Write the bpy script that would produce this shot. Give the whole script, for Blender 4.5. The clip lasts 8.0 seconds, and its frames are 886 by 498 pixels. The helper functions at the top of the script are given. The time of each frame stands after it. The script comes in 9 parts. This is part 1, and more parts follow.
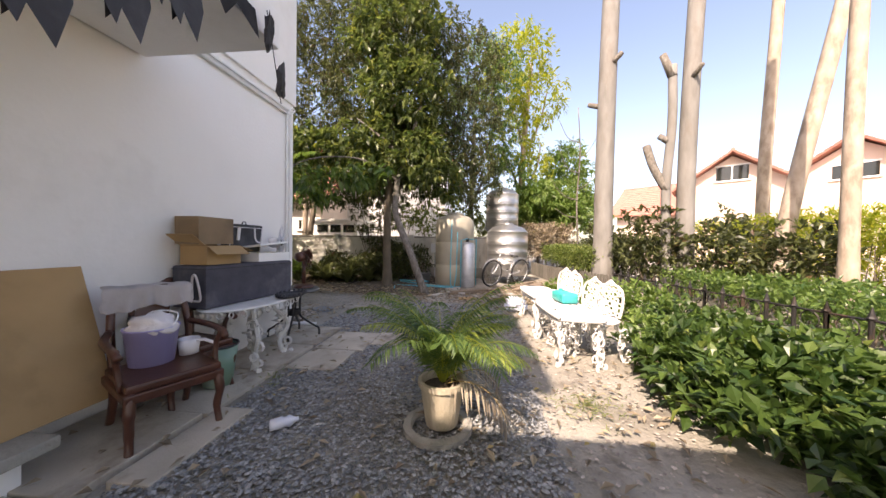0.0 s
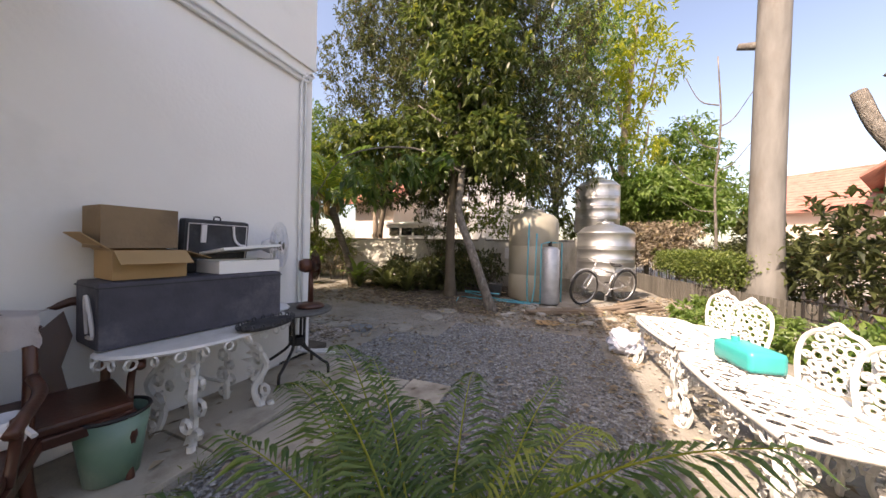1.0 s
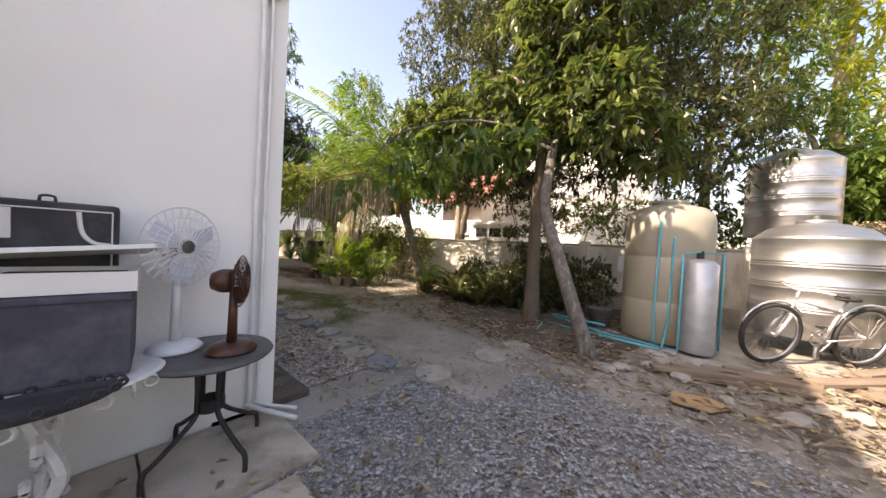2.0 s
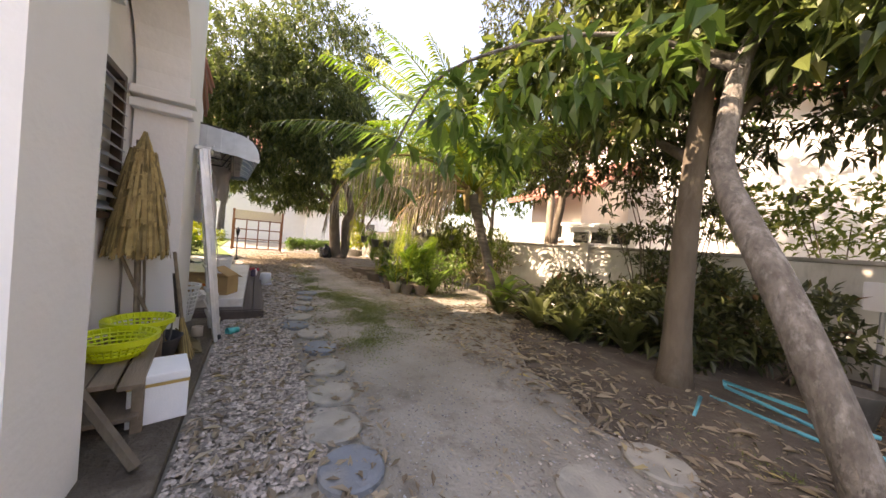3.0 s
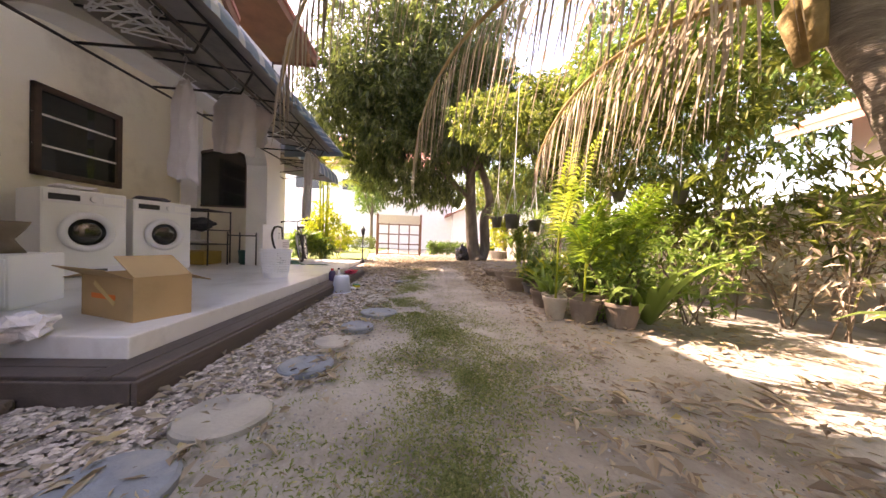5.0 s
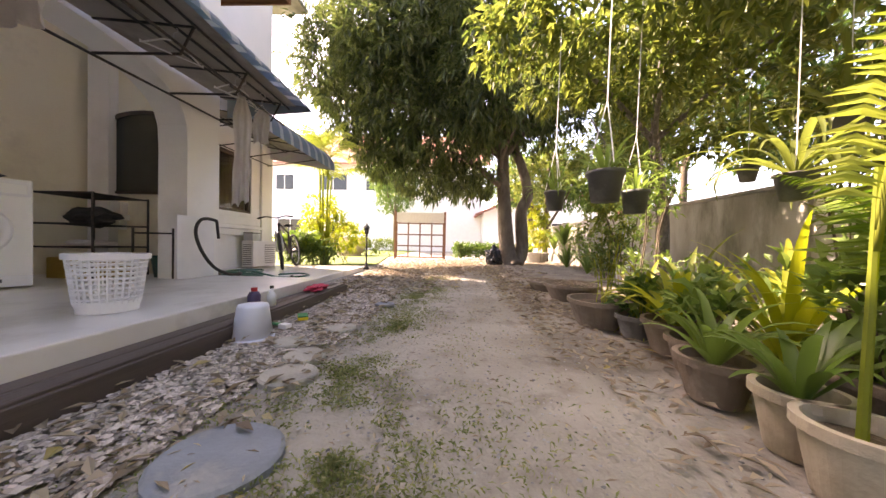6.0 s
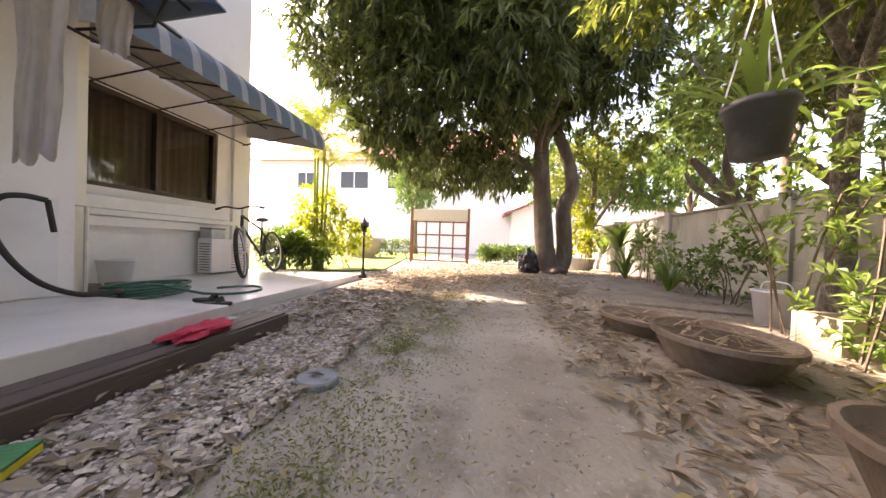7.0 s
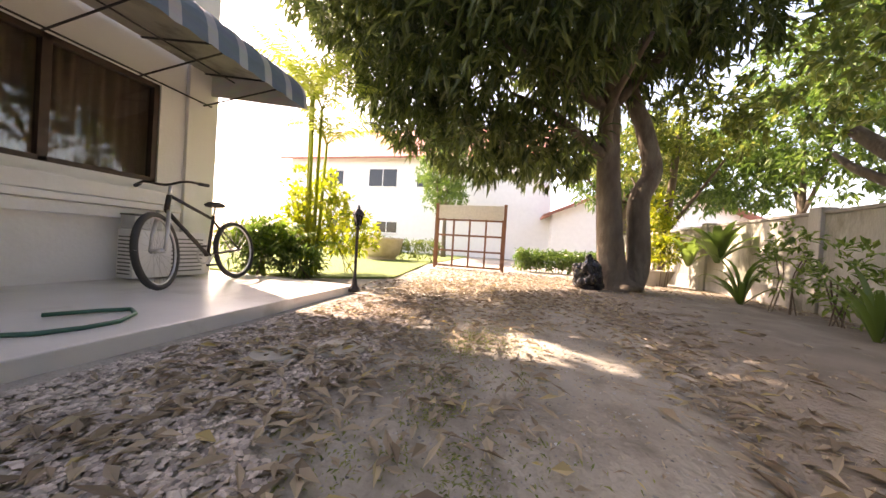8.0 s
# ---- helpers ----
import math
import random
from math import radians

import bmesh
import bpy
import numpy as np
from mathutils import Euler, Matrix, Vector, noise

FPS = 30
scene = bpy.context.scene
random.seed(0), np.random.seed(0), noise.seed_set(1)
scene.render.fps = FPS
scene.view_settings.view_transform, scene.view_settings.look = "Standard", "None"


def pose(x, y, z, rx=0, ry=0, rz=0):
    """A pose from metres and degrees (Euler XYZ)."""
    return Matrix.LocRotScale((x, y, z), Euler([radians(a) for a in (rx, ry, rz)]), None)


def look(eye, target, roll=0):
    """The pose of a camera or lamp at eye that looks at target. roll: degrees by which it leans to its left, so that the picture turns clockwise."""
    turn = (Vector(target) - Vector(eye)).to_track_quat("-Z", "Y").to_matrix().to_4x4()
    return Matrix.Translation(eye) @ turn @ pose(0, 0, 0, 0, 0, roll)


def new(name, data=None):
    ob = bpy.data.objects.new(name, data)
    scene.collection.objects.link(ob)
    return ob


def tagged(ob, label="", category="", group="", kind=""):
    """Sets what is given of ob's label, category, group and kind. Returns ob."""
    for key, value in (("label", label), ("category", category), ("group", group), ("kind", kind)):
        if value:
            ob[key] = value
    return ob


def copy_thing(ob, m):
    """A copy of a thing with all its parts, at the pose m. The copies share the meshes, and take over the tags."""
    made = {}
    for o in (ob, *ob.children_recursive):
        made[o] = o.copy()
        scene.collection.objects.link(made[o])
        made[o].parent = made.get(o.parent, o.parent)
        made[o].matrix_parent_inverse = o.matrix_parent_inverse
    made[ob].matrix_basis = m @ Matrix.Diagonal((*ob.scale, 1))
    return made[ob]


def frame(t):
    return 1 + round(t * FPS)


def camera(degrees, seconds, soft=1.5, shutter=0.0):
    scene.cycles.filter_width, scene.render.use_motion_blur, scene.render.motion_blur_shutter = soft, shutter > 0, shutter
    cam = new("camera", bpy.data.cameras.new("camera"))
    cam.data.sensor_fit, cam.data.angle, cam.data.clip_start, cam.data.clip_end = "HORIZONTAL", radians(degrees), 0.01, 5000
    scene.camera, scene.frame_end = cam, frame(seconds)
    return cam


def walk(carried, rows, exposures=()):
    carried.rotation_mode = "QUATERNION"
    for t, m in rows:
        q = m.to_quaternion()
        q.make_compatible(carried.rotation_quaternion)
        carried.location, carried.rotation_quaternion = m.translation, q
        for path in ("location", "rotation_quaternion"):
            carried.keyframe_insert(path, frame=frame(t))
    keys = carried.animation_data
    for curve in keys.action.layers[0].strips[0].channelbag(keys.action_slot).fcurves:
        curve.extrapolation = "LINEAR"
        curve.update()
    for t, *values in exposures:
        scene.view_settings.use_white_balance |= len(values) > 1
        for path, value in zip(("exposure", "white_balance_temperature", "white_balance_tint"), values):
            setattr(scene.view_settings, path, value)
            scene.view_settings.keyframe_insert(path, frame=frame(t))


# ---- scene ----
cam = camera(111.8, 8.0)
# seconds, eye, tilt, lean, turn
PATH = [
    (0.0, (2.168, -3.373, 1.022), 88.95, -0.86, 6.06),
    (0.5, (2.217, -2.762, 1.034), 89.10, -1.21, 13.33),
    (1.0, (2.175, -2.151, 1.031), 89.42, -1.14, 21.38),
    (1.5, (2.110, -1.480, 1.067), 89.24, -2.17, 30.48),
    (1.7, (2.098, -1.181, 1.081), 89.15, -2.39, 34.79),
    (2.8, (1.367, 0.256, 1.064), 89.00, -4.80, 54.43),
    (3.0, (1.169, 0.497, 1.019), 89.15, -5.00, 58.04),
    (3.5, (0.591, 1.048, 0.895), 89.08, -4.98, 67.97),
    (4.0, (-0.112, 1.366, 0.826), 88.83, -4.30, 75.86),
    (4.5, (-0.848, 1.551, 0.741), 88.54, -3.21, 82.13),
    (4.7, (-1.144, 1.591, 0.698), 88.56, -2.70, 84.04),
    (5.8, (-3.142, 1.863, 0.563), 89.25, -1.13, 90.87),
    (6.0, (-3.522, 1.905, 0.590), 89.09, -1.20, 92.21),
    (6.5, (-4.326, 1.953, 0.629), 88.96, -1.79, 94.69),
    (7.0, (-5.121, 1.936, 0.602), 89.26, -1.96, 97.15),
    (7.5, (-5.871, 1.903, 0.585), 89.60, -2.44, 99.98),
    (8.0, (-6.726, 1.775, 0.597), 89.53, -3.52, 103.15),
]
walk(cam, [(t, pose(*e, a, b, c)) for t, e, a, b, c in PATH],
     exposures=[(0, 1.45, 7900, 23), (0.5, 1.3, 7950, 23), (1.0, 1.33, 8000, 23), (1.7, 1.52, 8100, 22), (3.0, 2.3, 9000, 26), (4.0, 2.8, 8700, 34), (4.7, 2.92, 8700, 37), (6.0, 2.92, 8700, 33), (7.0, 2.86, 8500, 31), (8.0, 2.5, 8600, 30)])

# ---- light ----
SUN_EL, SUN_AZ = 45.0, 205.0   # degrees; azimuth of the sun from +y, turning right
world = bpy.data.worlds.new("sky")
scene.world = world
world.use_nodes = True
wn = world.node_tree.nodes
sky = wn.new("ShaderNodeTexSky")
sky.sky_type = "NISHITA"
sky.sun_disc = False
sky.sun_elevation = radians(SUN_EL)
sky.sun_rotation = radians(SUN_AZ)
sky.dust_density = 2.0
wn["Background"].inputs["Strength"].default_value = 0.15
world.node_tree.links.new(sky.outputs[0], wn["Background"].inputs["Color"])
sun_data = bpy.data.lights.new("sun", "SUN")
sun_data.energy, sun_data.angle, sun_data.color = 4.0, radians(0.6), (1.0, 0.95, 0.86)
sun_dir = Vector((math.sin(radians(SUN_AZ)) * math.cos(radians(SUN_EL)), math.cos(radians(SUN_AZ)) * math.cos(radians(SUN_EL)), math.sin(radians(SUN_EL))))
sun = new("sun", sun_data)
sun.matrix_world = look(sun_dir * 50, (0, 0, 0))

# ---- materials ----
rng = random.Random(7)
nrng = np.random.default_rng(11)


def mat(name, c1, c2=None, rough=0.7, scale=6.0, bump=0.15, metal=0.0, grain=60.0, spots=None, spot_scale=1.5, island=0.0, wave=None, stretch=(1, 1, 1), coat=0.0):
    """Two colours mixed by noise, a third in stains, fine relief; island: how far loose pieces differ in brightness."""
    m = bpy.data.materials.new(name)
    m.use_nodes = True
    nt = m.node_tree
    n, l = nt.nodes, nt.links
    b = n["Principled BSDF"]
    co = n.new("ShaderNodeTexCoord")
    mp = n.new("ShaderNodeMapping")
    mp.inputs["Scale"].default_value = stretch
    l.new(co.outputs["Object"], mp.inputs["Vector"])
    a = n.new("ShaderNodeTexNoise")
    a.inputs["Scale"].default_value = scale
    a.inputs["Detail"].default_value = 5
    l.new(mp.outputs[0], a.inputs["Vector"])
    r = n.new("ShaderNodeValToRGB")
    r.color_ramp.elements[0].position, r.color_ramp.elements[1].position = 0.32, 0.68
    r.color_ramp.elements[0].color = (*c1, 1)
    r.color_ramp.elements[1].color = (*(c2 or [v * 0.85 for v in c1]), 1)
    l.new(a.outputs["Fac"], r.inputs["Fac"])
    out = r.outputs["Color"]
    if spots:
        s = n.new("ShaderNodeTexNoise")
        s.inputs["Scale"].default_value = spot_scale
        s.inputs["Detail"].default_value = 6
        s.inputs["Roughness"].default_value = 0.65
        l.new(mp.outputs[0], s.inputs["Vector"])
        sr = n.new("ShaderNodeValToRGB")
        sr.color_ramp.elements[0].position, sr.color_ramp.elements[1].position = 0.52, 0.72
        l.new(s.outputs["Fac"], sr.inputs["Fac"])
        mx = n.new("ShaderNodeMixRGB")
        mx.inputs["Color2"].default_value = (*spots, 1)
        l.new(sr.outputs["Color"], mx.inputs["Fac"])
        l.new(out, mx.inputs["Color1"])
        out = mx.outputs["Color"]
    if island:
        g = n.new("ShaderNodeNewGeometry")
        mr = n.new("ShaderNodeMapRange")
        mr.inputs["To Min"].default_value, mr.inputs["To Max"].default_value = 1 - island, 1 + island
        l.new(g.outputs["Random Per Island"], mr.inputs["Value"])
        hv = n.new("ShaderNodeHueSaturation")
        l.new(mr.outputs[0], hv.inputs["Value"])
        l.new(out, hv.inputs["Color"])
        out = hv.outputs["Color"]
    l.new(out, b.inputs["Base Color"])
    b.inputs["Roughness"].default_value = rough
    b.inputs["Metallic"].default_value = metal
    b.inputs["Coat Weight"].default_value = coat
    if bump:
        f = n.new("ShaderNodeTexNoise")
        f.inputs["Scale"].default_value = grain
        f.inputs["Detail"].default_value = 4
        l.new(mp.outputs[0], f.inputs["Vector"])
        bp = n.new("ShaderNodeBump")
        bp.inputs["Strength"].default_value = bump
        bp.inputs["Distance"].default_value = 0.02
        l.new(f.outputs["Fac"], bp.inputs["Height"])
        l.new(bp.outputs[0], b.inputs["Normal"])
    return m


def leaf_mat(name, c1, c2, rough=0.45, trans=0.35, odd=None):
    """Leaves: each differs in colour, lets light through, shines a little."""
    m = bpy.data.materials.new(name)
    m.use_nodes = True
    nt = m.node_tree
    n, l = nt.nodes, nt.links
    b = n["Principled BSDF"]
    g = n.new("ShaderNodeNewGeometry")
    r = n.new("ShaderNodeValToRGB")
    r.color_ramp.elements[0].color, r.color_ramp.elements[1].color = (*c1, 1), (*c2, 1)
    if odd:
        e = r.color_ramp.elements.new(0.93)
        e.color = (*c2, 1)
        r.color_ramp.elements[-1].color = (*odd, 1)
    l.new(g.outputs["Random Per Island"], r.inputs["Fac"])
    l.new(r.outputs[0], b.inputs["Base Color"])
    b.inputs["Roughness"].default_value = rough
    t = n.new("ShaderNodeBsdfTranslucent")
    hv = n.new("ShaderNodeHueSaturation")
    hv.inputs["Value"].default_value = 1.6
    hv.inputs["Saturation"].default_value = 1.1
    l.new(r.outputs[0], hv.inputs["Color"])
    l.new(hv.outputs[0], t.inputs["Color"])
    mx = n.new("ShaderNodeMixShader")
    mx.inputs["Fac"].default_value = trans
    l.new(b.outputs[0], mx.inputs[1])
    l.new(t.outputs[0], mx.inputs[2])
    l.new(mx.outputs[0], n["Material Output"].inputs["Surface"])
    return m


def glass_mat(name, tint, rough=0.04):
    m = bpy.data.materials.new(name)
    m.use_nodes = True
    b = m.node_tree.nodes["Principled BSDF"]
    b.inputs["Base Color"].default_value = (*tint, 1)
    b.inputs["Roughness"].default_value = rough
    b.inputs["IOR"].default_value = 1.5
    b.inputs["Specular IOR Level"].default_value = 0.7
    return m


M = dict(
    plaster=mat("white_plaster", (0.84, 0.83, 0.81), (0.79, 0.78, 0.76), 0.75, 1.3, 0.12, grain=35, spots=(0.66, 0.65, 0.62), spot_scale=0.6),
    cream=mat("cream_plaster", (0.86, 0.82, 0.67), (0.8, 0.76, 0.61), 0.8, 1.2, 0.12, grain=35, spots=(0.55, 0.5, 0.38), spot_scale=0.8),
    paint=mat("white_paint", (0.82, 0.82, 0.8), (0.78, 0.78, 0.76), 0.45, 4, 0.03),
    mossy=mat("mossy_old_whitewash", (0.47, 0.46, 0.41), (0.21, 0.205, 0.16), 0.92, 1.9, 0.35, grain=40, spots=(0.09, 0.095, 0.06), spot_scale=2.0, stretch=(1, 1, 0.3)),
    concrete=mat("old_concrete", (0.38, 0.36, 0.32), (0.27, 0.26, 0.23), 0.9, 3, 0.35, grain=50, spots=(0.14, 0.14, 0.11), spot_scale=1.1),
    whitewash=mat("stained_whitewash", (0.74, 0.72, 0.66), (0.46, 0.44, 0.38), 0.9, 1.8, 0.3, grain=40, spots=(0.15, 0.145, 0.10), spot_scale=1.3, stretch=(1, 1, 0.35)),
    tile=mat("pale_floor_tile", (0.68, 0.66, 0.63), (0.6, 0.58, 0.56), 0.28, 3, 0.03, spots=(0.4, 0.37, 0.33), spot_scale=2.0),
    wood=mat("dark_decking", (0.10, 0.075, 0.065), (0.06, 0.045, 0.04), 0.6, 4, 0.25, grain=40, stretch=(0.15, 3, 3)),
    chairwood=mat("varnished_wood", (0.10, 0.035, 0.02), (0.06, 0.022, 0.014), 0.35, 8, 0.08, stretch=(1, 1, 0.2)),
    plank=mat("weathered_plank", (0.26, 0.2, 0.145), (0.16, 0.12, 0.085), 0.85, 5, 0.35, stretch=(0.3, 4, 4)),
    carton=mat("brown_cardboard", (0.42, 0.27, 0.13), (0.36, 0.23, 0.11), 0.85, 4, 0.06, spots=(0.3, 0.19, 0.09), spot_scale=2),
    black=mat("black_fabric", (0.028, 0.028, 0.032), (0.045, 0.045, 0.05), 0.8, 9, 0.15, spots=(0.075, 0.075, 0.08), spot_scale=4),
    navy=mat("dusty_dark_fabric", (0.045, 0.045, 0.062), (0.07, 0.07, 0.09), 0.75, 9, 0.2, spots=(0.12, 0.12, 0.14), spot_scale=5),
    iron=mat("black_iron", (0.02, 0.02, 0.021), (0.035, 0.03, 0.028), 0.5, 15, 0.1, metal=0.3, spots=(0.09, 0.05, 0.03), spot_scale=6),
    alu=mat("aluminium", (0.62, 0.62, 0.63), (0.5, 0.5, 0.51), 0.42, 10, 0.05, metal=0.7, spots=(0.72, 0.71, 0.68), spot_scale=8),
    steel=mat("stainless_steel", (0.56, 0.56, 0.56), (0.46, 0.46, 0.45), 0.4, 3, 0.05, metal=0.95, stretch=(1, 1, 6)),
    galv=mat("galvanised_steel", (0.55, 0.57, 0.6), (0.42, 0.44, 0.47), 0.45, 8, 0.05, metal=0.6),
    fibre=mat("beige_fibreglass", (0.36, 0.335, 0.27), (0.30, 0.28, 0.22), 0.5, 2, 0.05, spots=(0.27, 0.25, 0.17), spot_scale=1.2),
    pvc=mat("blue_pvc", (0.05, 0.32, 0.42), (0.06, 0.38, 0.46), 0.4, 6, 0.0),
    pvcw=mat("white_pvc", (0.76, 0.76, 0.75), None, 0.4, 6, 0.0),
    foam=mat("white_foam", (0.86, 0.87, 0.88), (0.8, 0.82, 0.84), 0.7, 12, 0.1, grain=120),
    tape=mat("brown_tape", (0.5, 0.34, 0.12), None, 0.35, 10, 0.0),
    lime=mat("lime_plastic", (0.55, 0.62, 0.02), (0.48, 0.56, 0.02), 0.35, 6, 0.02),
    straw=mat("straw", (0.36, 0.26, 0.11), (0.24, 0.165, 0.065), 0.9, 20, 0.3, island=0.45),
    whiteplastic=mat("white_plastic", (0.78, 0.78, 0.79), (0.72, 0.72, 0.74), 0.35, 6, 0.01),
    greyplastic=mat("dark_grey_plastic", (0.07, 0.07, 0.068), (0.12, 0.12, 0.115), 0.55, 8, 0.08, spots=(0.28, 0.28, 0.27), spot_scale=3),
    clearplastic=mat("milky_plastic", (0.62, 0.66, 0.74), (0.56, 0.6, 0.7), 0.3, 3, 0.0),
    teal=mat("teal_plastic", (0.02, 0.42, 0.40), (0.02, 0.36, 0.35), 0.35, 5, 0.0),
    red=mat("red_cloth", (0.55, 0.04, 0.08), (0.42, 0.03, 0.06), 0.85, 12, 0.2),
    cloth=mat("white_cloth", (0.74, 0.70, 0.70), (0.66, 0.62, 0.62), 0.9, 9, 0.25, grain=90),
    clay=mat("brown_clay", (0.20, 0.155, 0.115), (0.14, 0.105, 0.078), 0.8, 6, 0.2, spots=(0.28, 0.245, 0.2), spot_scale=3),
    claypale=mat("pale_clay", (0.46, 0.40, 0.30), (0.34, 0.29, 0.21), 0.8, 6, 0.2, spots=(0.24, 0.21, 0.15), spot_scale=3),
    soil=mat("potting_soil", (0.06, 0.045, 0.03), (0.1, 0.075, 0.05), 0.95, 25, 0.8, grain=70),
    bark=mat("grey_bark", (0.19, 0.168, 0.145), (0.10, 0.088, 0.074), 0.92, 28, 1.0, grain=60, spots=(0.30, 0.285, 0.255), spot_scale=18, stretch=(1, 1, 0.45)),
    barkdark=mat("dark_bark", (0.15, 0.12, 0.088), (0.095, 0.073, 0.054), 0.95, 7, 0.8, grain=26, spots=(0.2, 0.17, 0.13), spot_scale=3, stretch=(1, 1, 0.45)),
    barkpale=mat("pale_smooth_bark", (0.42, 0.35, 0.28), (0.28, 0.22, 0.17), 0.85, 8, 0.5, grain=30, spots=(0.2, 0.15, 0.11), spot_scale=4, stretch=(1, 1, 0.4)),
    rooftile=mat("red_roof_tile", (0.46, 0.195, 0.15), (0.37, 0.15, 0.115), 0.75, 3, 0.1, spots=(0.24, 0.11, 0.08), spot_scale=1.5, island=0.12),
    soffit=mat("brown_soffit_board", (0.22, 0.10, 0.055), (0.16, 0.07, 0.04), 0.7, 5, 0.1),
    palepink=mat("pale_pink_plaster", (0.74, 0.66, 0.60), (0.68, 0.6, 0.54), 0.85, 1, 0.05),
    peach=mat("peach_plaster", (0.66, 0.52, 0.44), (0.6, 0.47, 0.4), 0.85, 1, 0.05),
    curtain=mat("brown_curtain", (0.30, 0.21, 0.15), (0.22, 0.15, 0.11), 0.9, 3, 0.1, stretch=(6, 1, 0.3)),
    glass=glass_mat("dark_window_glass", (0.018, 0.02, 0.018)),
    frame=mat("brown_window_frame", (0.075, 0.045, 0.03), (0.05, 0.03, 0.02), 0.5, 8, 0.05),
    wicker=mat("pale_stone", (0.5, 0.42, 0.33), (0.4, 0.33, 0.26), 0.85, 6, 0.15),
    rubber=mat("black_rubber", (0.018, 0.018, 0.018), (0.03, 0.03, 0.03), 0.65, 12, 0.1),
    hose=mat("green_hose", (0.02, 0.10, 0.07), (0.03, 0.13, 0.09), 0.4, 10, 0.0),
    bagplastic=mat("black_bin_bag", (0.012, 0.012, 0.014), (0.02, 0.02, 0.022), 0.22, 10, 0.5, grain=22),
    castwhite=mat("white_cast_metal", (0.72, 0.71, 0.69), (0.62, 0.61, 0.58), 0.5, 12, 0.12, spots=(0.5, 0.47, 0.42), spot_scale=5),
    stone=mat("stepping_stone", (0.36, 0.34, 0.29), (0.28, 0.265, 0.23), 0.9, 7, 0.3, spots=(0.22, 0.22, 0.2), spot_scale=4),
    bluestone=mat("blue_grey_stone", (0.2, 0.23, 0.26), (0.16, 0.18, 0.2), 0.85, 7, 0.3, spots=(0.3, 0.3, 0.28), spot_scale=4),
    slab=mat("worn_paving", (0.50, 0.45, 0.37), (0.4, 0.355, 0.29), 0.9, 4, 0.25, spots=(0.2, 0.16, 0.12), spot_scale=2.2),
    gravel=mat("grey_gravel", (0.27, 0.275, 0.275), (0.17, 0.175, 0.175), 0.85, 20, 0.1, island=0.55),
    pebble=mat("brown_gravel", (0.43, 0.375, 0.33), (0.27, 0.235, 0.205), 0.85, 20, 0.1, island=0.5),
    leafmango=leaf_mat("mango_leaf", (0.035, 0.058, 0.02), (0.125, 0.155, 0.05), 0.36, 0.42),
    leafgreen=leaf_mat("mid_green_leaf", (0.045, 0.095, 0.025), (0.14, 0.21, 0.05), 0.38, 0.42),
    leafdark=leaf_mat("dark_leaf", (0.03, 0.04, 0.018), (0.11, 0.125, 0.045), 0.36, 0.38, odd=(0.11, 0.055, 0.03)),
    leafbright=leaf_mat("bright_leaf", (0.08, 0.15, 0.035), (0.19, 0.26, 0.07), 0.4, 0.45),
    leafyellow=leaf_mat("yellow_green_leaf", (0.16, 0.22, 0.03), (0.34, 0.34, 0.05), 0.45, 0.5),
    leafolive=leaf_mat("olive_leaf", (0.035, 0.06, 0.018), (0.13, 0.16, 0.045), 0.36, 0.42, odd=(0.24, 0.24, 0.05)),
    leafbush=leaf_mat("bush_leaf", (0.02, 0.05, 0.013), (0.085, 0.14, 0.03), 0.4, 0.35, odd=(0.16, 0.2, 0.05)),
    leafsun=leaf_mat("sunlit_yellow_leaf", (0.06, 0.095, 0.024), (0.19, 0.215, 0.055), 0.42, 0.48),
    leafdry=leaf_mat("dry_leaf", (0.15, 0.115, 0.08), (0.37, 0.31, 0.225), 0.8, 0.2, odd=(0.36, 0.29, 0.12)),
    leafhedge=leaf_mat("hedge_leaf", (0.06, 0.10, 0.02), (0.17, 0.21, 0.05), 0.5, 0.35),
    frond=leaf_mat("palm_leaflet", (0.07, 0.14, 0.02), (0.17, 0.24, 0.045), 0.4, 0.4),
    fronddry=leaf_mat("dry_palm_leaflet", (0.17, 0.135, 0.10), (0.42, 0.36, 0.28), 0.8, 0.25),
    frondyellow=leaf_mat("yellow_palm_leaflet", (0.20, 0.27, 0.045), (0.36, 0.40, 0.10), 0.4, 0.45),
    grass=leaf_mat("grass_blade", (0.09, 0.125, 0.035), (0.20, 0.22, 0.08), 0.6, 0.3, odd=(0.33, 0.29, 0.16)),
    lawn=mat("lawn", (0.16, 0.22, 0.05), (0.1, 0.15, 0.035), 0.95, 9, 0.6, grain=60),
)


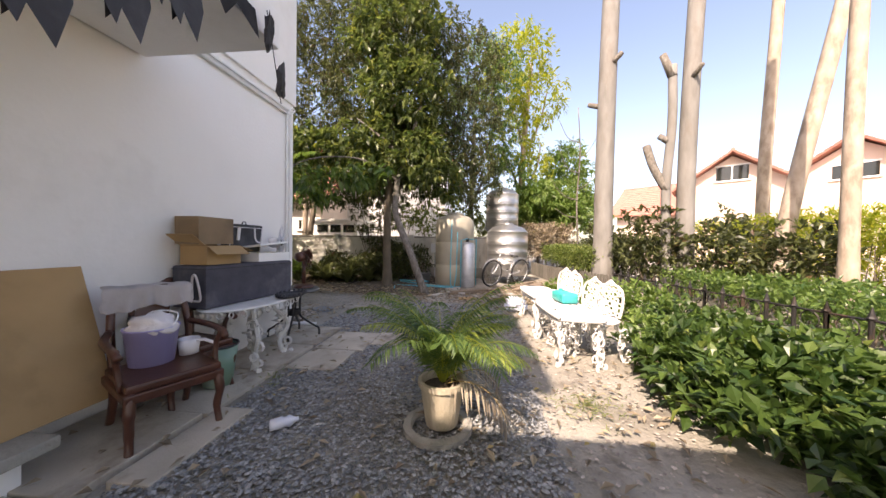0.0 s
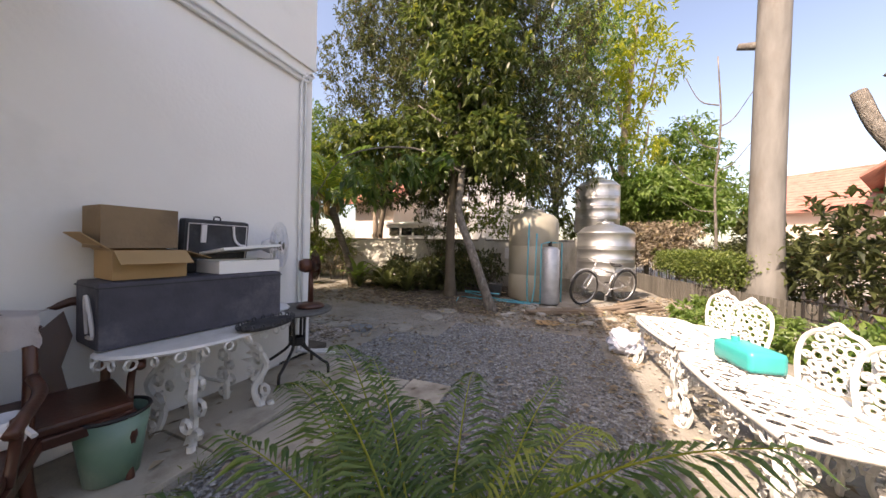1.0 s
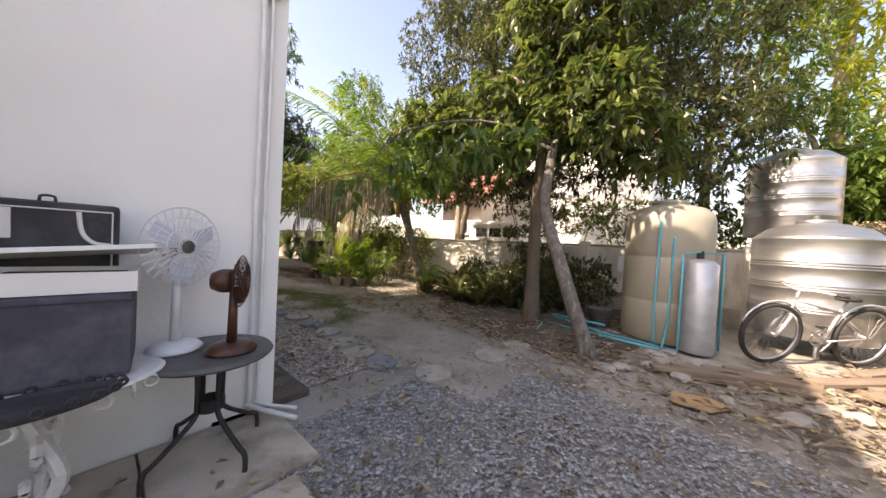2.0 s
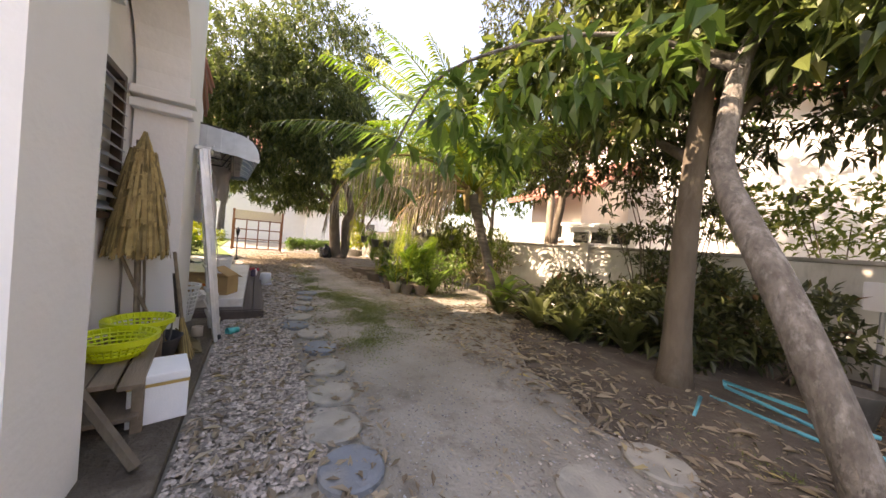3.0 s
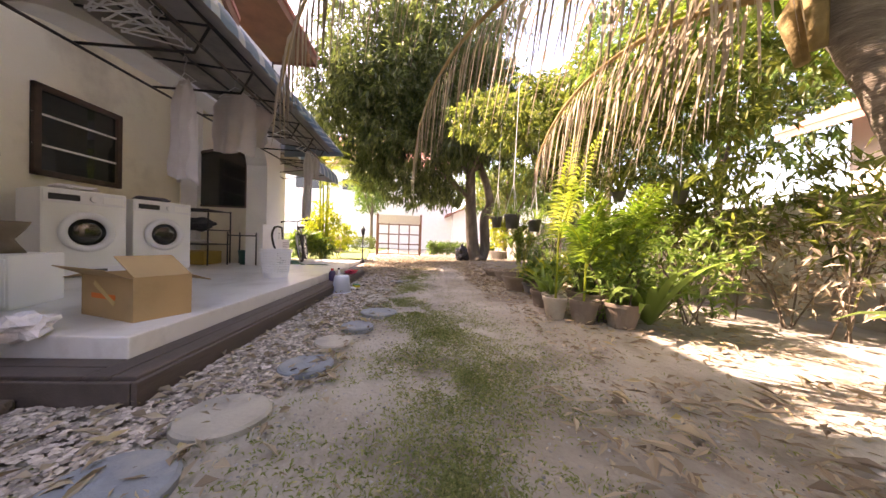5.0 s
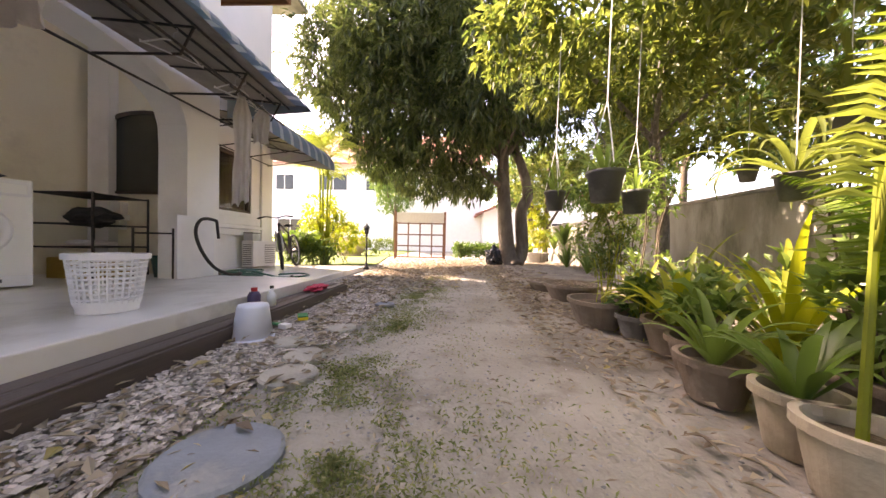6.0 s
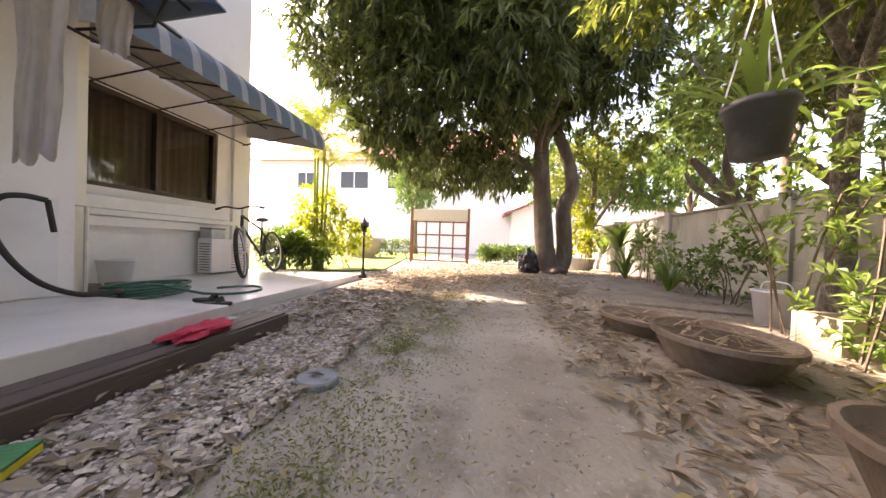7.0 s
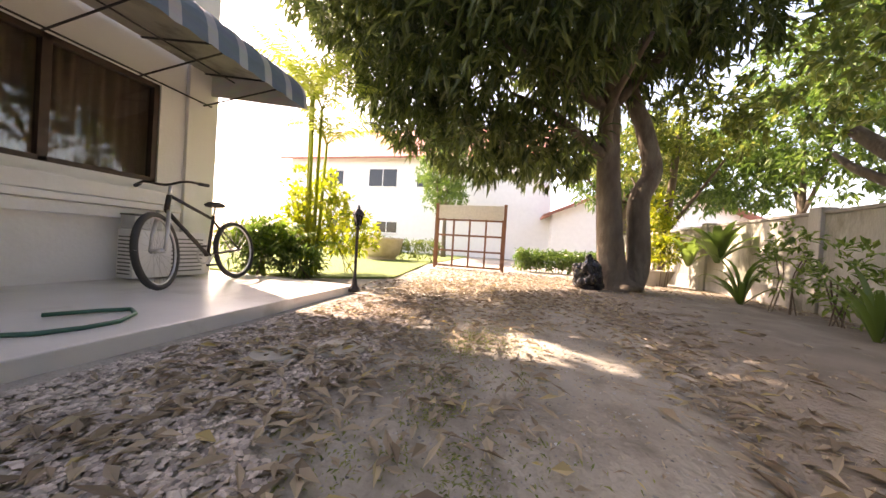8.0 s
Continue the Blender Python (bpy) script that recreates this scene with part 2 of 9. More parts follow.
def striped(name):
    """Blue-grey and white awning sheet in bands along x."""
    m = bpy.data.materials.new(name)
    m.use_nodes = True
    nt = m.node_tree
    n, l = nt.nodes, nt.links
    b = n["Principled BSDF"]
    co = n.new("ShaderNodeTexCoord")
    w = n.new("ShaderNodeTexWave")
    w.wave_type, w.bands_direction = "BANDS", "X"
    w.inputs["Scale"].default_value = 1.15
    w.inputs["Distortion"].default_value = 0.0
    l.new(co.outputs["Object"], w.inputs["Vector"])
    r = n.new("ShaderNodeValToRGB")
    r.color_ramp.interpolation = "CONSTANT"
    r.color_ramp.elements[0].color = (0.26, 0.34, 0.40, 1)
    r.color_ramp.elements[1].position, r.color_ramp.elements[1].color = 0.78, (0.72, 0.73, 0.72, 1)
    l.new(w.outputs["Fac"], r.inputs["Fac"])
    d = n.new("ShaderNodeTexNoise")
    d.inputs["Scale"].default_value = 5
    mx = n.new("ShaderNodeMixRGB")
    mx.blend_type = "MULTIPLY"
    mx.inputs["Fac"].default_value = 0.35
    l.new(r.outputs[0], mx.inputs["Color1"])
    l.new(d.outputs["Color"], mx.inputs["Color2"])
    l.new(mx.outputs[0], b.inputs["Base Color"])
    b.inputs["Roughness"].default_value = 0.45
    return m


M["stripe"] = striped("striped_awning_sheet")
# Passes sky light; made for the sheet that brightens the alcove.
M["daylight_sheet"] = leaf_mat("milky_light_sheet", (0.78, 0.79, 0.76), (0.8, 0.8, 0.78), 0.4, 0.7)
# Unstriped grey-beige with darker mottling, for the awning undersides.
M["undersheet"] = mat("mottled_beige_sheet", (0.46, 0.43, 0.38), (0.34, 0.31, 0.27), 0.6, 5, 0.15, spots=(0.2, 0.175, 0.15), spot_scale=2.5)
M["olive"] = mat("olive_brown_plastic", (0.17, 0.13, 0.06), (0.12, 0.09, 0.045), 0.6, 6, 0.1)
# Humus brown, darkened further to stand for shade lying on it.
M["bed"] = mat("shade_toned_humus", (0.12, 0.098, 0.075), (0.07, 0.055, 0.042), 0.95, 2.5, 0.9, grain=55, spots=(0.19, 0.165, 0.132), spot_scale=3.5)


def ground_mat():
    """Dry earth: sandy path, brown soil, with fine relief at two scales."""
    m = mat("dry_earth", (0.35, 0.328, 0.285), (0.225, 0.207, 0.172), 0.95, 1.6, 0.7, grain=45, spots=(0.135, 0.115, 0.092), spot_scale=2.6)
    return m


M["earth"] = ground_mat()
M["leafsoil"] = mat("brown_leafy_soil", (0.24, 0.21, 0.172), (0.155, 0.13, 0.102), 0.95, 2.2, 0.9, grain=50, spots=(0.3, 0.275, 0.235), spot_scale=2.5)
M["cartonold"] = mat("weathered_cardboard", (0.27, 0.19, 0.115), (0.19, 0.13, 0.08), 0.9, 4, 0.2, grain=40, spots=(0.14, 0.1, 0.065), spot_scale=2.4)
# Grey fence wood, its colour lowered to stand for the shade on it.
M["fencewood"] = mat("weathered_shaded_fence_wood", (0.15, 0.137, 0.118), (0.09, 0.082, 0.068), 0.9, 6, 0.3, grain=40, spots=(0.09, 0.085, 0.06), spot_scale=2.5, stretch=(1, 1, 0.2))
M["smoothbark"] = mat("smooth_grey_bark", (0.225, 0.215, 0.2), (0.145, 0.138, 0.126), 0.88, 5, 0.5, grain=22, spots=(0.15, 0.13, 0.11), spot_scale=3.2, stretch=(1, 1, 0.3))
M["palmbark"] = mat("ringed_palm_bark", (0.20, 0.165, 0.125), (0.115, 0.092, 0.068), 0.92, 5, 0.7, grain=30, spots=(0.27, 0.235, 0.19), spot_scale=6, stretch=(1, 1, 4))

# ---- building helpers ----


def mesh_np(name, V, F, material, smooth=False):
    me = bpy.data.meshes.new(name)
    me.from_pydata(V if isinstance(V, list) else V.tolist(), [], F if isinstance(F, list) else F.tolist())
    me.materials.append(material)
    if smooth:
        me.polygons.foreach_set("use_smooth", [True] * len(me.polygons))
    me.update()
    return me


def finish(bm, name, material, smooth=False):
    me = bpy.data.meshes.new(name)
    bmesh.ops.recalc_face_normals(bm, faces=bm.faces)
    bm.to_mesh(me)
    bm.free()
    me.materials.append(material)
    if smooth:
        me.polygons.foreach_set("use_smooth", [True] * len(me.polygons))
    return me


def part(name, bm, material, parent, label="", smooth=False):
    me = finish(bm, name, material, smooth) if isinstance(bm, bmesh.types.BMesh) else bm
    ob = new(name, me)
    ob.parent = parent
    if label:
        tagged(ob, label)
    return ob


def thing(name, label, category, at=(0, 0, 0), rz=0, group="", kind=""):
    ob = new(name)
    ob.matrix_world = pose(*at, 0, 0, rz)
    return tagged(ob, label, category, group, kind)


def solo(name, me, label, category, group="", kind="", at=None):
    ob = new(name, me)
    if at is not None:
        ob.matrix_world = at
    return tagged(ob, label, category, group, kind)


def box(x0, x1, y0, y1, z0, z1, bevel=0.0, bm=None, m=None):
    own = bmesh.new()
    bmesh.ops.create_cube(own, size=1)
    for v in own.verts:
        v.co = Vector(((x0 + x1) / 2 + v.co.x * (x1 - x0), (y0 + y1) / 2 + v.co.y * (y1 - y0), (z0 + z1) / 2 + v.co.z * (z1 - z0)))
    if bevel:
        bmesh.ops.bevel(own, geom=own.edges[:], offset=bevel, segments=2, affect="EDGES", profile=0.6)
    if m is not None:
        bmesh.ops.transform(own, matrix=m, verts=own.verts)
    return join(bm, own)


def join(bm, own):
    if bm is None:
        return own
    tmp = bpy.data.meshes.new("tmp")
    own.to_mesh(tmp)
    own.free()
    bm.from_mesh(tmp)
    bpy.data.meshes.remove(tmp)
    return bm


def tube(points, radii, seg=8, bm=None, caps=True, twist=0.0):
    """A round bar along points; radii: one number or one for each point."""
    pts = [Vector(p) for p in points]
    if not isinstance(radii, (list, tuple)):
        radii = [radii] * len(pts)
    bm = bm or bmesh.new()
    rings = []
    up = Vector((0, 0, 1))
    side = None
    for i, p in enumerate(pts):
        d = (pts[min(i + 1, len(pts) - 1)] - pts[max(i - 1, 0)]).normalized()
        if side is None:
            side = d.cross(up) if abs(d.z) < 0.95 else d.cross(Vector((1, 0, 0)))
        side = (side - d * side.dot(d)).normalized()
        other = d.cross(side)
        rings.append([bm.verts.new(p + (side * math.cos(a) + other * math.sin(a)) * radii[i]) for a in [2 * math.pi * k / seg for k in range(seg)]])
    for a, b in zip(rings, rings[1:]):
        for k in range(seg):
            bm.faces.new((a[k], a[(k + 1) % seg], b[(k + 1) % seg], b[k]))
    if caps:
        bm.faces.new(rings[0][::-1])
        bm.faces.new(rings[-1])
    return bm


def curve_pts(points, n=6):
    """Smooth points through the given ones (Catmull-Rom)."""
    P = [Vector(p) for p in points]
    P = [2 * P[0] - P[1]] + P + [2 * P[-1] - P[-2]]
    out = []
    for i in range(1, len(P) - 2):
        for k in range(n):
            t = k / n
            a, b, c, d = P[i - 1], P[i], P[i + 1], P[i + 2]
            out.append(0.5 * ((2 * b) + (c - a) * t + (2 * a - 5 * b + 4 * c - d) * t * t + (3 * b - a - 3 * c + d) * t ** 3))
    out.append(P[-2])
    return out


def lathe(profile, seg=24, bm=None, at=(0, 0, 0), sx=1.0, sy=1.0, caps=True):
    """Turns a profile of (radius, height) round the z axis; caps: closes its ends."""
    bm = bm or bmesh.new()
    rings = []
    for r, z in profile:
        rings.append([bm.verts.new((at[0] + sx * r * math.cos(2 * math.pi * k / seg), at[1] + sy * r * math.sin(2 * math.pi * k / seg), at[2] + z)) for k in range(seg)])
    for a, b in zip(rings, rings[1:]):
        for k in range(seg):
            bm.faces.new((a[k], a[(k + 1) % seg], b[(k + 1) % seg], b[k]))
    if caps and profile[0][0] > 1e-4:
        bm.faces.new(rings[0][::-1])
    if caps and profile[-1][0] > 1e-4:
        bm.faces.new(rings[-1])
    bmesh.ops.remove_doubles(bm, verts=bm.verts, dist=1e-5)
    return bm


def plate(outline, depth, axis="y", bm=None):
    """A flat outline (list of (u, v)) given thickness. axis y: u is x, v is z, thickness goes to -y; axis x: u is y, v is z, to -x; axis z: u, v are x, y, to -z."""
    own = bmesh.new()
    place = {"y": lambda u, v: (u, 0, v), "x": lambda u, v: (0, u, v), "z": lambda u, v: (u, v, 0)}[axis]
    off = {"y": Vector((0, -depth, 0)), "x": Vector((-depth, 0, 0)), "z": Vector((0, 0, -depth))}[axis]
    f = own.faces.new([own.verts.new(place(u, v)) for u, v in outline])
    r = bmesh.ops.extrude_face_region(own, geom=[f])
    bmesh.ops.translate(own, vec=off, verts=[g for g in r["geom"] if isinstance(g, bmesh.types.BMVert)])
    return join(bm, own)


def shift(bm, m):
    bmesh.ops.transform(bm, matrix=m, verts=bm.verts)
    return bm


def leaves_np(P, D, U, L, W, fold=0.25, droop=0.15):
    """Leaves from bases P, directions D, facing U, lengths L and widths W: six corners each, folded along the rib and drooping."""
    D = D / np.linalg.norm(D, axis=1, keepdims=True)
    S = np.cross(D, U)
    S /= np.linalg.norm(S, axis=1, keepdims=True) + 1e-9
    N = np.cross(S, D)
    L, W = L[:, None], W[:, None]
    mid = P + D * L * 0.45
    tip = P + D * L - np.array([0, 0, 1]) * L * droop
    a = mid + S * W * 0.5 + N * W * fold
    b = mid - S * W * 0.5 + N * W * fold
    n = len(P)
    V = np.stack([P, a, tip, b, mid], 1).reshape(-1, 3)
    i = np.arange(n)[:, None] * 5
    F = np.concatenate([i + np.array([[0, 1, 4]]), i + np.array([[1, 2, 4]]), i + np.array([[4, 2, 3]]), i + np.array([[0, 4, 3]])], 0)
    return V, F


def rand_dirs(n):
    d = nrng.normal(size=(n, 3))
    return d / np.linalg.norm(d, axis=1, keepdims=True)


def crown_mesh(name, blobs, tufts, per, length, width, material, droop=0.4, spread=1.0, shell=0.55, up=0.2):
    """A crown: tufts of leaves at twig ends inside ellipsoids (x, y, z, rx, ry, rz), thinner inside."""
    vol = np.array([b[3] * b[4] * b[5] for b in blobs]) ** 0.75
    which = nrng.choice(len(blobs), tufts, p=vol / vol.sum())
    B = np.array(blobs)[which]
    d = rand_dirs(tufts)
    r = shell + (1 - shell) * nrng.random((tufts, 1)) ** 0.7
    r *= 0.82 + 0.3 * np.abs(np.sin(d[:, :1] * 5 + d[:, 1:2] * 7 + B[:, :1]) * np.sin(d[:, 2:] * 6 + B[:, 1:2] * 2))
    C = B[:, :3] + d * B[:, 3:] * r
    out = np.repeat(d, per, 0)
    P = np.repeat(C, per, 0) + nrng.normal(size=(tufts * per, 3)) * length * 0.22
    D = out * 0.45 + rand_dirs(tufts * per) * spread + np.array([0, 0, up - droop])
    n = tufts * per
    L = length * (0.65 + 0.6 * nrng.random(n))
    W = width * (0.7 + 0.5 * nrng.random(n))
    U = rand_dirs(n) * 0.6 + np.array([0, 0, 1.0])
    V, F = leaves_np(P, D, U, L, W)
    return mesh_np(name, V, F, material)


def frond_arrays(base, direction, length, arc, leaflet, n=46, width=0.035, sag=0.5, vee=0.5, start=0.12):
    """A palm frond: points of the rib and arrays of leaflets. arc: how far the rib bends down."""
    base, d = Vector(base), Vector(direction).normalized()
    flat = Vector((d.x, d.y, 0)).normalized() if abs(d.z) < 0.99 else Vector((1, 0, 0))
    el = math.asin(max(-1, min(1, d.z)))
    pts, p, steps = [], base.copy(), 18
    dirs = []
    for k in range(steps + 1):
        e = el - arc * (k / steps) ** 1.3
        dirs.append(flat * math.cos(e) + Vector((0, 0, math.sin(e))))
        pts.append(p.copy())
        p = p + dirs[-1] * (length / steps)
    P, D, U, L, W = [], [], [], [], []
    for k in range(n):
        f = start + (1 - start) * k / (n - 1)
        i = min(int(f * steps), steps - 1)
        q = pts[i].lerp(pts[i + 1], f * steps - i)
        t = dirs[i]
        side = t.cross(Vector((0, 0, 1))).normalized()
        nrm = side.cross(t)
        size = leaflet * (0.45 + 0.75 * math.sin(math.pi * min(1, f * 0.92 + 0.12)) ** 0.8) * (1 - 0.35 * f)
        for s in (-1, 1):
            lean = 0.55 + 0.5 * f
            dd = side * s + t * lean + nrm * (vee * (1 - f)) - Vector((0, 0, 1)) * sag * rng.uniform(0.6, 1.3) + Vector((rng.uniform(-.12, .12), rng.uniform(-.12, .12), rng.uniform(-.1, .1)))
            P.append(q), D.append(dd), U.append(nrm), L.append(size * rng.uniform(0.85, 1.1)), W.append(width * rng.uniform(0.8, 1.2))
    return pts, (np.array(P), np.array(D), np.array(U), np.array(L), np.array(W))


def palm_frond(parent, base, direction, length, arc, leaflet, material, rib=0.018, ribmat=None, **kw):
    droop = kw.pop("droop", 0.35)
    pts, arr = frond_arrays(base, direction, length, arc, leaflet, **kw)
    V, F = leaves_np(*arr, fold=0.12, droop=droop)
    f = part("frond", mesh_np("frond", V, F, material), None, parent)
    k = len(pts)
    part("rib", tube(pts, [rib * (1 - 0.85 * i / (k - 1)) for i in range(k)], 5), ribmat or M["leafyellow"], f, smooth=True)
    return f


def branching(bm, base, tips, r0, r1, wob=0.12, seg=7):
    """Limbs from one point to tips, bent a little."""
    for t in tips:
        a, b = Vector(base), Vector(t)
        mid = a.lerp(b, 0.5) + Vector((rng.uniform(-1, 1), rng.uniform(-1, 1), rng.uniform(0, 1))) * wob * (b - a).length
        pts = curve_pts([a, mid, b], 4)
        n = len(pts)
        tube(pts, [r0 + (r1 - r0) * i / (n - 1) for i in range(n)], seg, bm)
    return bm


def scatter_in(n, zones):
    """Random places in rectangles (x0, x1, y0, y1), shared by area."""
    A = np.array([abs((z[1] - z[0]) * (z[3] - z[2])) for z in zones])
    w = nrng.choice(len(zones), n, p=A / A.sum())
    Z = np.array(zones)[w]
    u = nrng.random((n, 2))
    return np.stack([Z[:, 0] + u[:, 0] * (Z[:, 1] - Z[:, 0]), Z[:, 2] + u[:, 1] * (Z[:, 3] - Z[:, 2])], 1)

# ---- ground ----
def ground():
    bm = bmesh.new()
    xs = sorted(set([-120, -70, -45, -32, -25] + [round(-20 + 0.25 * i, 2) for i in range(129)] + [16, 22, 32, 50, 80, 120]))
    ys = sorted(set([-120, -60, -30, -16] + [round(-9 + 0.25 * i, 2) for i in range(73)] + [14, 22, 32, 50, 80, 120]))
    grid = [[bm.verts.new((x, y, 0.018 * noise.noise((x * 0.9, y * 0.9, 0)) + 0.008 * noise.noise((x * 3, y * 3, 4)) - 0.012)) for y in ys] for x in xs]
    for i in range(len(xs) - 1):
        for j in range(len(ys) - 1):
            bm.faces.new((grid[i][j], grid[i + 1][j], grid[i + 1][j + 1], grid[i][j + 1]))
    return solo("ground", finish(bm, "ground", M["earth"], True), "dry bare earth with sandy worn path", "ground", kind="structure")


ground()
solo("lawn", finish(plate([(-30, -9), (-10.6, -9), (-10.6, -1.3), (-11.6, -0.2), (-16, -0.9), (-30, -1.2)], 0.03, "z"), "lawn", M["lawn"]), "sunlit short green lawn beyond the terrace", "lawn", kind="structure", at=pose(0, 0, 0.02))


def planting_bed(label, cx, cy, pts, material="bed"):
    bm = bmesh.new()
    c = bm.verts.new((cx, cy, 0.05))
    rim = [bm.verts.new((p.x + 0.12 * noise.noise(p * 3), p.y + 0.12 * noise.noise(p * 3 + Vector((5, 0, 0))), -0.03)) for p in curve_pts([(*q, 0) for q in pts + pts[:1]], 8)[:-1]]
    mid = [bm.verts.new((v.co.x * 0.92 + c.co.x * 0.08, v.co.y * 0.92 + c.co.y * 0.08, 0.014)) for v in rim]
    n = len(rim)
    for k in range(n):
        bm.faces.new((rim[k], rim[(k + 1) % n], mid[(k + 1) % n], mid[k]))
        bm.faces.new((mid[k], mid[(k + 1) % n], c))
    solo("planting_bed", finish(bm, "planting_bed", M[material], True), label, "soil", kind="structure")


# This bed's colour holds the shade of the trees as well as soil.
planting_bed("dark leafy soil with tree shade painted in, by the wall", -0.6, 4.6, [(-3.2, 5.7), (-3.0, 4.7), (-2.2, 4.0), (-1.6, 3.3), (-0.7, 2.6), (0.4, 2.3), (1.2, 2.3), (1.5, 2.9), (1.6, 4.2), (1.8, 5.7)])
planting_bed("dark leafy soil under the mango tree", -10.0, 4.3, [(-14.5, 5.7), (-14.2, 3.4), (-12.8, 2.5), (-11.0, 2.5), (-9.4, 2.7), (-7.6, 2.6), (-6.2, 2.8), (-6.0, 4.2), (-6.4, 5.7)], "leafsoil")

# ---- house ----
TOP = 5.2


def house_walls():
    w = solo("wall_east", finish(box(-0.25, 0, -6.0, -0.3, 0, TOP), "wall_east", M["plaster"]), "white plastered side wall of the house", "wall", kind="structure")
    part("band", box(0, 0.025, -6.0, 0.02, 2.62, TOP), M["plaster"], w)
    solo("wall_east_low", finish(box(-0.25, 0, -9, -6.0, 0, 2.6), "wall_east_low", M["plaster"]), "lower white wall of the rear annex", "wall", kind="structure")
    # front block with an arched recess
    arch = [(-0.43, 0)] + [(-0.43 - 0.725 + 0.725 * math.cos(a), 1.95 + 0.725 * math.sin(a)) for a in [math.pi * k / 16 for k in range(17)]] + [(-1.88, 0)]
    out = [(0, TOP), (0, 0)] + arch + [(-2.4, 0), (-2.4, TOP)]
    w = solo("wall_north", finish(plate(out, 0.3), "wall_north", M["plaster"]), "white plastered wall with an arched recess", "wall", kind="structure")
    part("recess_panel", box(-2.0, -0.3, -0.45, -0.32, 0, TOP), M["plaster"], w)
    for x0, x1 in ((-0.46, -0.40), (-1.91, -1.80)):
        part("impost", box(x0, x1, -0.31, 0.035, 1.80, 1.86, 0.01), M["plaster"], w)
        part("impost", box(x0 - 0.01, x1 + 0.01, -0.31, 0.05, 1.89, 1.95, 0.01), M["plaster"], w)
    solo("wall_return", finish(box(-2.4, -2.15, -2.4, -0.3, 0, TOP), "wall_return", M["plaster"]), "white plastered return wall beside the terrace", "wall", kind="structure")
    solo("wall_upper_side", finish(box(-6.95, -6.8, -3.4, -2.3, 3.3, 6.4), "wall_upper_side", M["cream"]), "pale yellow side wall of the upper storey", "wall", kind="structure")
    # West overhang stretched past the wall so its shadow covers the path.
    solo("roof_upper", finish(box(-11.2, -6.82, -6.3, -2.0, 6.42, 6.55, 0.02), "roof_upper", M["concrete"]), "flat roof of the upper storey, overhang stretched to cast shade", "roof", kind="structure")
    # arcade in front of the laundry alcove
    n = 20
    cx, hw = -4.9, 1.5
    arch = [(cx + hw, 0)] + [(cx + hw * math.copysign(abs(math.cos(math.pi * k / n)) ** 0.62, math.cos(math.pi * k / n)), 1.5 + 0.65 * max(0.0, math.sin(math.pi * k / n)) ** 0.62) for k in range(n + 1)] + [(cx - hw, 0)]
    solo("wall_arcade", finish(plate([(-2.4, 3.3), (-2.4, 0)] + arch + [(-6.8, 0), (-6.8, 3.3)], 0.3), "wall_arcade", M["plaster"]), "cream white arcade wall with a wide arch", "wall", kind="structure", at=pose(0, -0.75, 0))
    solo("wall_alcove_back", finish(box(-6.9, -2.4, -2.55, -2.4, 0, 3.3), "wall_alcove_back", M["cream"]), "pale yellow plastered back wall of the laundry alcove", "wall", kind="structure")
    solo("wall_alcove_end", finish(box(-7.05, -6.9, -2.55, -1.05, 0, 3.3), "wall_alcove_end", M["cream"]), "pale yellow plastered end wall of the laundry alcove", "wall", kind="structure")
    # Unseen translucent ceiling, added so that daylight reaches the alcove.
    solo("ceiling_alcove", finish(box(-6.9, -2.4, -2.4, -1.05, 2.9, 2.91), "ceiling_alcove", M["daylight_sheet"]), "milky translucent sheet added to light the alcove", "ceiling", kind="structure")
    # window wall of the far room
    x0, x1, z0, z1 = -9.2, -6.95, 1.1, 2.16
    out = bmesh.new()
    box(-9.8, x0, -2.3, -2.05, 0, 6.4, bm=out)
    box(x0, -6.8, -2.3, -2.05, 0, z0, bm=out)
    box(x0, -6.8, -2.3, -2.05, z1, 6.4, bm=out)
    box(x1, -6.8, -2.3, -2.05, z0, z1, bm=out)
    w = solo("wall_window", finish(out, "wall_window", M["plaster"]), "white plastered wall with a wide window", "wall", kind="structure")
    part("sill_band", box(-9.3, -6.82, -2.05, -1.93, 0.86, 1.0, 0.012), M["plaster"], w)
    part("sill_band", box(-9.36, -6.82, -2.05, -1.9, 0.79, 0.855, 0.012), M["plaster"], w)
    part("sill_band", box(-9.33, -6.82, -2.05, -1.94, 0.68, 0.785, 0.012), M["plaster"], w)
    part("pilaster", box(-9.8, -9.45, -2.05, -2.0, 0, 2.9, 0.01), M["plaster"], w)
    solo("wall_west", finish(box(-9.8, -9.55, -6, -2.3, 0, 6.4), "wall_west", M["plaster"]), "white plastered far end wall of the house", "wall", kind="structure")
    # Unseen wall, its height and width chosen for the shadow it throws.
    solo("wall_upper", finish(box(-5.6, -2.4, -3.4, -3.15, 3.3, 7.3), "wall_upper", M["cream"]), "unseen pale upper wall added to shade the garden", "wall", kind="structure")
    solo("wall_south", finish(box(-9.8, 0, -9.2, -9, 0, 2.6), "wall_south", M["plaster"]), "white plastered rear wall", "wall", kind="structure")


house_walls()


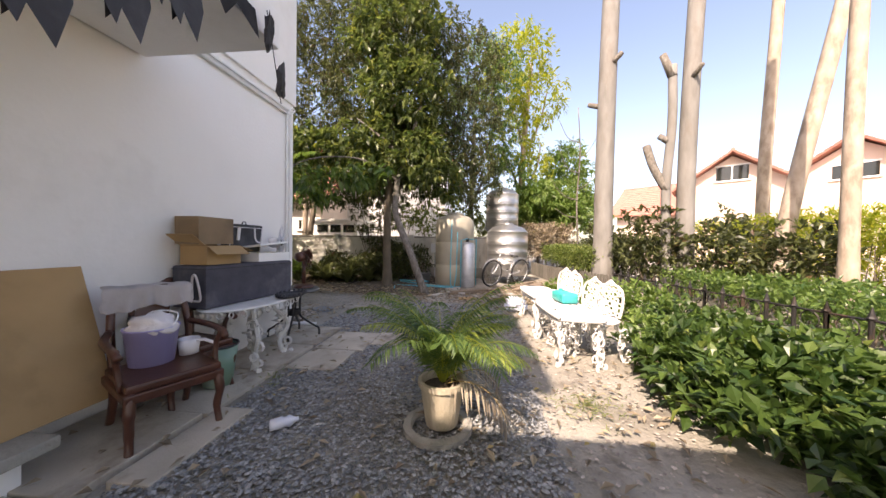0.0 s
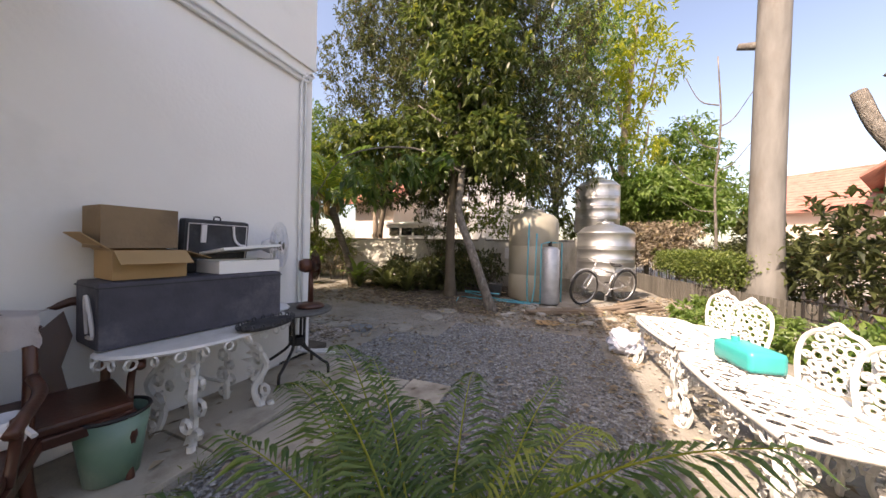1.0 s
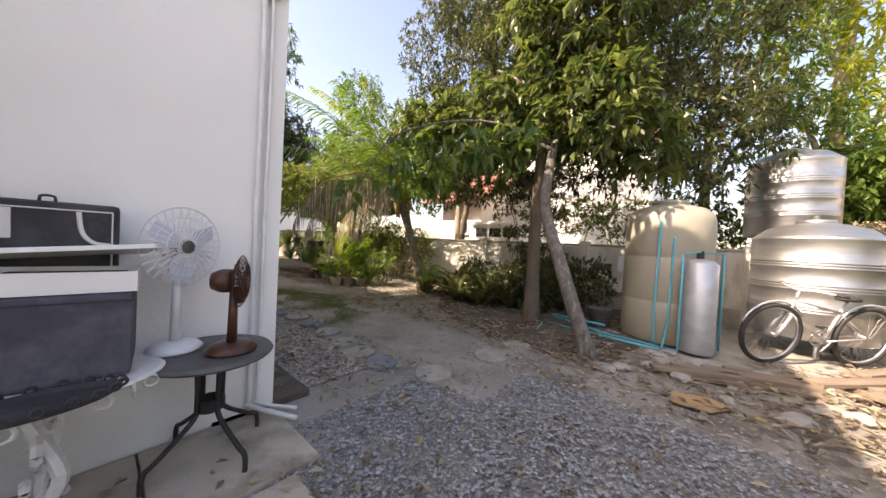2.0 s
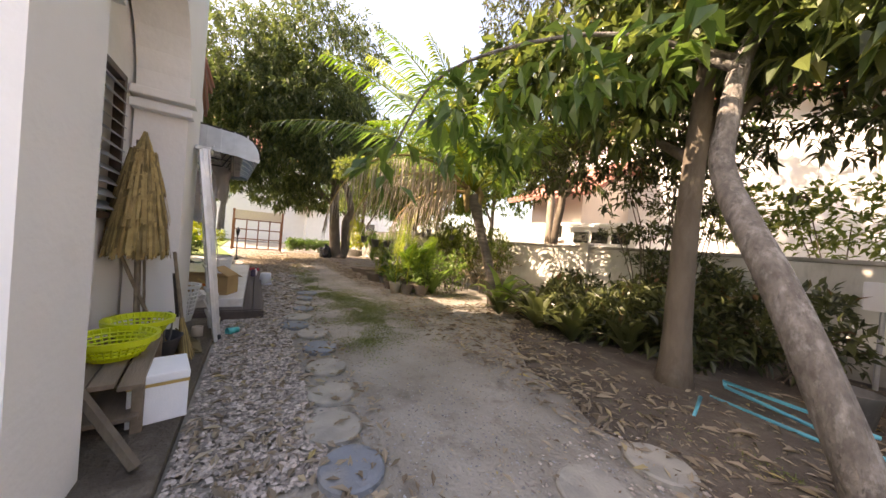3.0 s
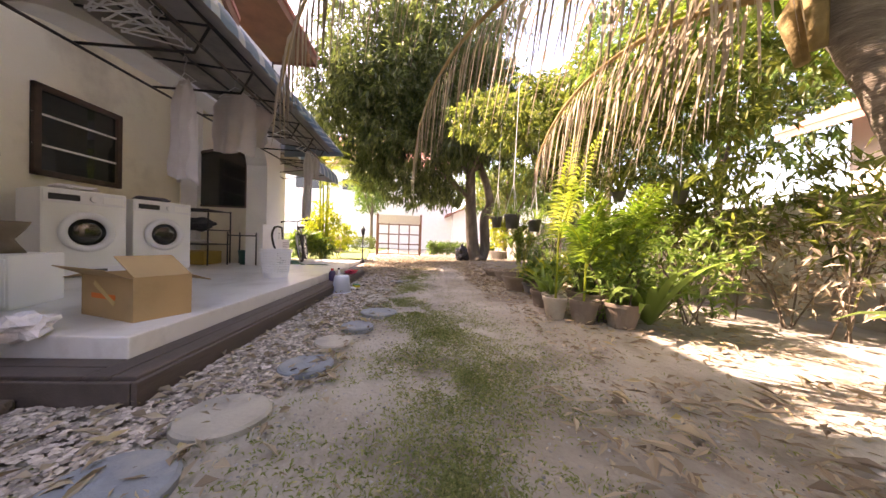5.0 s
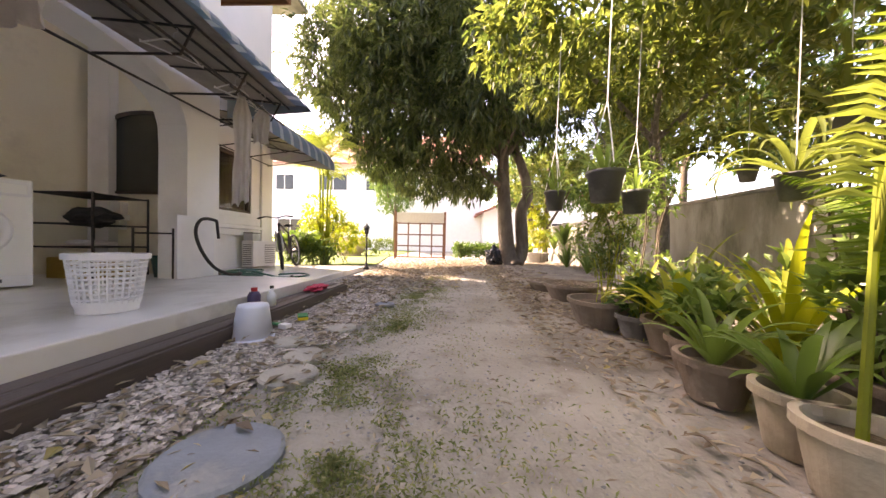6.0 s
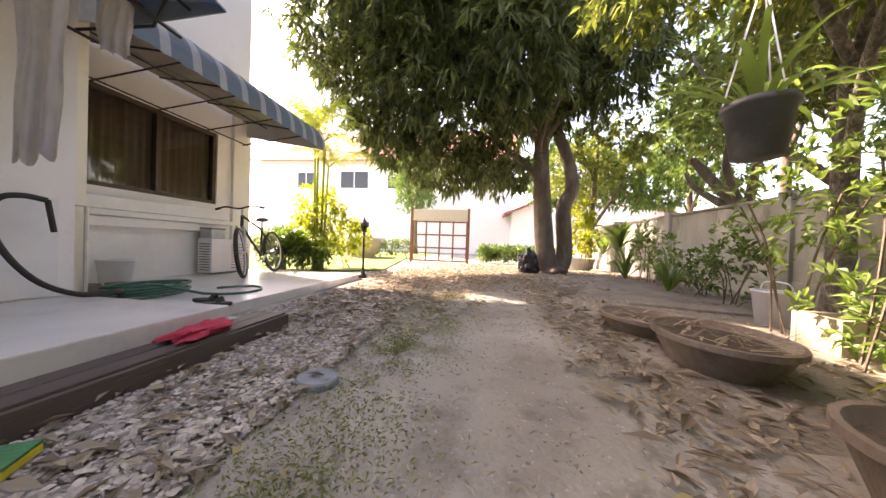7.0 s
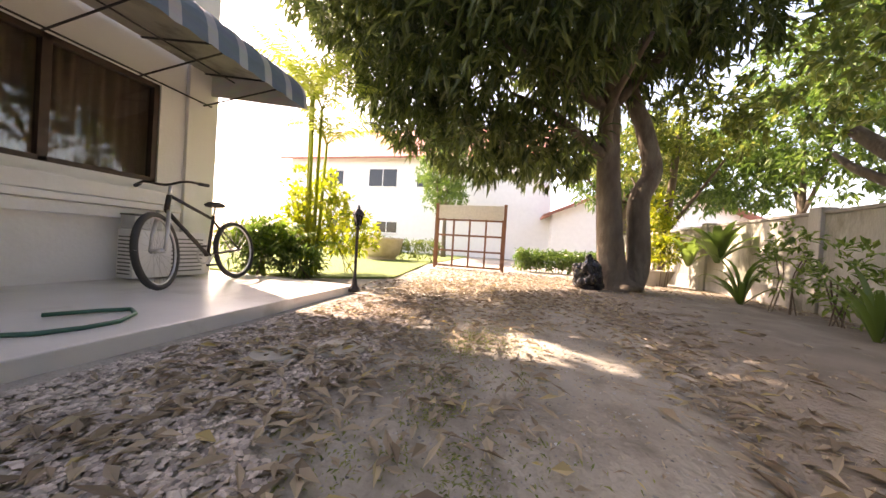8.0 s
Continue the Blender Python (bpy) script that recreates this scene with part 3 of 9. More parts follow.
def roofs():
    # eave along the north side with boarded underside, tiles above
    lo, hi = (-4.78, 2.74), (-2.41, 4.5)
    r = thing("verge", "dark brown boarded verge along the white gable", "roof edge", kind="structure")
    part("bargeboard", shift(plate([(lo[0] - 0.05, lo[1] - 0.07), (hi[0], hi[1] - 0.06), (hi[0], hi[1] + 0.05), (lo[0] - 0.05, lo[1] + 0.04)], 0.04), pose(0, -0.262, 0)), M["soffit"], r)
    part("roof_sheet", shift(plate([(lo[0] - 0.05, lo[1] + 0.045), (hi[0], hi[1] + 0.055), (hi[0], hi[1] + 0.1), (lo[0] - 0.05, lo[1] + 0.09)], 0.8), pose(0, -0.25, 0)), M["rooftile"], r)
    r = thing("roof", "red tiled roof with brown boarded eaves", "roof", kind="structure")
    part("soffit", box(-7.9, -4.6, -3.14, -0.62, 4.12, 4.16), M["soffit"], r)
    part("fascia", box(-7.9, -4.6, -0.618, -0.59, 4.08, 4.22, 0.004), M["soffit"], r)
    part("fascia", box(-7.93, -7.902, -2.0, -0.59, 4.08, 4.22, 0.004), M["soffit"], r)
    for k in range(10):
        part("tile_course", shift(plate([(-0.56 - 0.26 * k, 4.23 + 0.1 * k), (-0.84 - 0.26 * k, 4.335 + 0.1 * k), (-0.84 - 0.26 * k, 4.36 + 0.1 * k), (-0.55 - 0.26 * k, 4.265 + 0.1 * k)], 3.35, "x"), pose(-4.58, 0, 0)), M["rooftile"], r)
    solo("wall_gable", finish(shift(plate([(-4.74, 2.2), (-2.41, 2.2), (-2.41, 4.49), (-4.74, 2.73)], 0.3), pose(0, -0.3, 0)), "wall_gable", M["plaster"]), "white plastered gable wall above the awning", "wall", kind="structure")
    # Hidden sun blocker above the gable; its west end leaves a sunlit patch.
    solo("storey_shade_roof", finish(box(-5.6, -2.4, -6.0, -2.9, 7.31, 7.43), "storey_shade_roof", M["concrete"]), "unseen flat roof added to shade the garden", "roof", kind="structure")
    # Out of view; height and overhang set to place the wall's shadow edge.
    solo("roof_flat", finish(plate([(-2.5, 0.2), (0.5, 0.2), (0.5, -6.0), (-9.9, -6.0), (-9.9, -3.2), (-2.5, -3.2)], 0.12, "z"), "roof_flat", M["concrete"]), "unseen flat concrete roof edge over the white wall, set for its shadow", "roof", kind="structure", at=pose(0, 0, TOP + 0.14))


    # Added roof behind the start, with posts; its edge shapes the near shadow.
    solo("rear_shade_roof", finish(plate([(0.03, -4.2), (8.0, -4.2), (8.0, -9.3), (-9.8, -9.3), (-9.8, -6.05), (0.03, -6.05)], 0.1, "z"), "rear_shade_roof", M["concrete"]), "unseen flat roof added to shade the near ground", "roof", kind="structure", at=pose(0, 0, 2.72))
    for x in (3.8, 7.8):
        solo("rear_roof_post", finish(box(x - 0.08, x + 0.08, -4.5, -4.34, 0, 2.62, 0.01), "rear_roof_post", M["plaster"]), "white square post under the added rear roof", "post", kind="structure")


roofs()


def louvre_window():
    w = thing("window_1", "louvred window with dark metal frame and glass slats", "window", kind="structure")
    x0, x1, z0, z1, y = -1.62, -0.62, 1.0, 1.92, -0.30
    for a in ((x0, x0 + 0.035, z0, z1), (x1 - 0.035, x1, z0, z1), (x0, x1, z1 - 0.04, z1), (x0, x1, z0, z0 + 0.04), (x0 + 0.48, x0 + 0.52, z0, z1)):
        part("frame", box(a[0], a[1], y - 0.025, y + 0.03, a[2], a[3], 0.004), M["frame"], w)
    part("backing", box(x0, x1, y - 0.03, y - 0.024, z0, z1), M["glass"], w)
    for k in range(11):
        z = z0 + 0.08 + k * 0.076
        part("slat", shift(box(x0 + 0.03, x1 - 0.03, -0.045, 0.045, -0.003, 0.003), pose(0, y + 0.012, z, -38)), M["galv"], w)
    return w


louvre_window()


def wide_window():
    w = thing("window_2", "wide brown-framed sliding window with dark curtains behind glass", "window", kind="structure")
    x0, x1, z0, z1, y = -9.2, -6.95, 1.1, 2.16, -2.1
    for a in ((x0, x0 + 0.05, z0, z1), (x1 - 0.05, x1, z0, z1), (x0, x1, z1 - 0.05, z1), (x0, x1, z0, z0 + 0.05), (-8.42, -8.36, z0, z1), (-7.65, -7.6, z0, z1)):
        part("frame", box(a[0], a[1], y - 0.05, y + 0.03, a[2], a[3], 0.004), M["frame"], w)
    p = part("pane", box(x0, x1, y - 0.02, y - 0.014, z0, z1), clear_glass(), w)
    p.visible_shadow = False
    bm = bmesh.new()
    n = 90
    for a, b in ((x0, -7.96), (-8.0, x1)):
        top = [bm.verts.new((a + (b - a) * i / n, y - 0.11 + 0.022 * math.sin(i * 0.9) + 0.01 * math.sin(i * 0.37), z1)) for i in range(n + 1)]
        low = [bm.verts.new((v.co.x, v.co.y + 0.006 * math.sin(i * 1.3), z0)) for i, v in enumerate(top)]
        for i in range(n):
            bm.faces.new((top[i], top[i + 1], low[i + 1], low[i]))
    part("curtain", bm, M["curtain"], w, "brown drawn curtain", smooth=True)
    return w


def clear_glass():
    m = glass_mat("clear_glass", (0.8, 0.8, 0.78), 0.02)
    m.node_tree.nodes["Principled BSDF"].inputs["Transmission Weight"].default_value = 1.0
    return m


wide_window()


def alcove_windows():
    w = thing("window_3", "arched dark window in the alcove end wall", "window", kind="structure")
    o = [(-2.14, 1.1), (-1.3, 1.1), (-1.3, 1.93)] + [(-1.72 + 0.42 * math.cos(a), 1.93 + 0.13 * math.sin(a)) for a in [math.pi * k / 8 for k in range(1, 8)]] + [(-2.14, 1.93)]
    part("pane", shift(plate(o, 0.02, "x"), pose(-6.88, 0, 0)), M["glass"], w)
    i = [(-1.72 + (u + 1.72) * 0.9, 1.5 + (v - 1.5) * 0.93) for u, v in o]
    bm = bmesh.new()
    for (a, b), (c, d) in zip(zip(o, o[1:] + o[:1]), zip(i, i[1:] + i[:1])):
        bm.faces.new([bm.verts.new((-6.865, *p)) for p in (a, b, d, c)])
    r = bmesh.ops.extrude_face_region(bm, geom=bm.faces[:])
    bmesh.ops.translate(bm, vec=(-0.03, 0, 0), verts=[g for g in r["geom"] if isinstance(g, bmesh.types.BMVert)])
    part("frame", bm, M["frame"], w)
    w = thing("window_4", "dark wooden window with glass panes over the washing machines", "window", kind="structure")
    x0, x1, z0, z1 = -5.9, -5.0, 1.2, 2.15
    part("pane", box(x0, x1, -2.4, -2.385, z0, z1), M["glass"], w)
    for a in ((x0, x0 + 0.06, z0, z1), (x1 - 0.06, x1, z0, z1), (x0, x1, z1 - 0.06, z1), (x0, x1, z0, z0 + 0.06)):
        part("frame", box(a[0], a[1], -2.39, -2.35, a[2], a[3], 0.005), M["frame"], w)
    for k in (1, 2):
        part("bar", box(x0, x1, -2.383, -2.37, z0 + 0.32 * k - 0.01, z0 + 0.32 * k + 0.01), M["paint"], w)


alcove_windows()


def terrace():
    t = thing("terrace", "raised tiled terrace with dark wooden step along its edge", "terrace", kind="structure")
    part("floor", box(-6.78, -2.99, -2.4, 0.42, 0.02, 0.19, 0.008), M["tile"], t)
    part("floor", box(-9.95, -6.79, -2.05, -0.02, -0.02, 0.08, 0.008), M["tile"], t, "lower pale tiled floor")
    part("floor", box(-7.0, -6.79, -0.016, 0.42, -0.02, 0.06, 0.006), M["tile"], t)
    for k in range(2):
        part("board", box(-7.05, -2.81, 0.424 + 0.097 * k, 0.515 + 0.097 * k, 0.03, 0.1, 0.006), M["wood"], t)
        part("board", box(-2.984 + 0.088 * k, -2.9 + 0.088 * k, -0.3, 0.421, 0.03, 0.1, 0.006), M["wood"], t)
    part("fascia", box(-7.05, -2.79, 0.61, 0.632, -0.03, 0.088, 0.004), M["wood"], t)
    part("fascia", box(-2.806, -2.785, -0.3, 0.609, -0.03, 0.088, 0.004), M["wood"], t)
    p = solo("apron", finish(box(-2.78, 0.0, -0.32, 0.24, -0.04, 0.035, 0.01), "apron", M["bed"]), "dark worn concrete strip along the foot of the wall", "apron", kind="structure")


terrace()


def awning(name, x0, x1, ywall, ylip, ztop, zlip, label):
    a = thing(name, label, "awning")
    fl = ylip - 0.3
    prof = [(ywall, ztop), ((ywall + fl) / 2, ztop - 0.06), (fl, ztop - 0.12)]
    for k in range(1, 8):
        b = math.pi * k / 14
        prof.append((fl + 0.3 * math.sin(b), ztop - 0.12 - (ztop - 0.12 - zlip) * (1 - math.cos(b))))
    n = len(prof) - 1
    prof.append((ylip + 0.01, zlip - 0.06))
    bm = bmesh.new()
    nx = max(4, int(abs(x1 - x0) / 0.09))
    rows = [[bm.verts.new((x0 + (x1 - x0) * i / nx, y, z + 0.012 * (i % 2) + (-0.025 * (i % 2) if j == n + 1 else 0))) for j, (y, z) in enumerate(prof)] for i in range(nx + 1)]
    for p, q in zip(rows, rows[1:]):
        for j in range(n + 1):
            bm.faces.new((p[j], p[j + 1], q[j + 1], q[j]))
    bmesh.ops.solidify(bm, geom=bm.faces[:], thickness=0.008)
    part("sheet", bm, M["stripe"], a)
    # A plain sheet of its own just below the striped one.
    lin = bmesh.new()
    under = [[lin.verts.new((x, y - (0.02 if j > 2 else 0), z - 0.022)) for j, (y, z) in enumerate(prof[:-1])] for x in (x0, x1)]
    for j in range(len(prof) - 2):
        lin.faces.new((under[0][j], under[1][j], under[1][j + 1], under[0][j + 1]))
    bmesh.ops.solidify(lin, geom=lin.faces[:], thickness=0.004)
    part("underside", lin, M["undersheet"], a, "mottled beige underside of the sheet")
    for x in (x0, x1):
        o = prof + [(ylip, zlip - 0.02), (ywall, ztop - 0.30)]
        part("end_panel", shift(plate(prof[:-1] + [(ylip, zlip - 0.05), (ywall, ztop - 0.26)], 0.008, "x"), pose(x, 0, 0)), M["stripe"] if x == x1 else M["galv"], a)
    k = int(abs(x1 - x0) / 0.75) + 1
    for i in range(k + 1):
        x = x0 + (x1 - x0) * (0.03 + 0.94 * i / k)
        part("bracket", tube([(x, ywall, ztop - 0.03), (x, ylip - 0.12, ztop - 0.24), (x, ylip - 0.05, zlip)], 0.011, 6), M["iron"], a)
        part("strut", tube([(x, ywall, ztop - 0.42), (x, ylip - 0.2, ztop - 0.26)], 0.009, 6), M["iron"], a)
    for y, z in ((ywall + 0.35, ztop - 0.12), (ylip - 0.25, ztop - 0.24), (ywall + 0.02, ztop - 0.4)):
        part("rail", tube([(x0, y, z), (x1, y, z)], 0.009, 6), M["iron"], a)
    return a




def long_awning():
    """Nearly flat corrugated sheet whose rolled lip drops; deeper at its near end."""
    a = thing("awning", "blue and white striped corrugated awning over the laundry terrace", "awning")
    x0, x1, n = -3.15, -6.87, 40

    def prof(f):
        yl, zl = 0.48 + (0.26 - 0.48) * f, 1.84 + (2.05 - 1.84) * f
        zt = 2.17 + 0.03 * f
        fl = yl - 0.30
        return [(-0.72, zt), (-0.3, zt - 0.03), (fl, zt - 0.07)] + [(fl + 0.30 * math.sin(b), zt - 0.07 - (zt - 0.07 - zl) * (1 - math.cos(b)) ** 1.15) for b in [math.pi * k / 16 for k in range(1, 9)]]
    bm = bmesh.new()
    rows = [[bm.verts.new((x0 + (x1 - x0) * i / n, y, z + 0.012 * (i % 2))) for y, z in prof(i / n)] for i in range(n + 1)]
    for p, q in zip(rows, rows[1:]):
        for j in range(len(p) - 1):
            bm.faces.new((p[j], p[j + 1], q[j + 1], q[j]))
    bmesh.ops.solidify(bm, geom=bm.faces[:], thickness=0.008)
    part("sheet", bm, M["stripe"], a)
    # Plain lining below the stripes, following the lip's profile.
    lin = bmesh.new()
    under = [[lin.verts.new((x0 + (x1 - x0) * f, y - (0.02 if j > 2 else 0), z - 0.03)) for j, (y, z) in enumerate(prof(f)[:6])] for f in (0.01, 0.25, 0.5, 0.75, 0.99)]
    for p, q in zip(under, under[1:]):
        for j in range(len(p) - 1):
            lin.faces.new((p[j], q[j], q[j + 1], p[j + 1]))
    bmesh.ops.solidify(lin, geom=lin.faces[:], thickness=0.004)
    part("underside", lin, M["undersheet"], a, "mottled beige underside of the sheet")
    top = prof(0)
    low = [(y if j < 3 else 0.2 + (y - 0.18) * 0.9, max(z - 0.26, 1.835 - 0.004 * j)) for j, (y, z) in enumerate(top)]
    part("end_panel", shift(plate(top + low[::-1], 0.008, "x"), pose(x0 + 0.012, 0, 0)), M["galv"], a, "pale grey corrugated end panel")
    for k in range(9):
        y = -0.68 + 0.128 * k
        z = 2.165 - 0.06 * (y + 0.72)
        part("rib", box(x0 + 0.012, x0 + 0.022, y - 0.007, y + 0.007, z - 0.245, z - 0.004), M["galv"], a)
    part("edge_strip", tube([(x0 + 0.012, y, z + 0.006) for y, z in top], 0.009, 6), M["iron"], a)
    far = prof(1)
    part("end_panel", shift(plate(far + [(-0.72, 1.98)], 0.008, "x"), pose(x1, 0, 0)), M["stripe"], a)
    for i in range(7):
        x = x0 - 0.1 + (x1 - x0 + 0.2) * i / 6
        p = prof(i / 6)
        part("bracket", tube([(x, -0.72, p[0][1] - 0.03), (x, p[2][0], p[2][1] - 0.03)], 0.011, 6), M["iron"], a)
        part("strut", tube([(x, -0.72, p[0][1] - 0.28), (x, p[2][0] - 0.1, p[2][1] - 0.22), (x, p[2][0], p[2][1] - 0.03)], 0.010, 6), M["iron"], a)
    for y0, y1, dz in ((-0.35, -0.35, 0.06), (0.2, 0.0, 0.1), (0.2, -0.06, 0.28), (-0.7, -0.7, 0.28)):
        part("rail", tube([(x0, y0, 2.15 - dz), (x1, y1, 2.18 - dz)], 0.010, 6), M["iron"], a)
    return a


long_awning()
awning("awning", -6.95, -9.7, -2.0, -0.62, 2.55, 2.12, "blue and white striped corrugated awning over the wide window")


def conduit():
    c = thing("drain_pipe", "white drain pipes running along the wall and down its corner", "pipe")
    for k, r in ((0, 0.014), (1, 0.011)):
        z, y = 2.47 + 0.05 * k, -0.14 + 0.045 * k
        part("pipe", tube(curve_pts([(0.02, -8.5, z), (0.02, -2, z), (0.02, y - 0.06, z), (0.02, y, z - 0.05), (0.02, y, 1.2), (0.02, y, 0.16), (0.05, y, 0.08), (0.30 - 0.1 * k, y + 0.16, 0.045)], 5), r, 8), M["pvcw"], c, smooth=True)


conduit()

# ---- boundary ----


def concrete_wall():
    w = thing("boundary_wall", "stained whitewashed block boundary wall with concrete posts", "wall", kind="structure")
    y = 5.75
    x = 2.6
    while x > -20:
        h = 1.18 if x > -6.5 else 1.33
        skin = M["whitewash" if x > -5 else "mossy"]
        part("panel", box(x - 2.4, x, y, y + 0.1, -0.05, h, 0.006), skin, w)
        part("post", box(x - 0.09, x + 0.09, y - 0.05, y + 0.14, -0.05, h + 0.1, 0.01), skin, w)
        part("coping", box(x - 2.3, x - 0.1, y - 0.03, y + 0.13, h + 0.003, h + 0.05, 0.01), M["concrete"], w)
        part("plinth", box(x - 2.3, x - 0.1, y - 0.02, y - 0.001, -0.05, 0.3, 0.006), M["concrete"], w)
        x -= 2.4


concrete_wall()


def gable_house(name, label, cx, cy, w, d, h, ridge, wallmat, rz=0, wins=(), roofmat="rooftile"):
    """House with a tiled gable roof, ridge along its own x."""
    t = thing(name, label, "house", (cx, cy, 0), rz)
    hw, hd = w / 2, d / 2
    part("wall", box(-hw, hw, -hd, hd, 0, h), M[wallmat], t)
    for s in (-1, 1):
        part("gable", shift(plate([(-hd, h), (hd, h), (0, ridge - 0.12)], 0.1, "x"), pose(s * hw + (0.0 if s > 0 else 0.1), 0, 0)), M[wallmat], t)
    sl = (ridge - h) / hd
    ov = 0.6
    for s in (-1, 1):
        roof = part("roof", shift(plate([(s * (hd + ov), h - sl * ov), (0, ridge), (0, ridge + 0.1), (s * (hd + ov), h - sl * ov + 0.1)], w + 1.2, "x"), pose(hw + 0.6, 0, 0)), M["rooftile"], t)
        rows = 14
        for k in range(rows):
            f = (k + 0.5) / rows
            y, z = s * (hd + ov) * (1 - f), h - sl * ov + (ridge - h + sl * ov) * f + 0.1
            part("tile_course", shift(box(-hw - 0.62, hw + 0.62, -(hd + ov) / rows * 0.55, (hd + ov) / rows * 0.55, -0.02, 0.03), Matrix.Translation((0, y, z)) @ Matrix.Rotation(-s * math.atan(sl) + 0.02 * s, 4, "X")), M["rooftile"], roof)
    part("ridge_tile", tube([(-hw - 0.65, 0, ridge + 0.1), (hw + 0.65, 0, ridge + 0.1)], 0.1, 8), M["rooftile"], t)
    for face, u, z0, ww, hh in wins:
        win = new("window")
        win.parent = t
        if face == "x+":
            m = pose(hw, u, z0, 0, 0, 90)
        elif face == "x-":
            m = pose(-hw, u, z0, 0, 0, -90)
        elif face == "y-":
            m = pose(u, -hd, z0, 0, 0, 0)
        else:
            m = pose(u, hd, z0, 0, 0, 180)
        for nm, bm, mt in (("pane", box(-ww / 2, ww / 2, -0.02, 0.01, 0, hh), "glass"), ("sill", box(-ww / 2 - 0.1, ww / 2 + 0.1, -0.09, 0, -0.08, -0.005), "paint"), ("frame", box(-ww / 2 - 0.06, ww / 2 + 0.06, -0.04, -0.022, hh - 0.02, hh + 0.06), "paint"), ("frame", box(-0.03, 0.03, -0.045, -0.021, 0, hh), "paint")):
            part(nm, shift(bm, m), M[mt], win)
    return t


gable_house("neighbour_house", "peach house with long red tiled roof beyond the hedge", 22.7, 19.1, 18.0, 7.0, 3.7, 6.0, "peach", rz=-42.5, wins=(("y-", -3.0, 1.1, 1.4, 1.2), ("y-", 3.0, 1.1, 1.4, 1.2)))
gable_house("house_wing", "peach gabled wing with a small louvred vent", 18.0, 17.2, 6.0, 4.0, 4.7, 6.2, "peach", rz=52.9, wins=(("x-", 0, 4.75, 1.3, 0.8),))
gable_house("house_wing", "wide peach gabled wing with red tiles and a vent", 24.1, 15.9, 8.0, 7.3, 3.9, 6.6, "peach", rz=35, wins=(("x-", 0, 4.6, 1.4, 0.7),))
gable_house("neighbour_house", "small pink-white house with red tiled roof behind the boundary wall", -5.2, 10.8, 1.9, 4.4, 3.0, 4.1, "palepink", wins=(("y-", 0.15, 1.55, 0.35, 0.4),))
gable_house("neighbour_house", "tall white gabled house with orange boarded verge behind the wall", -3.5, 13.7, 5.0, 8.4, 4.9, 6.1, "paint", rz=90)
a = thing("annex", "low flat-roofed white annex with dark windows behind the wall", "annex", (-2.8, 9.4, 0))
part("wall", box(-1.65, 0.2, -1.0, 1.2, 0, 1.85), M["paint"], a)
part("roof", box(-1.8, 0.35, -1.15, 1.3, 1.853, 1.95, 0.02), M["paint"], a)
for k in range(3):
    part("pane", box(-1.5 + 0.56 * k, -1.05 + 0.56 * k, -1.02, -0.99, 1.42, 1.72), M["glass"], a)
gable_house("neighbour_house", "white two-storey house with red roof across the street", -32.0, -6.0, 20.0, 9.0, 7.2, 10.6, "paint", rz=90, wins=(("y-", -2.0, 4.8, 2.2, 1.3), ("y-", 1.4, 4.8, 1.4, 0.9), ("y-", -6.0, 4.8, 1.4, 1.2), ("y-", -1.5, 1.4, 1.6, 0.8), ("y-", -5.5, 1.2, 1.8, 1.2)))
gable_house("neighbour_house", "white house beyond the garden end", -30.0, 9.0, 8.0, 10.0, 3.0, 5.2, "paint", rz=0, wins=(("x+", 0, 1.2, 1.6, 1.1),))

# ---- trees ----


def tree(name, label, trunk, radii, limbs, blobs, tufts, per, length, width, leafmat, bark, droop=0.4, spread=1.0, shell=0.5, group="", up=0.2, extra=()):
    t = thing(name, label, "tree", trunk[0], group=group)
    o = Vector(trunk[0])
    pts = curve_pts([Vector(p) - o for p in trunk], 5)
    k = len(pts)
    rr = [radii[0] + (radii[1] - radii[0]) * i / (k - 1) for i in range(k)]
    rr[0] *= 1.35
    rr[1] *= 1.12
    part("trunk", tube(pts, rr, 12), M[bark], t, smooth=True)
    for base, tips, r0, r1 in limbs:
        for tip in tips:
            part("limb", branching(bmesh.new(), Vector(base) - o, [Vector(tip) - o], r0, r1), M[bark], t, smooth=True)
    if blobs:
        bl = [(b[0] - o.x, b[1] - o.y, b[2] - o.z, *b[3:]) for b in blobs]
        part("crown", crown_mesh("crown", bl, tufts, per, length, width, M[leafmat], droop, spread, shell, up), None, t)
    return t


tree("garden_tree", "leaning grey tree with broad leaves beside the water tanks", [(1.2, 2.57, -0.05), (0.86, 2.6, 0.85), (0.47, 2.98, 1.6), (0.4, 3.2, 2.05), (0.42, 3.32, 2.55), (0.58, 3.38, 2.95), (0.85, 3.6, 4.2)], (0.078, 0.05),
     [((0.44, 3.28, 2.4), [(-0.5, 3.0, 2.9), (0.0, 3.9, 3.0)], 0.035, 0.012), ((0.58, 3.38, 2.95), [(1.4, 4.2, 3.8), (-0.6, 3.4, 3.9)], 0.04, 0.012)],
     [(0.3, 3.9, 3.4, 1.2, 1.0, 0.9), (-0.4, 3.2, 2.5, 0.6, 0.5, 0.45), (0.9, 3.3, 2.9, 0.7, 0.6, 0.6), (0.4, 3.8, 4.6, 1.2, 1.1, 0.9), (0.2, 3.9, 6.2, 1.3, 1.1, 1.2), (-1.8, 3.3, 3.3, 1.0, 0.8, 0.5), (-0.8, 3.3, 3.2, 0.8, 0.7, 0.5), (1.3, 3.9, 2.6, 0.6, 0.6, 0.6)], 1350, 9, 0.19, 0.085, "leafolive", "bark", 0.6)
_t = bpy.data.objects["garden_tree"]
_o = Vector((1.2, 2.57, -0.05))
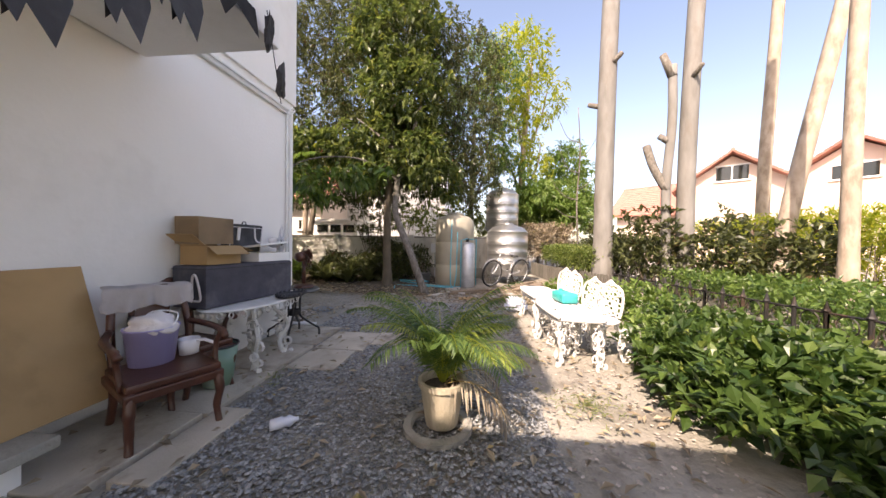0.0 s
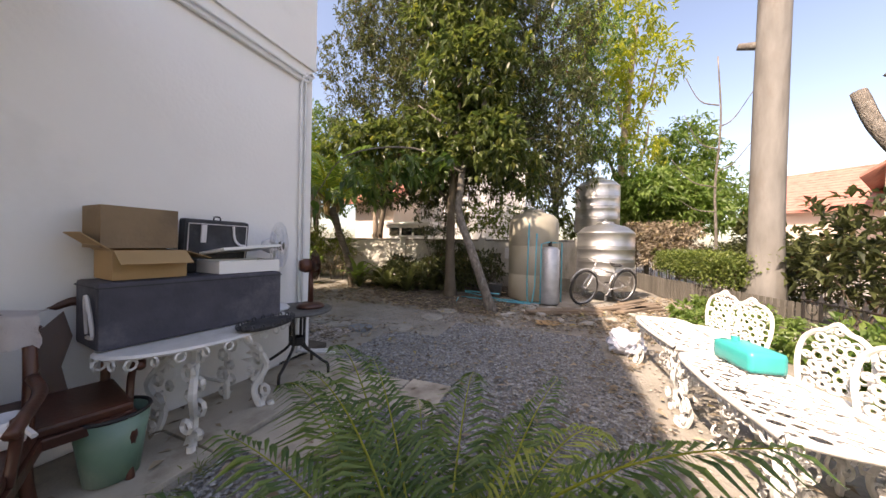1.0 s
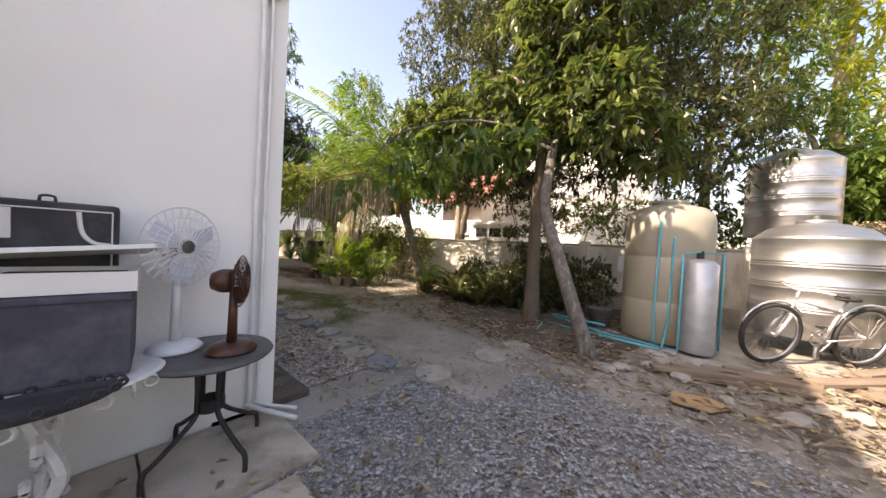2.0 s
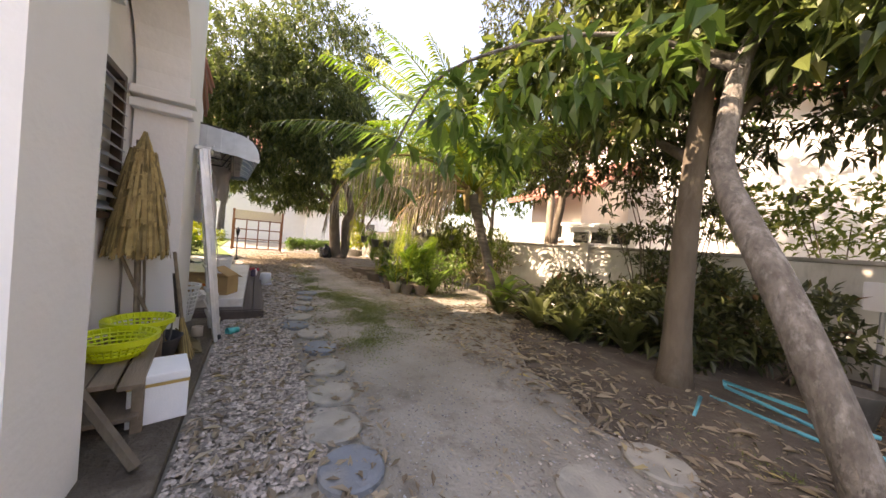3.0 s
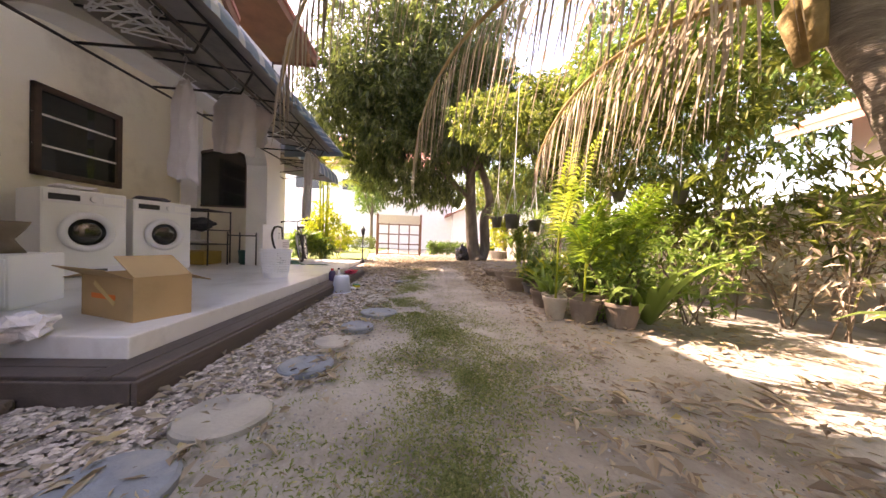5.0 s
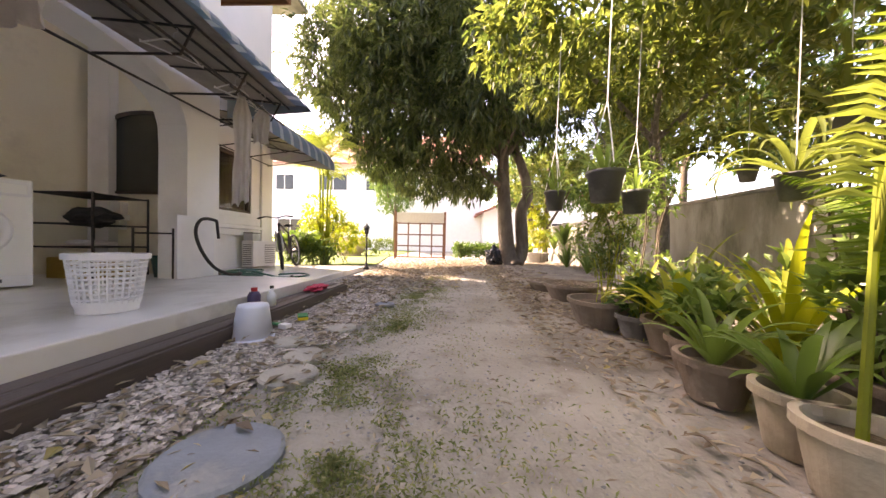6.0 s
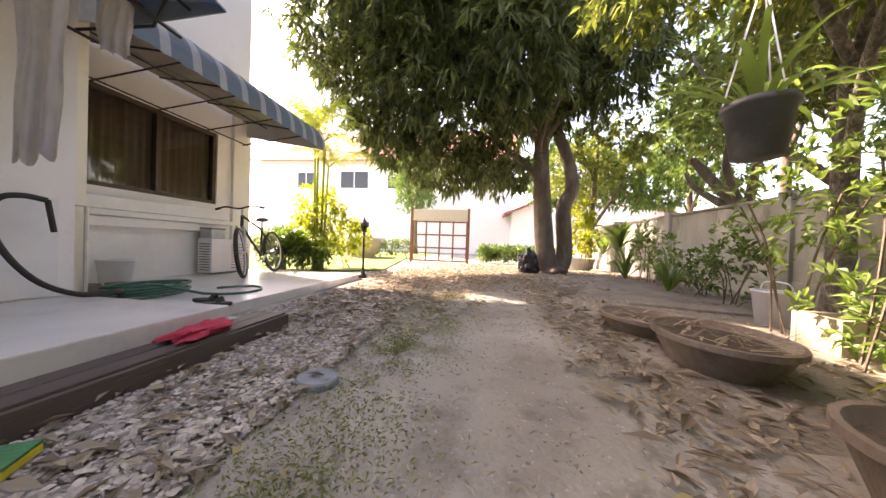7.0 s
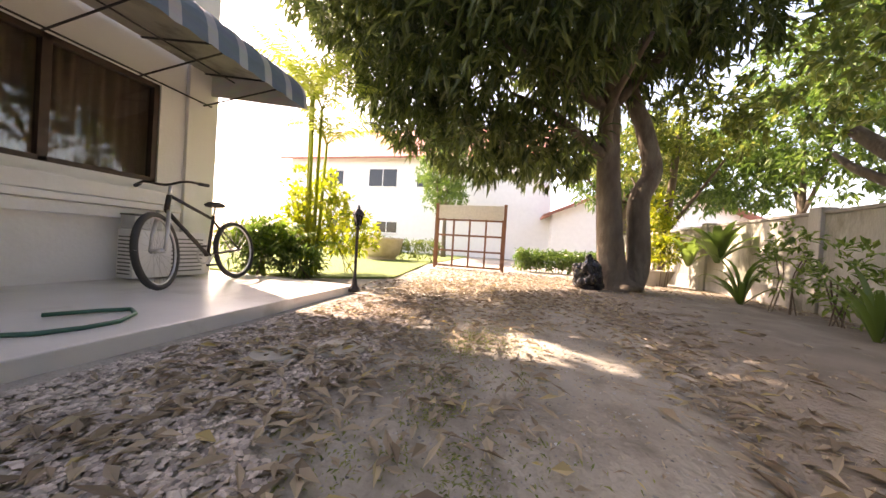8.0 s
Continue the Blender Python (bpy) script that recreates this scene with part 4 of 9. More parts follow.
part("hanging_branch", tube(curve_pts([Vector(p) - _o for p in ((0.42, 3.3, 2.5), (-0.3, 2.6, 2.75), (-1.0, 1.75, 2.45), (-1.35, 1.45, 1.8))], 5), [0.022 - 0.001 * k for k in range(16)], 6), M["bark"], _t, smooth=True)
part("hanging_leaves", crown_mesh("hanging_leaves", [(b[0] - _o.x, b[1] - _o.y, b[2] - _o.z, *b[3:]) for b in ((-1.35, 1.45, 1.75, 0.22, 0.22, 0.25), (-1.0, 1.75, 2.2, 0.3, 0.3, 0.25), (-0.3, 2.35, 2.35, 0.4, 0.4, 0.25), (-1.3, 2.2, 2.0, 0.3, 0.3, 0.24), (-1.1, 2.6, 2.05, 0.35, 0.3, 0.26), (-1.0, 2.1, 2.3, 0.4, 0.4, 0.2), (0.05, 2.75, 2.45, 0.45, 0.35, 0.25))], 80, 4, 0.22, 0.1, M["leafgreen"], 1.0), None, _t)
tree("garden_tree", "tall dark tree with dense evergreen crown over the tanks", [(0.12, 3.55, -0.05), (0.1, 3.55, 1.2), (0.12, 3.6, 2.6), (0.2, 3.7, 4.5)], (0.11, 0.05),
     [((0.1, 3.57, 1.9), [(-0.9, 4.0, 2.7), (0.9, 4.3, 2.8), (0.1, 4.6, 3.0)], 0.05, 0.012), ((0.14, 3.6, 2.9), [(1.6, 4.6, 3.4), (-1.6, 4.2, 3.2), (0.2, 4.8, 4.6)], 0.045, 0.012)],
     [(0.2, 4.5, 2.9, 1.4, 0.9, 1.2), (1.6, 4.9, 2.9, 1.0, 0.9, 1.0), (-1.0, 4.4, 2.7, 0.9, 0.8, 1.0), (0.4, 4.8, 4.6, 1.6, 1.2, 1.2), (2.2, 5.6, 3.1, 0.9, 0.9, 1.1), (-1.9, 4.6, 2.6, 0.8, 0.6, 0.8), (-1.2, 5.0, 4.0, 1.2, 1.0, 1.0), (0.2, 5.0, 6.4, 2.0, 1.4, 1.4), (-1.4, 5.2, 5.6, 1.4, 1.1, 1.3), (-2.6, 4.9, 3.6, 1.0, 0.8, 1.0), (1.8, 5.4, 4.6, 1.3, 1.0, 1.0), (-2.4, 5.2, 5.2, 1.1, 0.9, 1.2), (-2.2, 5.2, 7.0, 1.3, 1.0, 1.2), (1.9, 5.8, 6.4, 1.3, 1.0, 1.2), (-0.6, 5.4, 8.0, 1.6, 1.2, 1.1), (-2.9, 5.0, 2.7, 0.7, 0.6, 0.8), (-3.6, 5.0, 6.2, 1.0, 0.9, 1.2), (-3.0, 5.4, 7.8, 1.2, 1.0, 1.2), (-3.5, 5.0, 4.6, 0.8, 0.7, 0.9)], 7200, 8, 0.13, 0.042, "leafdark", "barkdark", 0.4)
mango = tree("mango_tree", "large old mango tree with forked trunk and dark hanging foliage", [(-12.5, 3.66, -0.05), (-12.6, 3.5, 0.4), (-12.6, 3.36, 1.85), (-12.59, 3.3, 3.3), (-12.5, 3.3, 5.0)], (0.27, 0.13),
     [((-12.6, 3.34, 2.3), [(-11.8, 1.6, 3.2), (-11.2, 3.4, 3.6)], 0.11, 0.03), ((-12.59, 3.3, 3.2), [(-11.2, 0.2, 4.2), (-12.1, 4.6, 4.5), (-13.6, 1.5, 4.6), (-10.6, 2.6, 4.4), (-11.6, -0.6, 4.8)], 0.1, 0.03)],
     [(-11.6, 1.6, 3.7, 1.9, 1.5, 1.3), (-12.6, 3.2, 4.8, 2.4, 2.1, 1.6), (-10.6, 2.4, 4.3, 1.6, 1.3, 1.3), (-12.8, 3.9, 4.9, 1.2, 0.9, 1.0), (-11.4, 0.5, 4.6, 1.6, 1.3, 1.6), (-11.5, 2.3, 6.2, 2.6, 2.0, 1.5), (-13.3, 2.0, 2.7, 1.2, 1.4, 0.7), (-10.6, 1.1, 5.4, 1.4, 1.3, 1.2), (-11.0, 0.0, 5.6, 1.4, 1.2, 1.4), (-11.6, -0.9, 4.3, 1.2, 1.1, 1.2), (-11.8, 0.0, 6.8, 2.2, 2.2, 1.8), (-12.0, 2.2, 8.2, 2.8, 2.6, 1.7), (-12.6, -0.8, 5.4, 1.6, 1.4, 1.5), (-13.0, 4.0, 6.4, 1.7, 1.3, 1.3), (-11.4, -1.6, 5.3, 1.1, 0.9, 1.3), (-11.7, -0.2, 3.2, 1.0, 0.9, 0.6), (-12.0, 1.1, 2.4, 1.0, 1.1, 0.55), (-12.2, 2.3, 2.4, 0.9, 0.9, 0.5), (-11.9, -0.1, 2.8, 0.8, 0.8, 0.5), (-12.0, 4.7, 4.7, 1.2, 0.9, 1.1), (-12.3, 5.2, 5.6, 1.2, 0.9, 1.0)], 7400, 9, 0.25, 0.062, "leafmango", "barkdark", 0.75, 0.85)
_m = Vector((-12.5, 3.66, -0.05))
stem = curve_pts([Vector(q) - _m for q in ((-12.55, 3.75, 0.0), (-12.72, 3.95, 0.5), (-12.72, 3.9, 1.6), (-12.77, 4.1, 2.15), (-12.73, 3.9, 2.95), (-12.67, 3.65, 3.6), (-12.9, 3.9, 4.6))], 5)
part("trunk", tube(stem, [0.21 - 0.0035 * k for k in range(len(stem))], 10), M["barkdark"], mango, smooth=True)
# bare pruned trunks by the fence
for i, (pts, r) in enumerate((([(5.16, 4.05, -0.05), (5.16, 4.05, 3), (5.2, 4.05, 6), (5.3, 4.1, 9)], (0.21, 0.175)), ([(6.66, 3.6, -0.05), (6.66, 3.6, 3), (6.75, 3.6, 6), (6.9, 3.6, 9.5)], (0.17, 0.145)), ([(6.15, 3.4, -0.05), (6.15, 3.4, 1.3), (6.15, 3.42, 2.4), (6.22, 3.4, 3.6), (6.2, 3.4, 4.8)], (0.095, 0.08)), ([(9.3, 4.95, -0.05), (9.3, 4.92, 3), (9.42, 4.9, 6), (9.6, 4.9, 10)], (0.14, 0.11)), ([(8.2, 3.35, -0.05), (8.42, 3.3, 2), (9.05, 3.2, 5.5), (9.75, 3.2, 9)], (0.15, 0.12)), ([(7.7, 1.7, -0.05), (7.7, 1.7, 3), (7.75, 1.7, 6), (7.85, 1.7, 9)], (0.105, 0.09)))):
    t = tree("pruned_tree", "tall bare grey-brown trunk with stubs of cut limbs" if i != 2 else "small forked dead trunk with sawn limb ends", pts, r, [], [], 0, 0, 0, 0, "leafgreen", "barkpale" if i > 2 else "smoothbark", group="pruned trunks")
    o = Vector(pts[0])
    if i == 2:
        part("stub", tube(curve_pts([(0, 0, 2.25), (-0.2, 0.12, 2.75), (-0.32, 0.2, 3.25)], 4), [0.08] * 8 + [0.075], 8), M["bark"], t, smooth=True)
        part("stub", tube([(0.05, 0, 3.25), (-0.14, 0.08, 3.42)], [0.07, 0.06], 8), M["bark"], t, smooth=True)
        part("stub", tube([(0.06, 0, 4.6), (-0.12, 0.05, 5.1)], [0.09, 0.07], 8), M["bark"], t, smooth=True)
    elif i < 2:
        for k in (1, 2):
            z = (2.2, 4.3, 5.2)[k] + 0.3 * i % 0.5
            a = i * 2.1 + k * 2.6
            x = (pts[1][0] - o.x) * min(1, z / 3)
            part("stub", tube([(x, 0, z), (x + 0.38 * math.cos(a), 0.38 * math.sin(a), z + 0.16)], [r[0] * 0.35, r[0] * 0.25], 8), M["bark"], t, smooth=True)
tree("young_tree", "bright green bushy tree behind the hedge", [(4.6, 8.5, -0.05), (4.6, 8.5, 1.5), (4.7, 8.6, 2.6)], (0.08, 0.04), [((4.6, 8.5, 1.5), [(5.4, 8.6, 2.6), (3.9, 8.3, 2.6)], 0.04, 0.01)],
     [(4.7, 8.5, 2.7, 1.1, 0.9, 0.8), (5.6, 8.3, 2.3, 0.8, 0.7, 0.7), (3.9, 8.6, 2.2, 0.7, 0.6, 0.6)], 700, 8, 0.24, 0.09, "leafbright", "bark", 0.5)
tree("gum_tree", "tall pale half-bare tree with yellowing leaves", [(4.2, 10.5, -0.05), (4.2, 10.5, 3), (4.3, 10.4, 6), (4.5, 10.3, 9)], (0.2, 0.08),
     [((4.2, 10.5, 3), [(3.2, 10, 5.2), (5.0, 10.4, 5.6)], 0.09, 0.02), ((4.3, 10.4, 5), [(3.4, 9.8, 7.4), (5.2, 10.2, 7.8)], 0.07, 0.02)],
     [(3.6, 10, 5.6, 1.3, 1.0, 1.6), (4.7, 10.3, 7.4, 1.3, 1.0, 1.6), (3.2, 9.6, 7.6, 1.2, 0.9, 1.2), (3.9, 10, 9.2, 1.6, 1.1, 1.4), (4.6, 10, 4.4, 1.0, 0.8, 0.8)], 1000, 7, 0.22, 0.07, "leafyellow", "barkpale", 0.5)
tree("gum_tree", "tall leafy tree behind the water tanks", [(2.0, 8.5, -0.05), (2.0, 8.5, 3), (2.1, 8.4, 6)], (0.14, 0.06), [((2, 8.5, 2.6), [(1.0, 8, 4.4), (3.1, 8.2, 4.6)], 0.07, 0.02)],
     [(2.0, 8.2, 5.0, 1.9, 1.2, 2.0), (0.4, 7.6, 5.4, 1.6, 1.2, 1.8), (3.4, 8.3, 3.6, 1.0, 0.9, 1.0), (-1.4, 7.6, 4.6, 1.6, 1.0, 1.8), (2.4, 8.2, 7.4, 1.7, 1.2, 1.5), (-2.6, 7.6, 6.6, 1.6, 1.0, 1.6)], 2000, 8, 0.17, 0.06, "leafgreen", "bark", 0.5)
tree("fruit_tree", "small-leaved fruit tree spreading over the flower pots", [(-8.1, 5.0, -0.05), (-8.0, 4.9, 1.2), (-7.6, 4.5, 2.0)], (0.1, 0.06), [((-8.0, 4.9, 1.2), [(-6.2, 3.8, 2.6), (-8.8, 4.2, 2.8), (-7.2, 4.8, 3.2)], 0.05, 0.012), ((-7.6, 4.5, 2.0), [(-5.6, 3.9, 3.0), (-6.8, 2.9, 2.7), (-5.0, 4.6, 2.6)], 0.04, 0.01)],
     [(-5.0, 3.7, 2.4, 0.9, 0.7, 0.5), (-6.0, 3.2, 2.55, 1.0, 0.7, 0.45), (-6.9, 3.9, 2.8, 1.1, 0.9, 0.7), (-5.6, 4.6, 2.9, 1.2, 0.8, 0.9), (-7.6, 4.7, 3.3, 1.2, 0.9, 0.9), (-6.7, 2.5, 2.75, 0.8, 0.5, 0.3), (-4.6, 4.7, 2.4, 0.9, 0.7, 0.7), (-7.9, 3.2, 2.9, 0.7, 0.5, 0.4), (-6.4, 4.6, 1.9, 0.9, 0.5, 0.4), (-8.2, 4.7, 2.2, 0.7, 0.5, 0.4)], 2600, 8, 0.12, 0.05, "leafsun", "bark", 0.35)
tree("jackfruit_tree", "leaning jackfruit tree with green fruit over the wall", [(-15.6, 5.5, -0.05), (-15.3, 5.4, 1.2), (-14.8, 5.3, 2.2), (-14.4, 5.2, 3.4)], (0.12, 0.06), [((-15.3, 5.4, 1.2), [(-15.9, 4.8, 2.8), (-14.2, 6.0, 2.8)], 0.06, 0.02)],
     [(-15.4, 5.0, 3.2, 1.4, 1.2, 1.0), (-14.2, 5.4, 3.4, 1.3, 1.1, 1.0)], 480, 8, 0.16, 0.08, "leafsun", "barkdark", 0.3)
tree("jackfruit_tree", "dark-limbed jackfruit tree behind the boundary wall", [(-11.0, 6.6, -0.05), (-11.1, 6.6, 1.3), (-11.6, 6.5, 1.9), (-12.2, 6.4, 2.6)], (0.15, 0.08), [((-11.1, 6.6, 1.3), [(-11.0, 6.3, 3.0), (-10.2, 6.4, 2.8), (-12.6, 6.5, 2.4)], 0.09, 0.03)],
     [(-11.2, 6.2, 3.2, 1.6, 1.2, 0.8), (-9.8, 6.0, 3.2, 1.4, 1.2, 0.9), (-12.6, 6.2, 3.6, 1.4, 1.2, 0.9), (-11.0, 6.4, 4.2, 2.0, 1.4, 0.8)], 380, 8, 0.18, 0.085, "leafsun", "barkdark", 0.3)
tree("boundary_tree", "pale pruned trunk with few leaves behind the boundary wall", [(-3.75, 6.63, -0.05), (-3.78, 6.63, 1.5), (-3.8, 6.63, 2.6), (-3.85, 6.6, 3.1)], (0.1, 0.07), [((-3.8, 6.63, 2.4), [(-4.2, 6.5, 3.3)], 0.05, 0.02)],
     [(-3.9, 6.5, 3.4, 0.6, 0.5, 0.5)], 70, 8, 0.15, 0.06, "leafgreen", "barkpale", 0.35)
tree("boundary_tree", "dark forked tree with spreading limbs behind the boundary wall", [(-3.52, 6.5, -0.05), (-3.5, 6.5, 1.4), (-3.37, 6.5, 2.4), (-3.45, 6.4, 3.4)], (0.1, 0.07), [((-3.37, 6.5, 2.3), [(-2.75, 6.4, 2.9), (-3.9, 6.3, 3.5), (-2.6, 6.0, 3.5)], 0.05, 0.015)],
     [(-3.5, 6.2, 3.6, 0.9, 0.7, 0.55), (-4.4, 6.4, 3.9, 0.9, 0.7, 0.6), (-2.5, 6.0, 3.4, 0.6, 0.5, 0.3), (-4.8, 6.3, 3.0, 0.6, 0.5, 0.5)], 330, 8, 0.15, 0.06, "leafgreen", "barkdark", 0.35)
tree("street_tree", "broad dark tree beyond the garden gate", [(-20, 6, -0.05), (-20, 6, 2), (-20, 6, 4)], (0.2, 0.1), [((-20, 6, 2), [(-19, 4, 4), (-20, 8, 4)], 0.1, 0.03)], [(-20, 6, 4.2, 2.4, 2.6, 1.8), (-20, 9, 4.0, 2.2, 2.2, 1.6)], 900, 8, 0.3, 0.12, "leafgreen", "barkdark", 0.4)


def coconut_palm():
    t = thing("coconut_palm", "young coconut palm with ringed trunk and dead brown fronds", "palm", (-2.62, 3.95, 0))
    pts = curve_pts([(0, 0, -0.05), (-0.07, -0.06, 0.6), (-0.2, -0.2, 1.2), (-0.36, -0.33, 1.9)], 12)
    k = len(pts)
    part("trunk", tube(pts, [(0.082 - 0.006 * i / k) * (1 + 0.05 * (i % 2)) * (1.4 if i == 0 else 1) * (1 + 0.55 * max(0, i / k - 0.75) / 0.25) for i in range(k)], 16), M["palmbark"], t, smooth=True)
    top = Vector((-0.37, -0.34, 1.95))
    green = ((272, 27, 3.1, 0.95, "leafgreen"), (262, 50, 2.9, 0.8, "frond"), (250, 66, 2.7, 0.9, "frondyellow"), (286, 60, 2.6, 1.0, "frond"), (300, 42, 2.4, 1.2, "leafgreen"), (222, 56, 2.5, 1.1, "frond"),
             (204, 60, 2.6, 1.0, "frond"), (182, 36, 2.6, 1.1, "leafgreen"), (152, 55, 2.6, 1.2, "frond"), (122, 40, 2.5, 1.3, "frond"), (92, 60, 2.5, 1.2, "frond"), (62, 36, 2.4, 1.3, "leafgreen"), (30, 55, 2.4, 1.2, "frond"), (2, 42, 2.3, 1.3, "frond"), (332, 52, 2.3, 1.2, "frond"), (268, 78, 2.4, 0.6, "frondyellow"))
    for a, el, ln, arc, m in green:
        d = Vector((math.cos(radians(a)) * math.cos(radians(el)), math.sin(radians(a)) * math.cos(radians(el)), math.sin(radians(el))))
        palm_frond(t, top + d * 0.1, d, ln, arc, 0.55, M[m], 0.026, n=56, width=0.034, sag=0.45)
    for a, el, ln, arc, n in ((278, 26, 3.0, 2.0, 64), (266, 18, 2.5, 1.9, 50), (250, 0, 1.7, 1.5, 40)):
        d = Vector((math.cos(radians(a)) * math.cos(radians(el)), math.sin(radians(a)) * math.cos(radians(el)), math.sin(radians(el))))
        palm_frond(t, top + d * 0.1, d, ln, arc, 0.5, M["fronddry"], 0.026, M["straw"], n=n, width=0.022, sag=1.3, vee=-0.2, droop=0.7)
    for k in range(4):
        a = k * 1.5 + 0.4
        part("frond_base", tube([(top.x + 0.1 * math.cos(a), top.y + 0.1 * math.sin(a), top.z - 0.32), (top.x + 0.16 * math.cos(a), top.y + 0.16 * math.sin(a), top.z - 0.05), (top.x + 0.1 * math.cos(a), top.y + 0.1 * math.sin(a), top.z + 0.1)], [0.03, 0.05, 0.03], 7), M["straw"], t, smooth=True)


coconut_palm()


def areca(at, stems, height, frondlen, label, name="areca_palm", material="frond", leaflet=0.3, tall=0.0):
    t = thing(name, label, "palm", at)
    for s in range(stems):
        a = s * 2.4
        b = Vector((0.08 * math.cos(a), 0.08 * math.sin(a), 0))
        h = height * rng.uniform(0.7, 1.0)
        top = b * 1.8 + Vector((0, 0, h))
        if h > 0.3:
            part("stem", tube([b, top], [0.03, 0.022], 7), M["leafyellow"], t, smooth=True)
        for k in range(6):
            aa = a + k * 1.05
            el = radians(rng.uniform(35, 75))
            d = Vector((math.cos(aa) * math.cos(el), math.sin(aa) * math.cos(el), math.sin(el)))
            palm_frond(t, top, d, frondlen * rng.uniform(0.8, 1.1), rng.uniform(0.9, 1.4), leaflet, M[material], 0.01, n=30, width=0.028, sag=0.4)
    return t


areca((-10.9, -1.35, 0), 4, 2.9, 1.25, "tall areca palm with yellow-green fronds beside the terrace", material="frondyellow")
areca((-10.5, -1.75, 0), 4, 0.35, 0.8, "bushy dark palm beside the bicycle")

for x, y, h, rr in ((-9.0, 9.2, 4.6, 1.9), (-13.0, 8.8, 6.4, 2.1), (-16.8, 9.2, 4.4, 2.0), (6.4, 11.5, 3.4, 1.6), (-23, -2, 5.0, 2.2)):
    tree("backdrop_tree", "leafy garden tree behind the boundary wall", [(x, y, -0.05), (x + 0.1, y, h * 0.45), (x, y, h)], (0.13, 0.05), [((x + 0.1, y, h * 0.45), [(x - rr * 0.6, y, h * 0.9), (x + rr * 0.6, y - 0.3, h * 0.95)], 0.06, 0.015)],
         [(x, y, h, rr, rr * 0.8, rr * 0.8), (x - rr * 0.7, y - 0.3, h * 0.75, rr * 0.7, rr * 0.6, rr * 0.6), (x + rr * 0.7, y, h * 0.8, rr * 0.7, rr * 0.6, rr * 0.7), (x, y, h * 1.4, rr * 0.8, rr * 0.7, rr * 0.7)], 1200, 8, 0.21, 0.08, "leafgreen" if x < 0 else "leafbright", "barkdark", 0.45, group="trees behind the wall")

t = thing("sapling", "leafless thin grey sapling with curving twigs", "tree", (4.8, 4.8, 0))
part("trunk", tube(curve_pts([(0, 0, -0.05), (0.03, 0, 1.2), (0.0, 0.02, 2.2), (0.05, 0, 3.4), (-0.02, 0, 4.6)], 5), [0.03 - 0.001 * k for k in range(21)], 7), M["bark"], t, smooth=True)
for z, dx, dz in ((1.75, -0.55, 0.25), (2.2, -0.7, 0.6), (2.5, 0.5, 0.5), (2.9, -0.5, 0.7), (3.3, 0.5, 0.6), (3.7, -0.5, 0.6)):
    part("twig", tube(curve_pts([(0.02, 0, z), (dx * 0.5, 0.05, z + dz * 0.25), (dx, 0.0, z + dz)], 4), [0.014 - 0.0012 * k for k in range(9)], 6), M["bark"], t, smooth=True)

# ---- east side: things along the white wall ----


def ring(c, r, tr, bm, axis="x", seg=10, sides=5):
    pts = []
    for k in range(seg + 1):
        a = 2 * math.pi * k / seg
        u, v = r * math.cos(a), r * math.sin(a)
        pts.append({"x": (c[0], c[1] + u, c[2] + v), "y": (c[0] + u, c[1], c[2] + v), "z": (c[0] + u, c[1] + v, c[2])}[axis])
    return tube(pts, tr, sides, bm, caps=False)


def scroll_leg(foot, top, r=0.013, bulge=0.07):
    """A cast leg of leafy scrolls from its curled foot to the table top."""
    f, t = Vector(foot), Vector(top)
    out = Vector((f.x - t.x, f.y - t.y, 0)).normalized()
    bm = tube(curve_pts([f + out * 0.045 + Vector((0, 0, 0.035)), f + out * 0.05, f, f.lerp(t, 0.25) - out * bulge * 0.3, f.lerp(t, 0.55) + out * bulge, f.lerp(t, 0.85) - out * 0.01, t], 5), r, 6)
    for k in range(7):
        q = f.lerp(t, 0.12 + 0.12 * k) + out * (0.03 * math.sin(k * 1.7) + 0.01)
        side = Vector((-out.y, out.x, 0))
        ring(q + side * 0.022 * (-1) ** k, 0.022 + 0.009 * (k % 3), r * 0.6, bm, "x" if abs(out.y) > abs(out.x) else "y", 8, 4)
    for k in range(9):
        q = f.lerp(t, 0.08 + 0.1 * k) + out * 0.03 * math.sin(k * 2.1)
        V = [q + Vector((rng.uniform(-.035, .035), rng.uniform(-.035, .035), rng.uniform(-.03, .03))) for _ in range(4)]
        bm.faces.new([bm.verts.new(v) for v in V])
    return bm


def cast_table(at, rz, rx, ry, h, label, lace=True):
    t = thing("garden_table", label, "table", at, rz)
    bm = lathe([(0, h - 0.016), (1.0, h - 0.016), (1.03, h - 0.006), (1.0, h + 0.004), (0, h + 0.004)], 40, sx=rx, sy=ry)
    part("tabletop", bm, M["castwhite"], t, smooth=False)
    for k in range(28):
        a = 2 * math.pi * k / 28
        part("lace_ring", ring((rx * math.cos(a), ry * math.sin(a), h - 0.035), 0.022, 0.006, bmesh.new(), "x" if k % 2 else "y", 8, 4), M["castwhite"], t)
    for sx, sy in ((-1, -1), (1, -1), (-1, 1), (1, 1)):
        part("leg", scroll_leg((sx * rx * 0.55, sy * ry * 0.42, 0.0), (sx * rx * 0.3, sy * ry * 0.3, h - 0.02), 0.02), M["castwhite"], t)
    part("stretcher", tube([(-rx * 0.4, 0, h * 0.45), (rx * 0.4, 0, h * 0.45)], 0.01, 6), M["castwhite"], t)
    return t


cast_table((0.33, -1.03, 0), 4, 0.27, 0.47, 0.53, "white ornate cast garden table loaded with boxes by the wall")


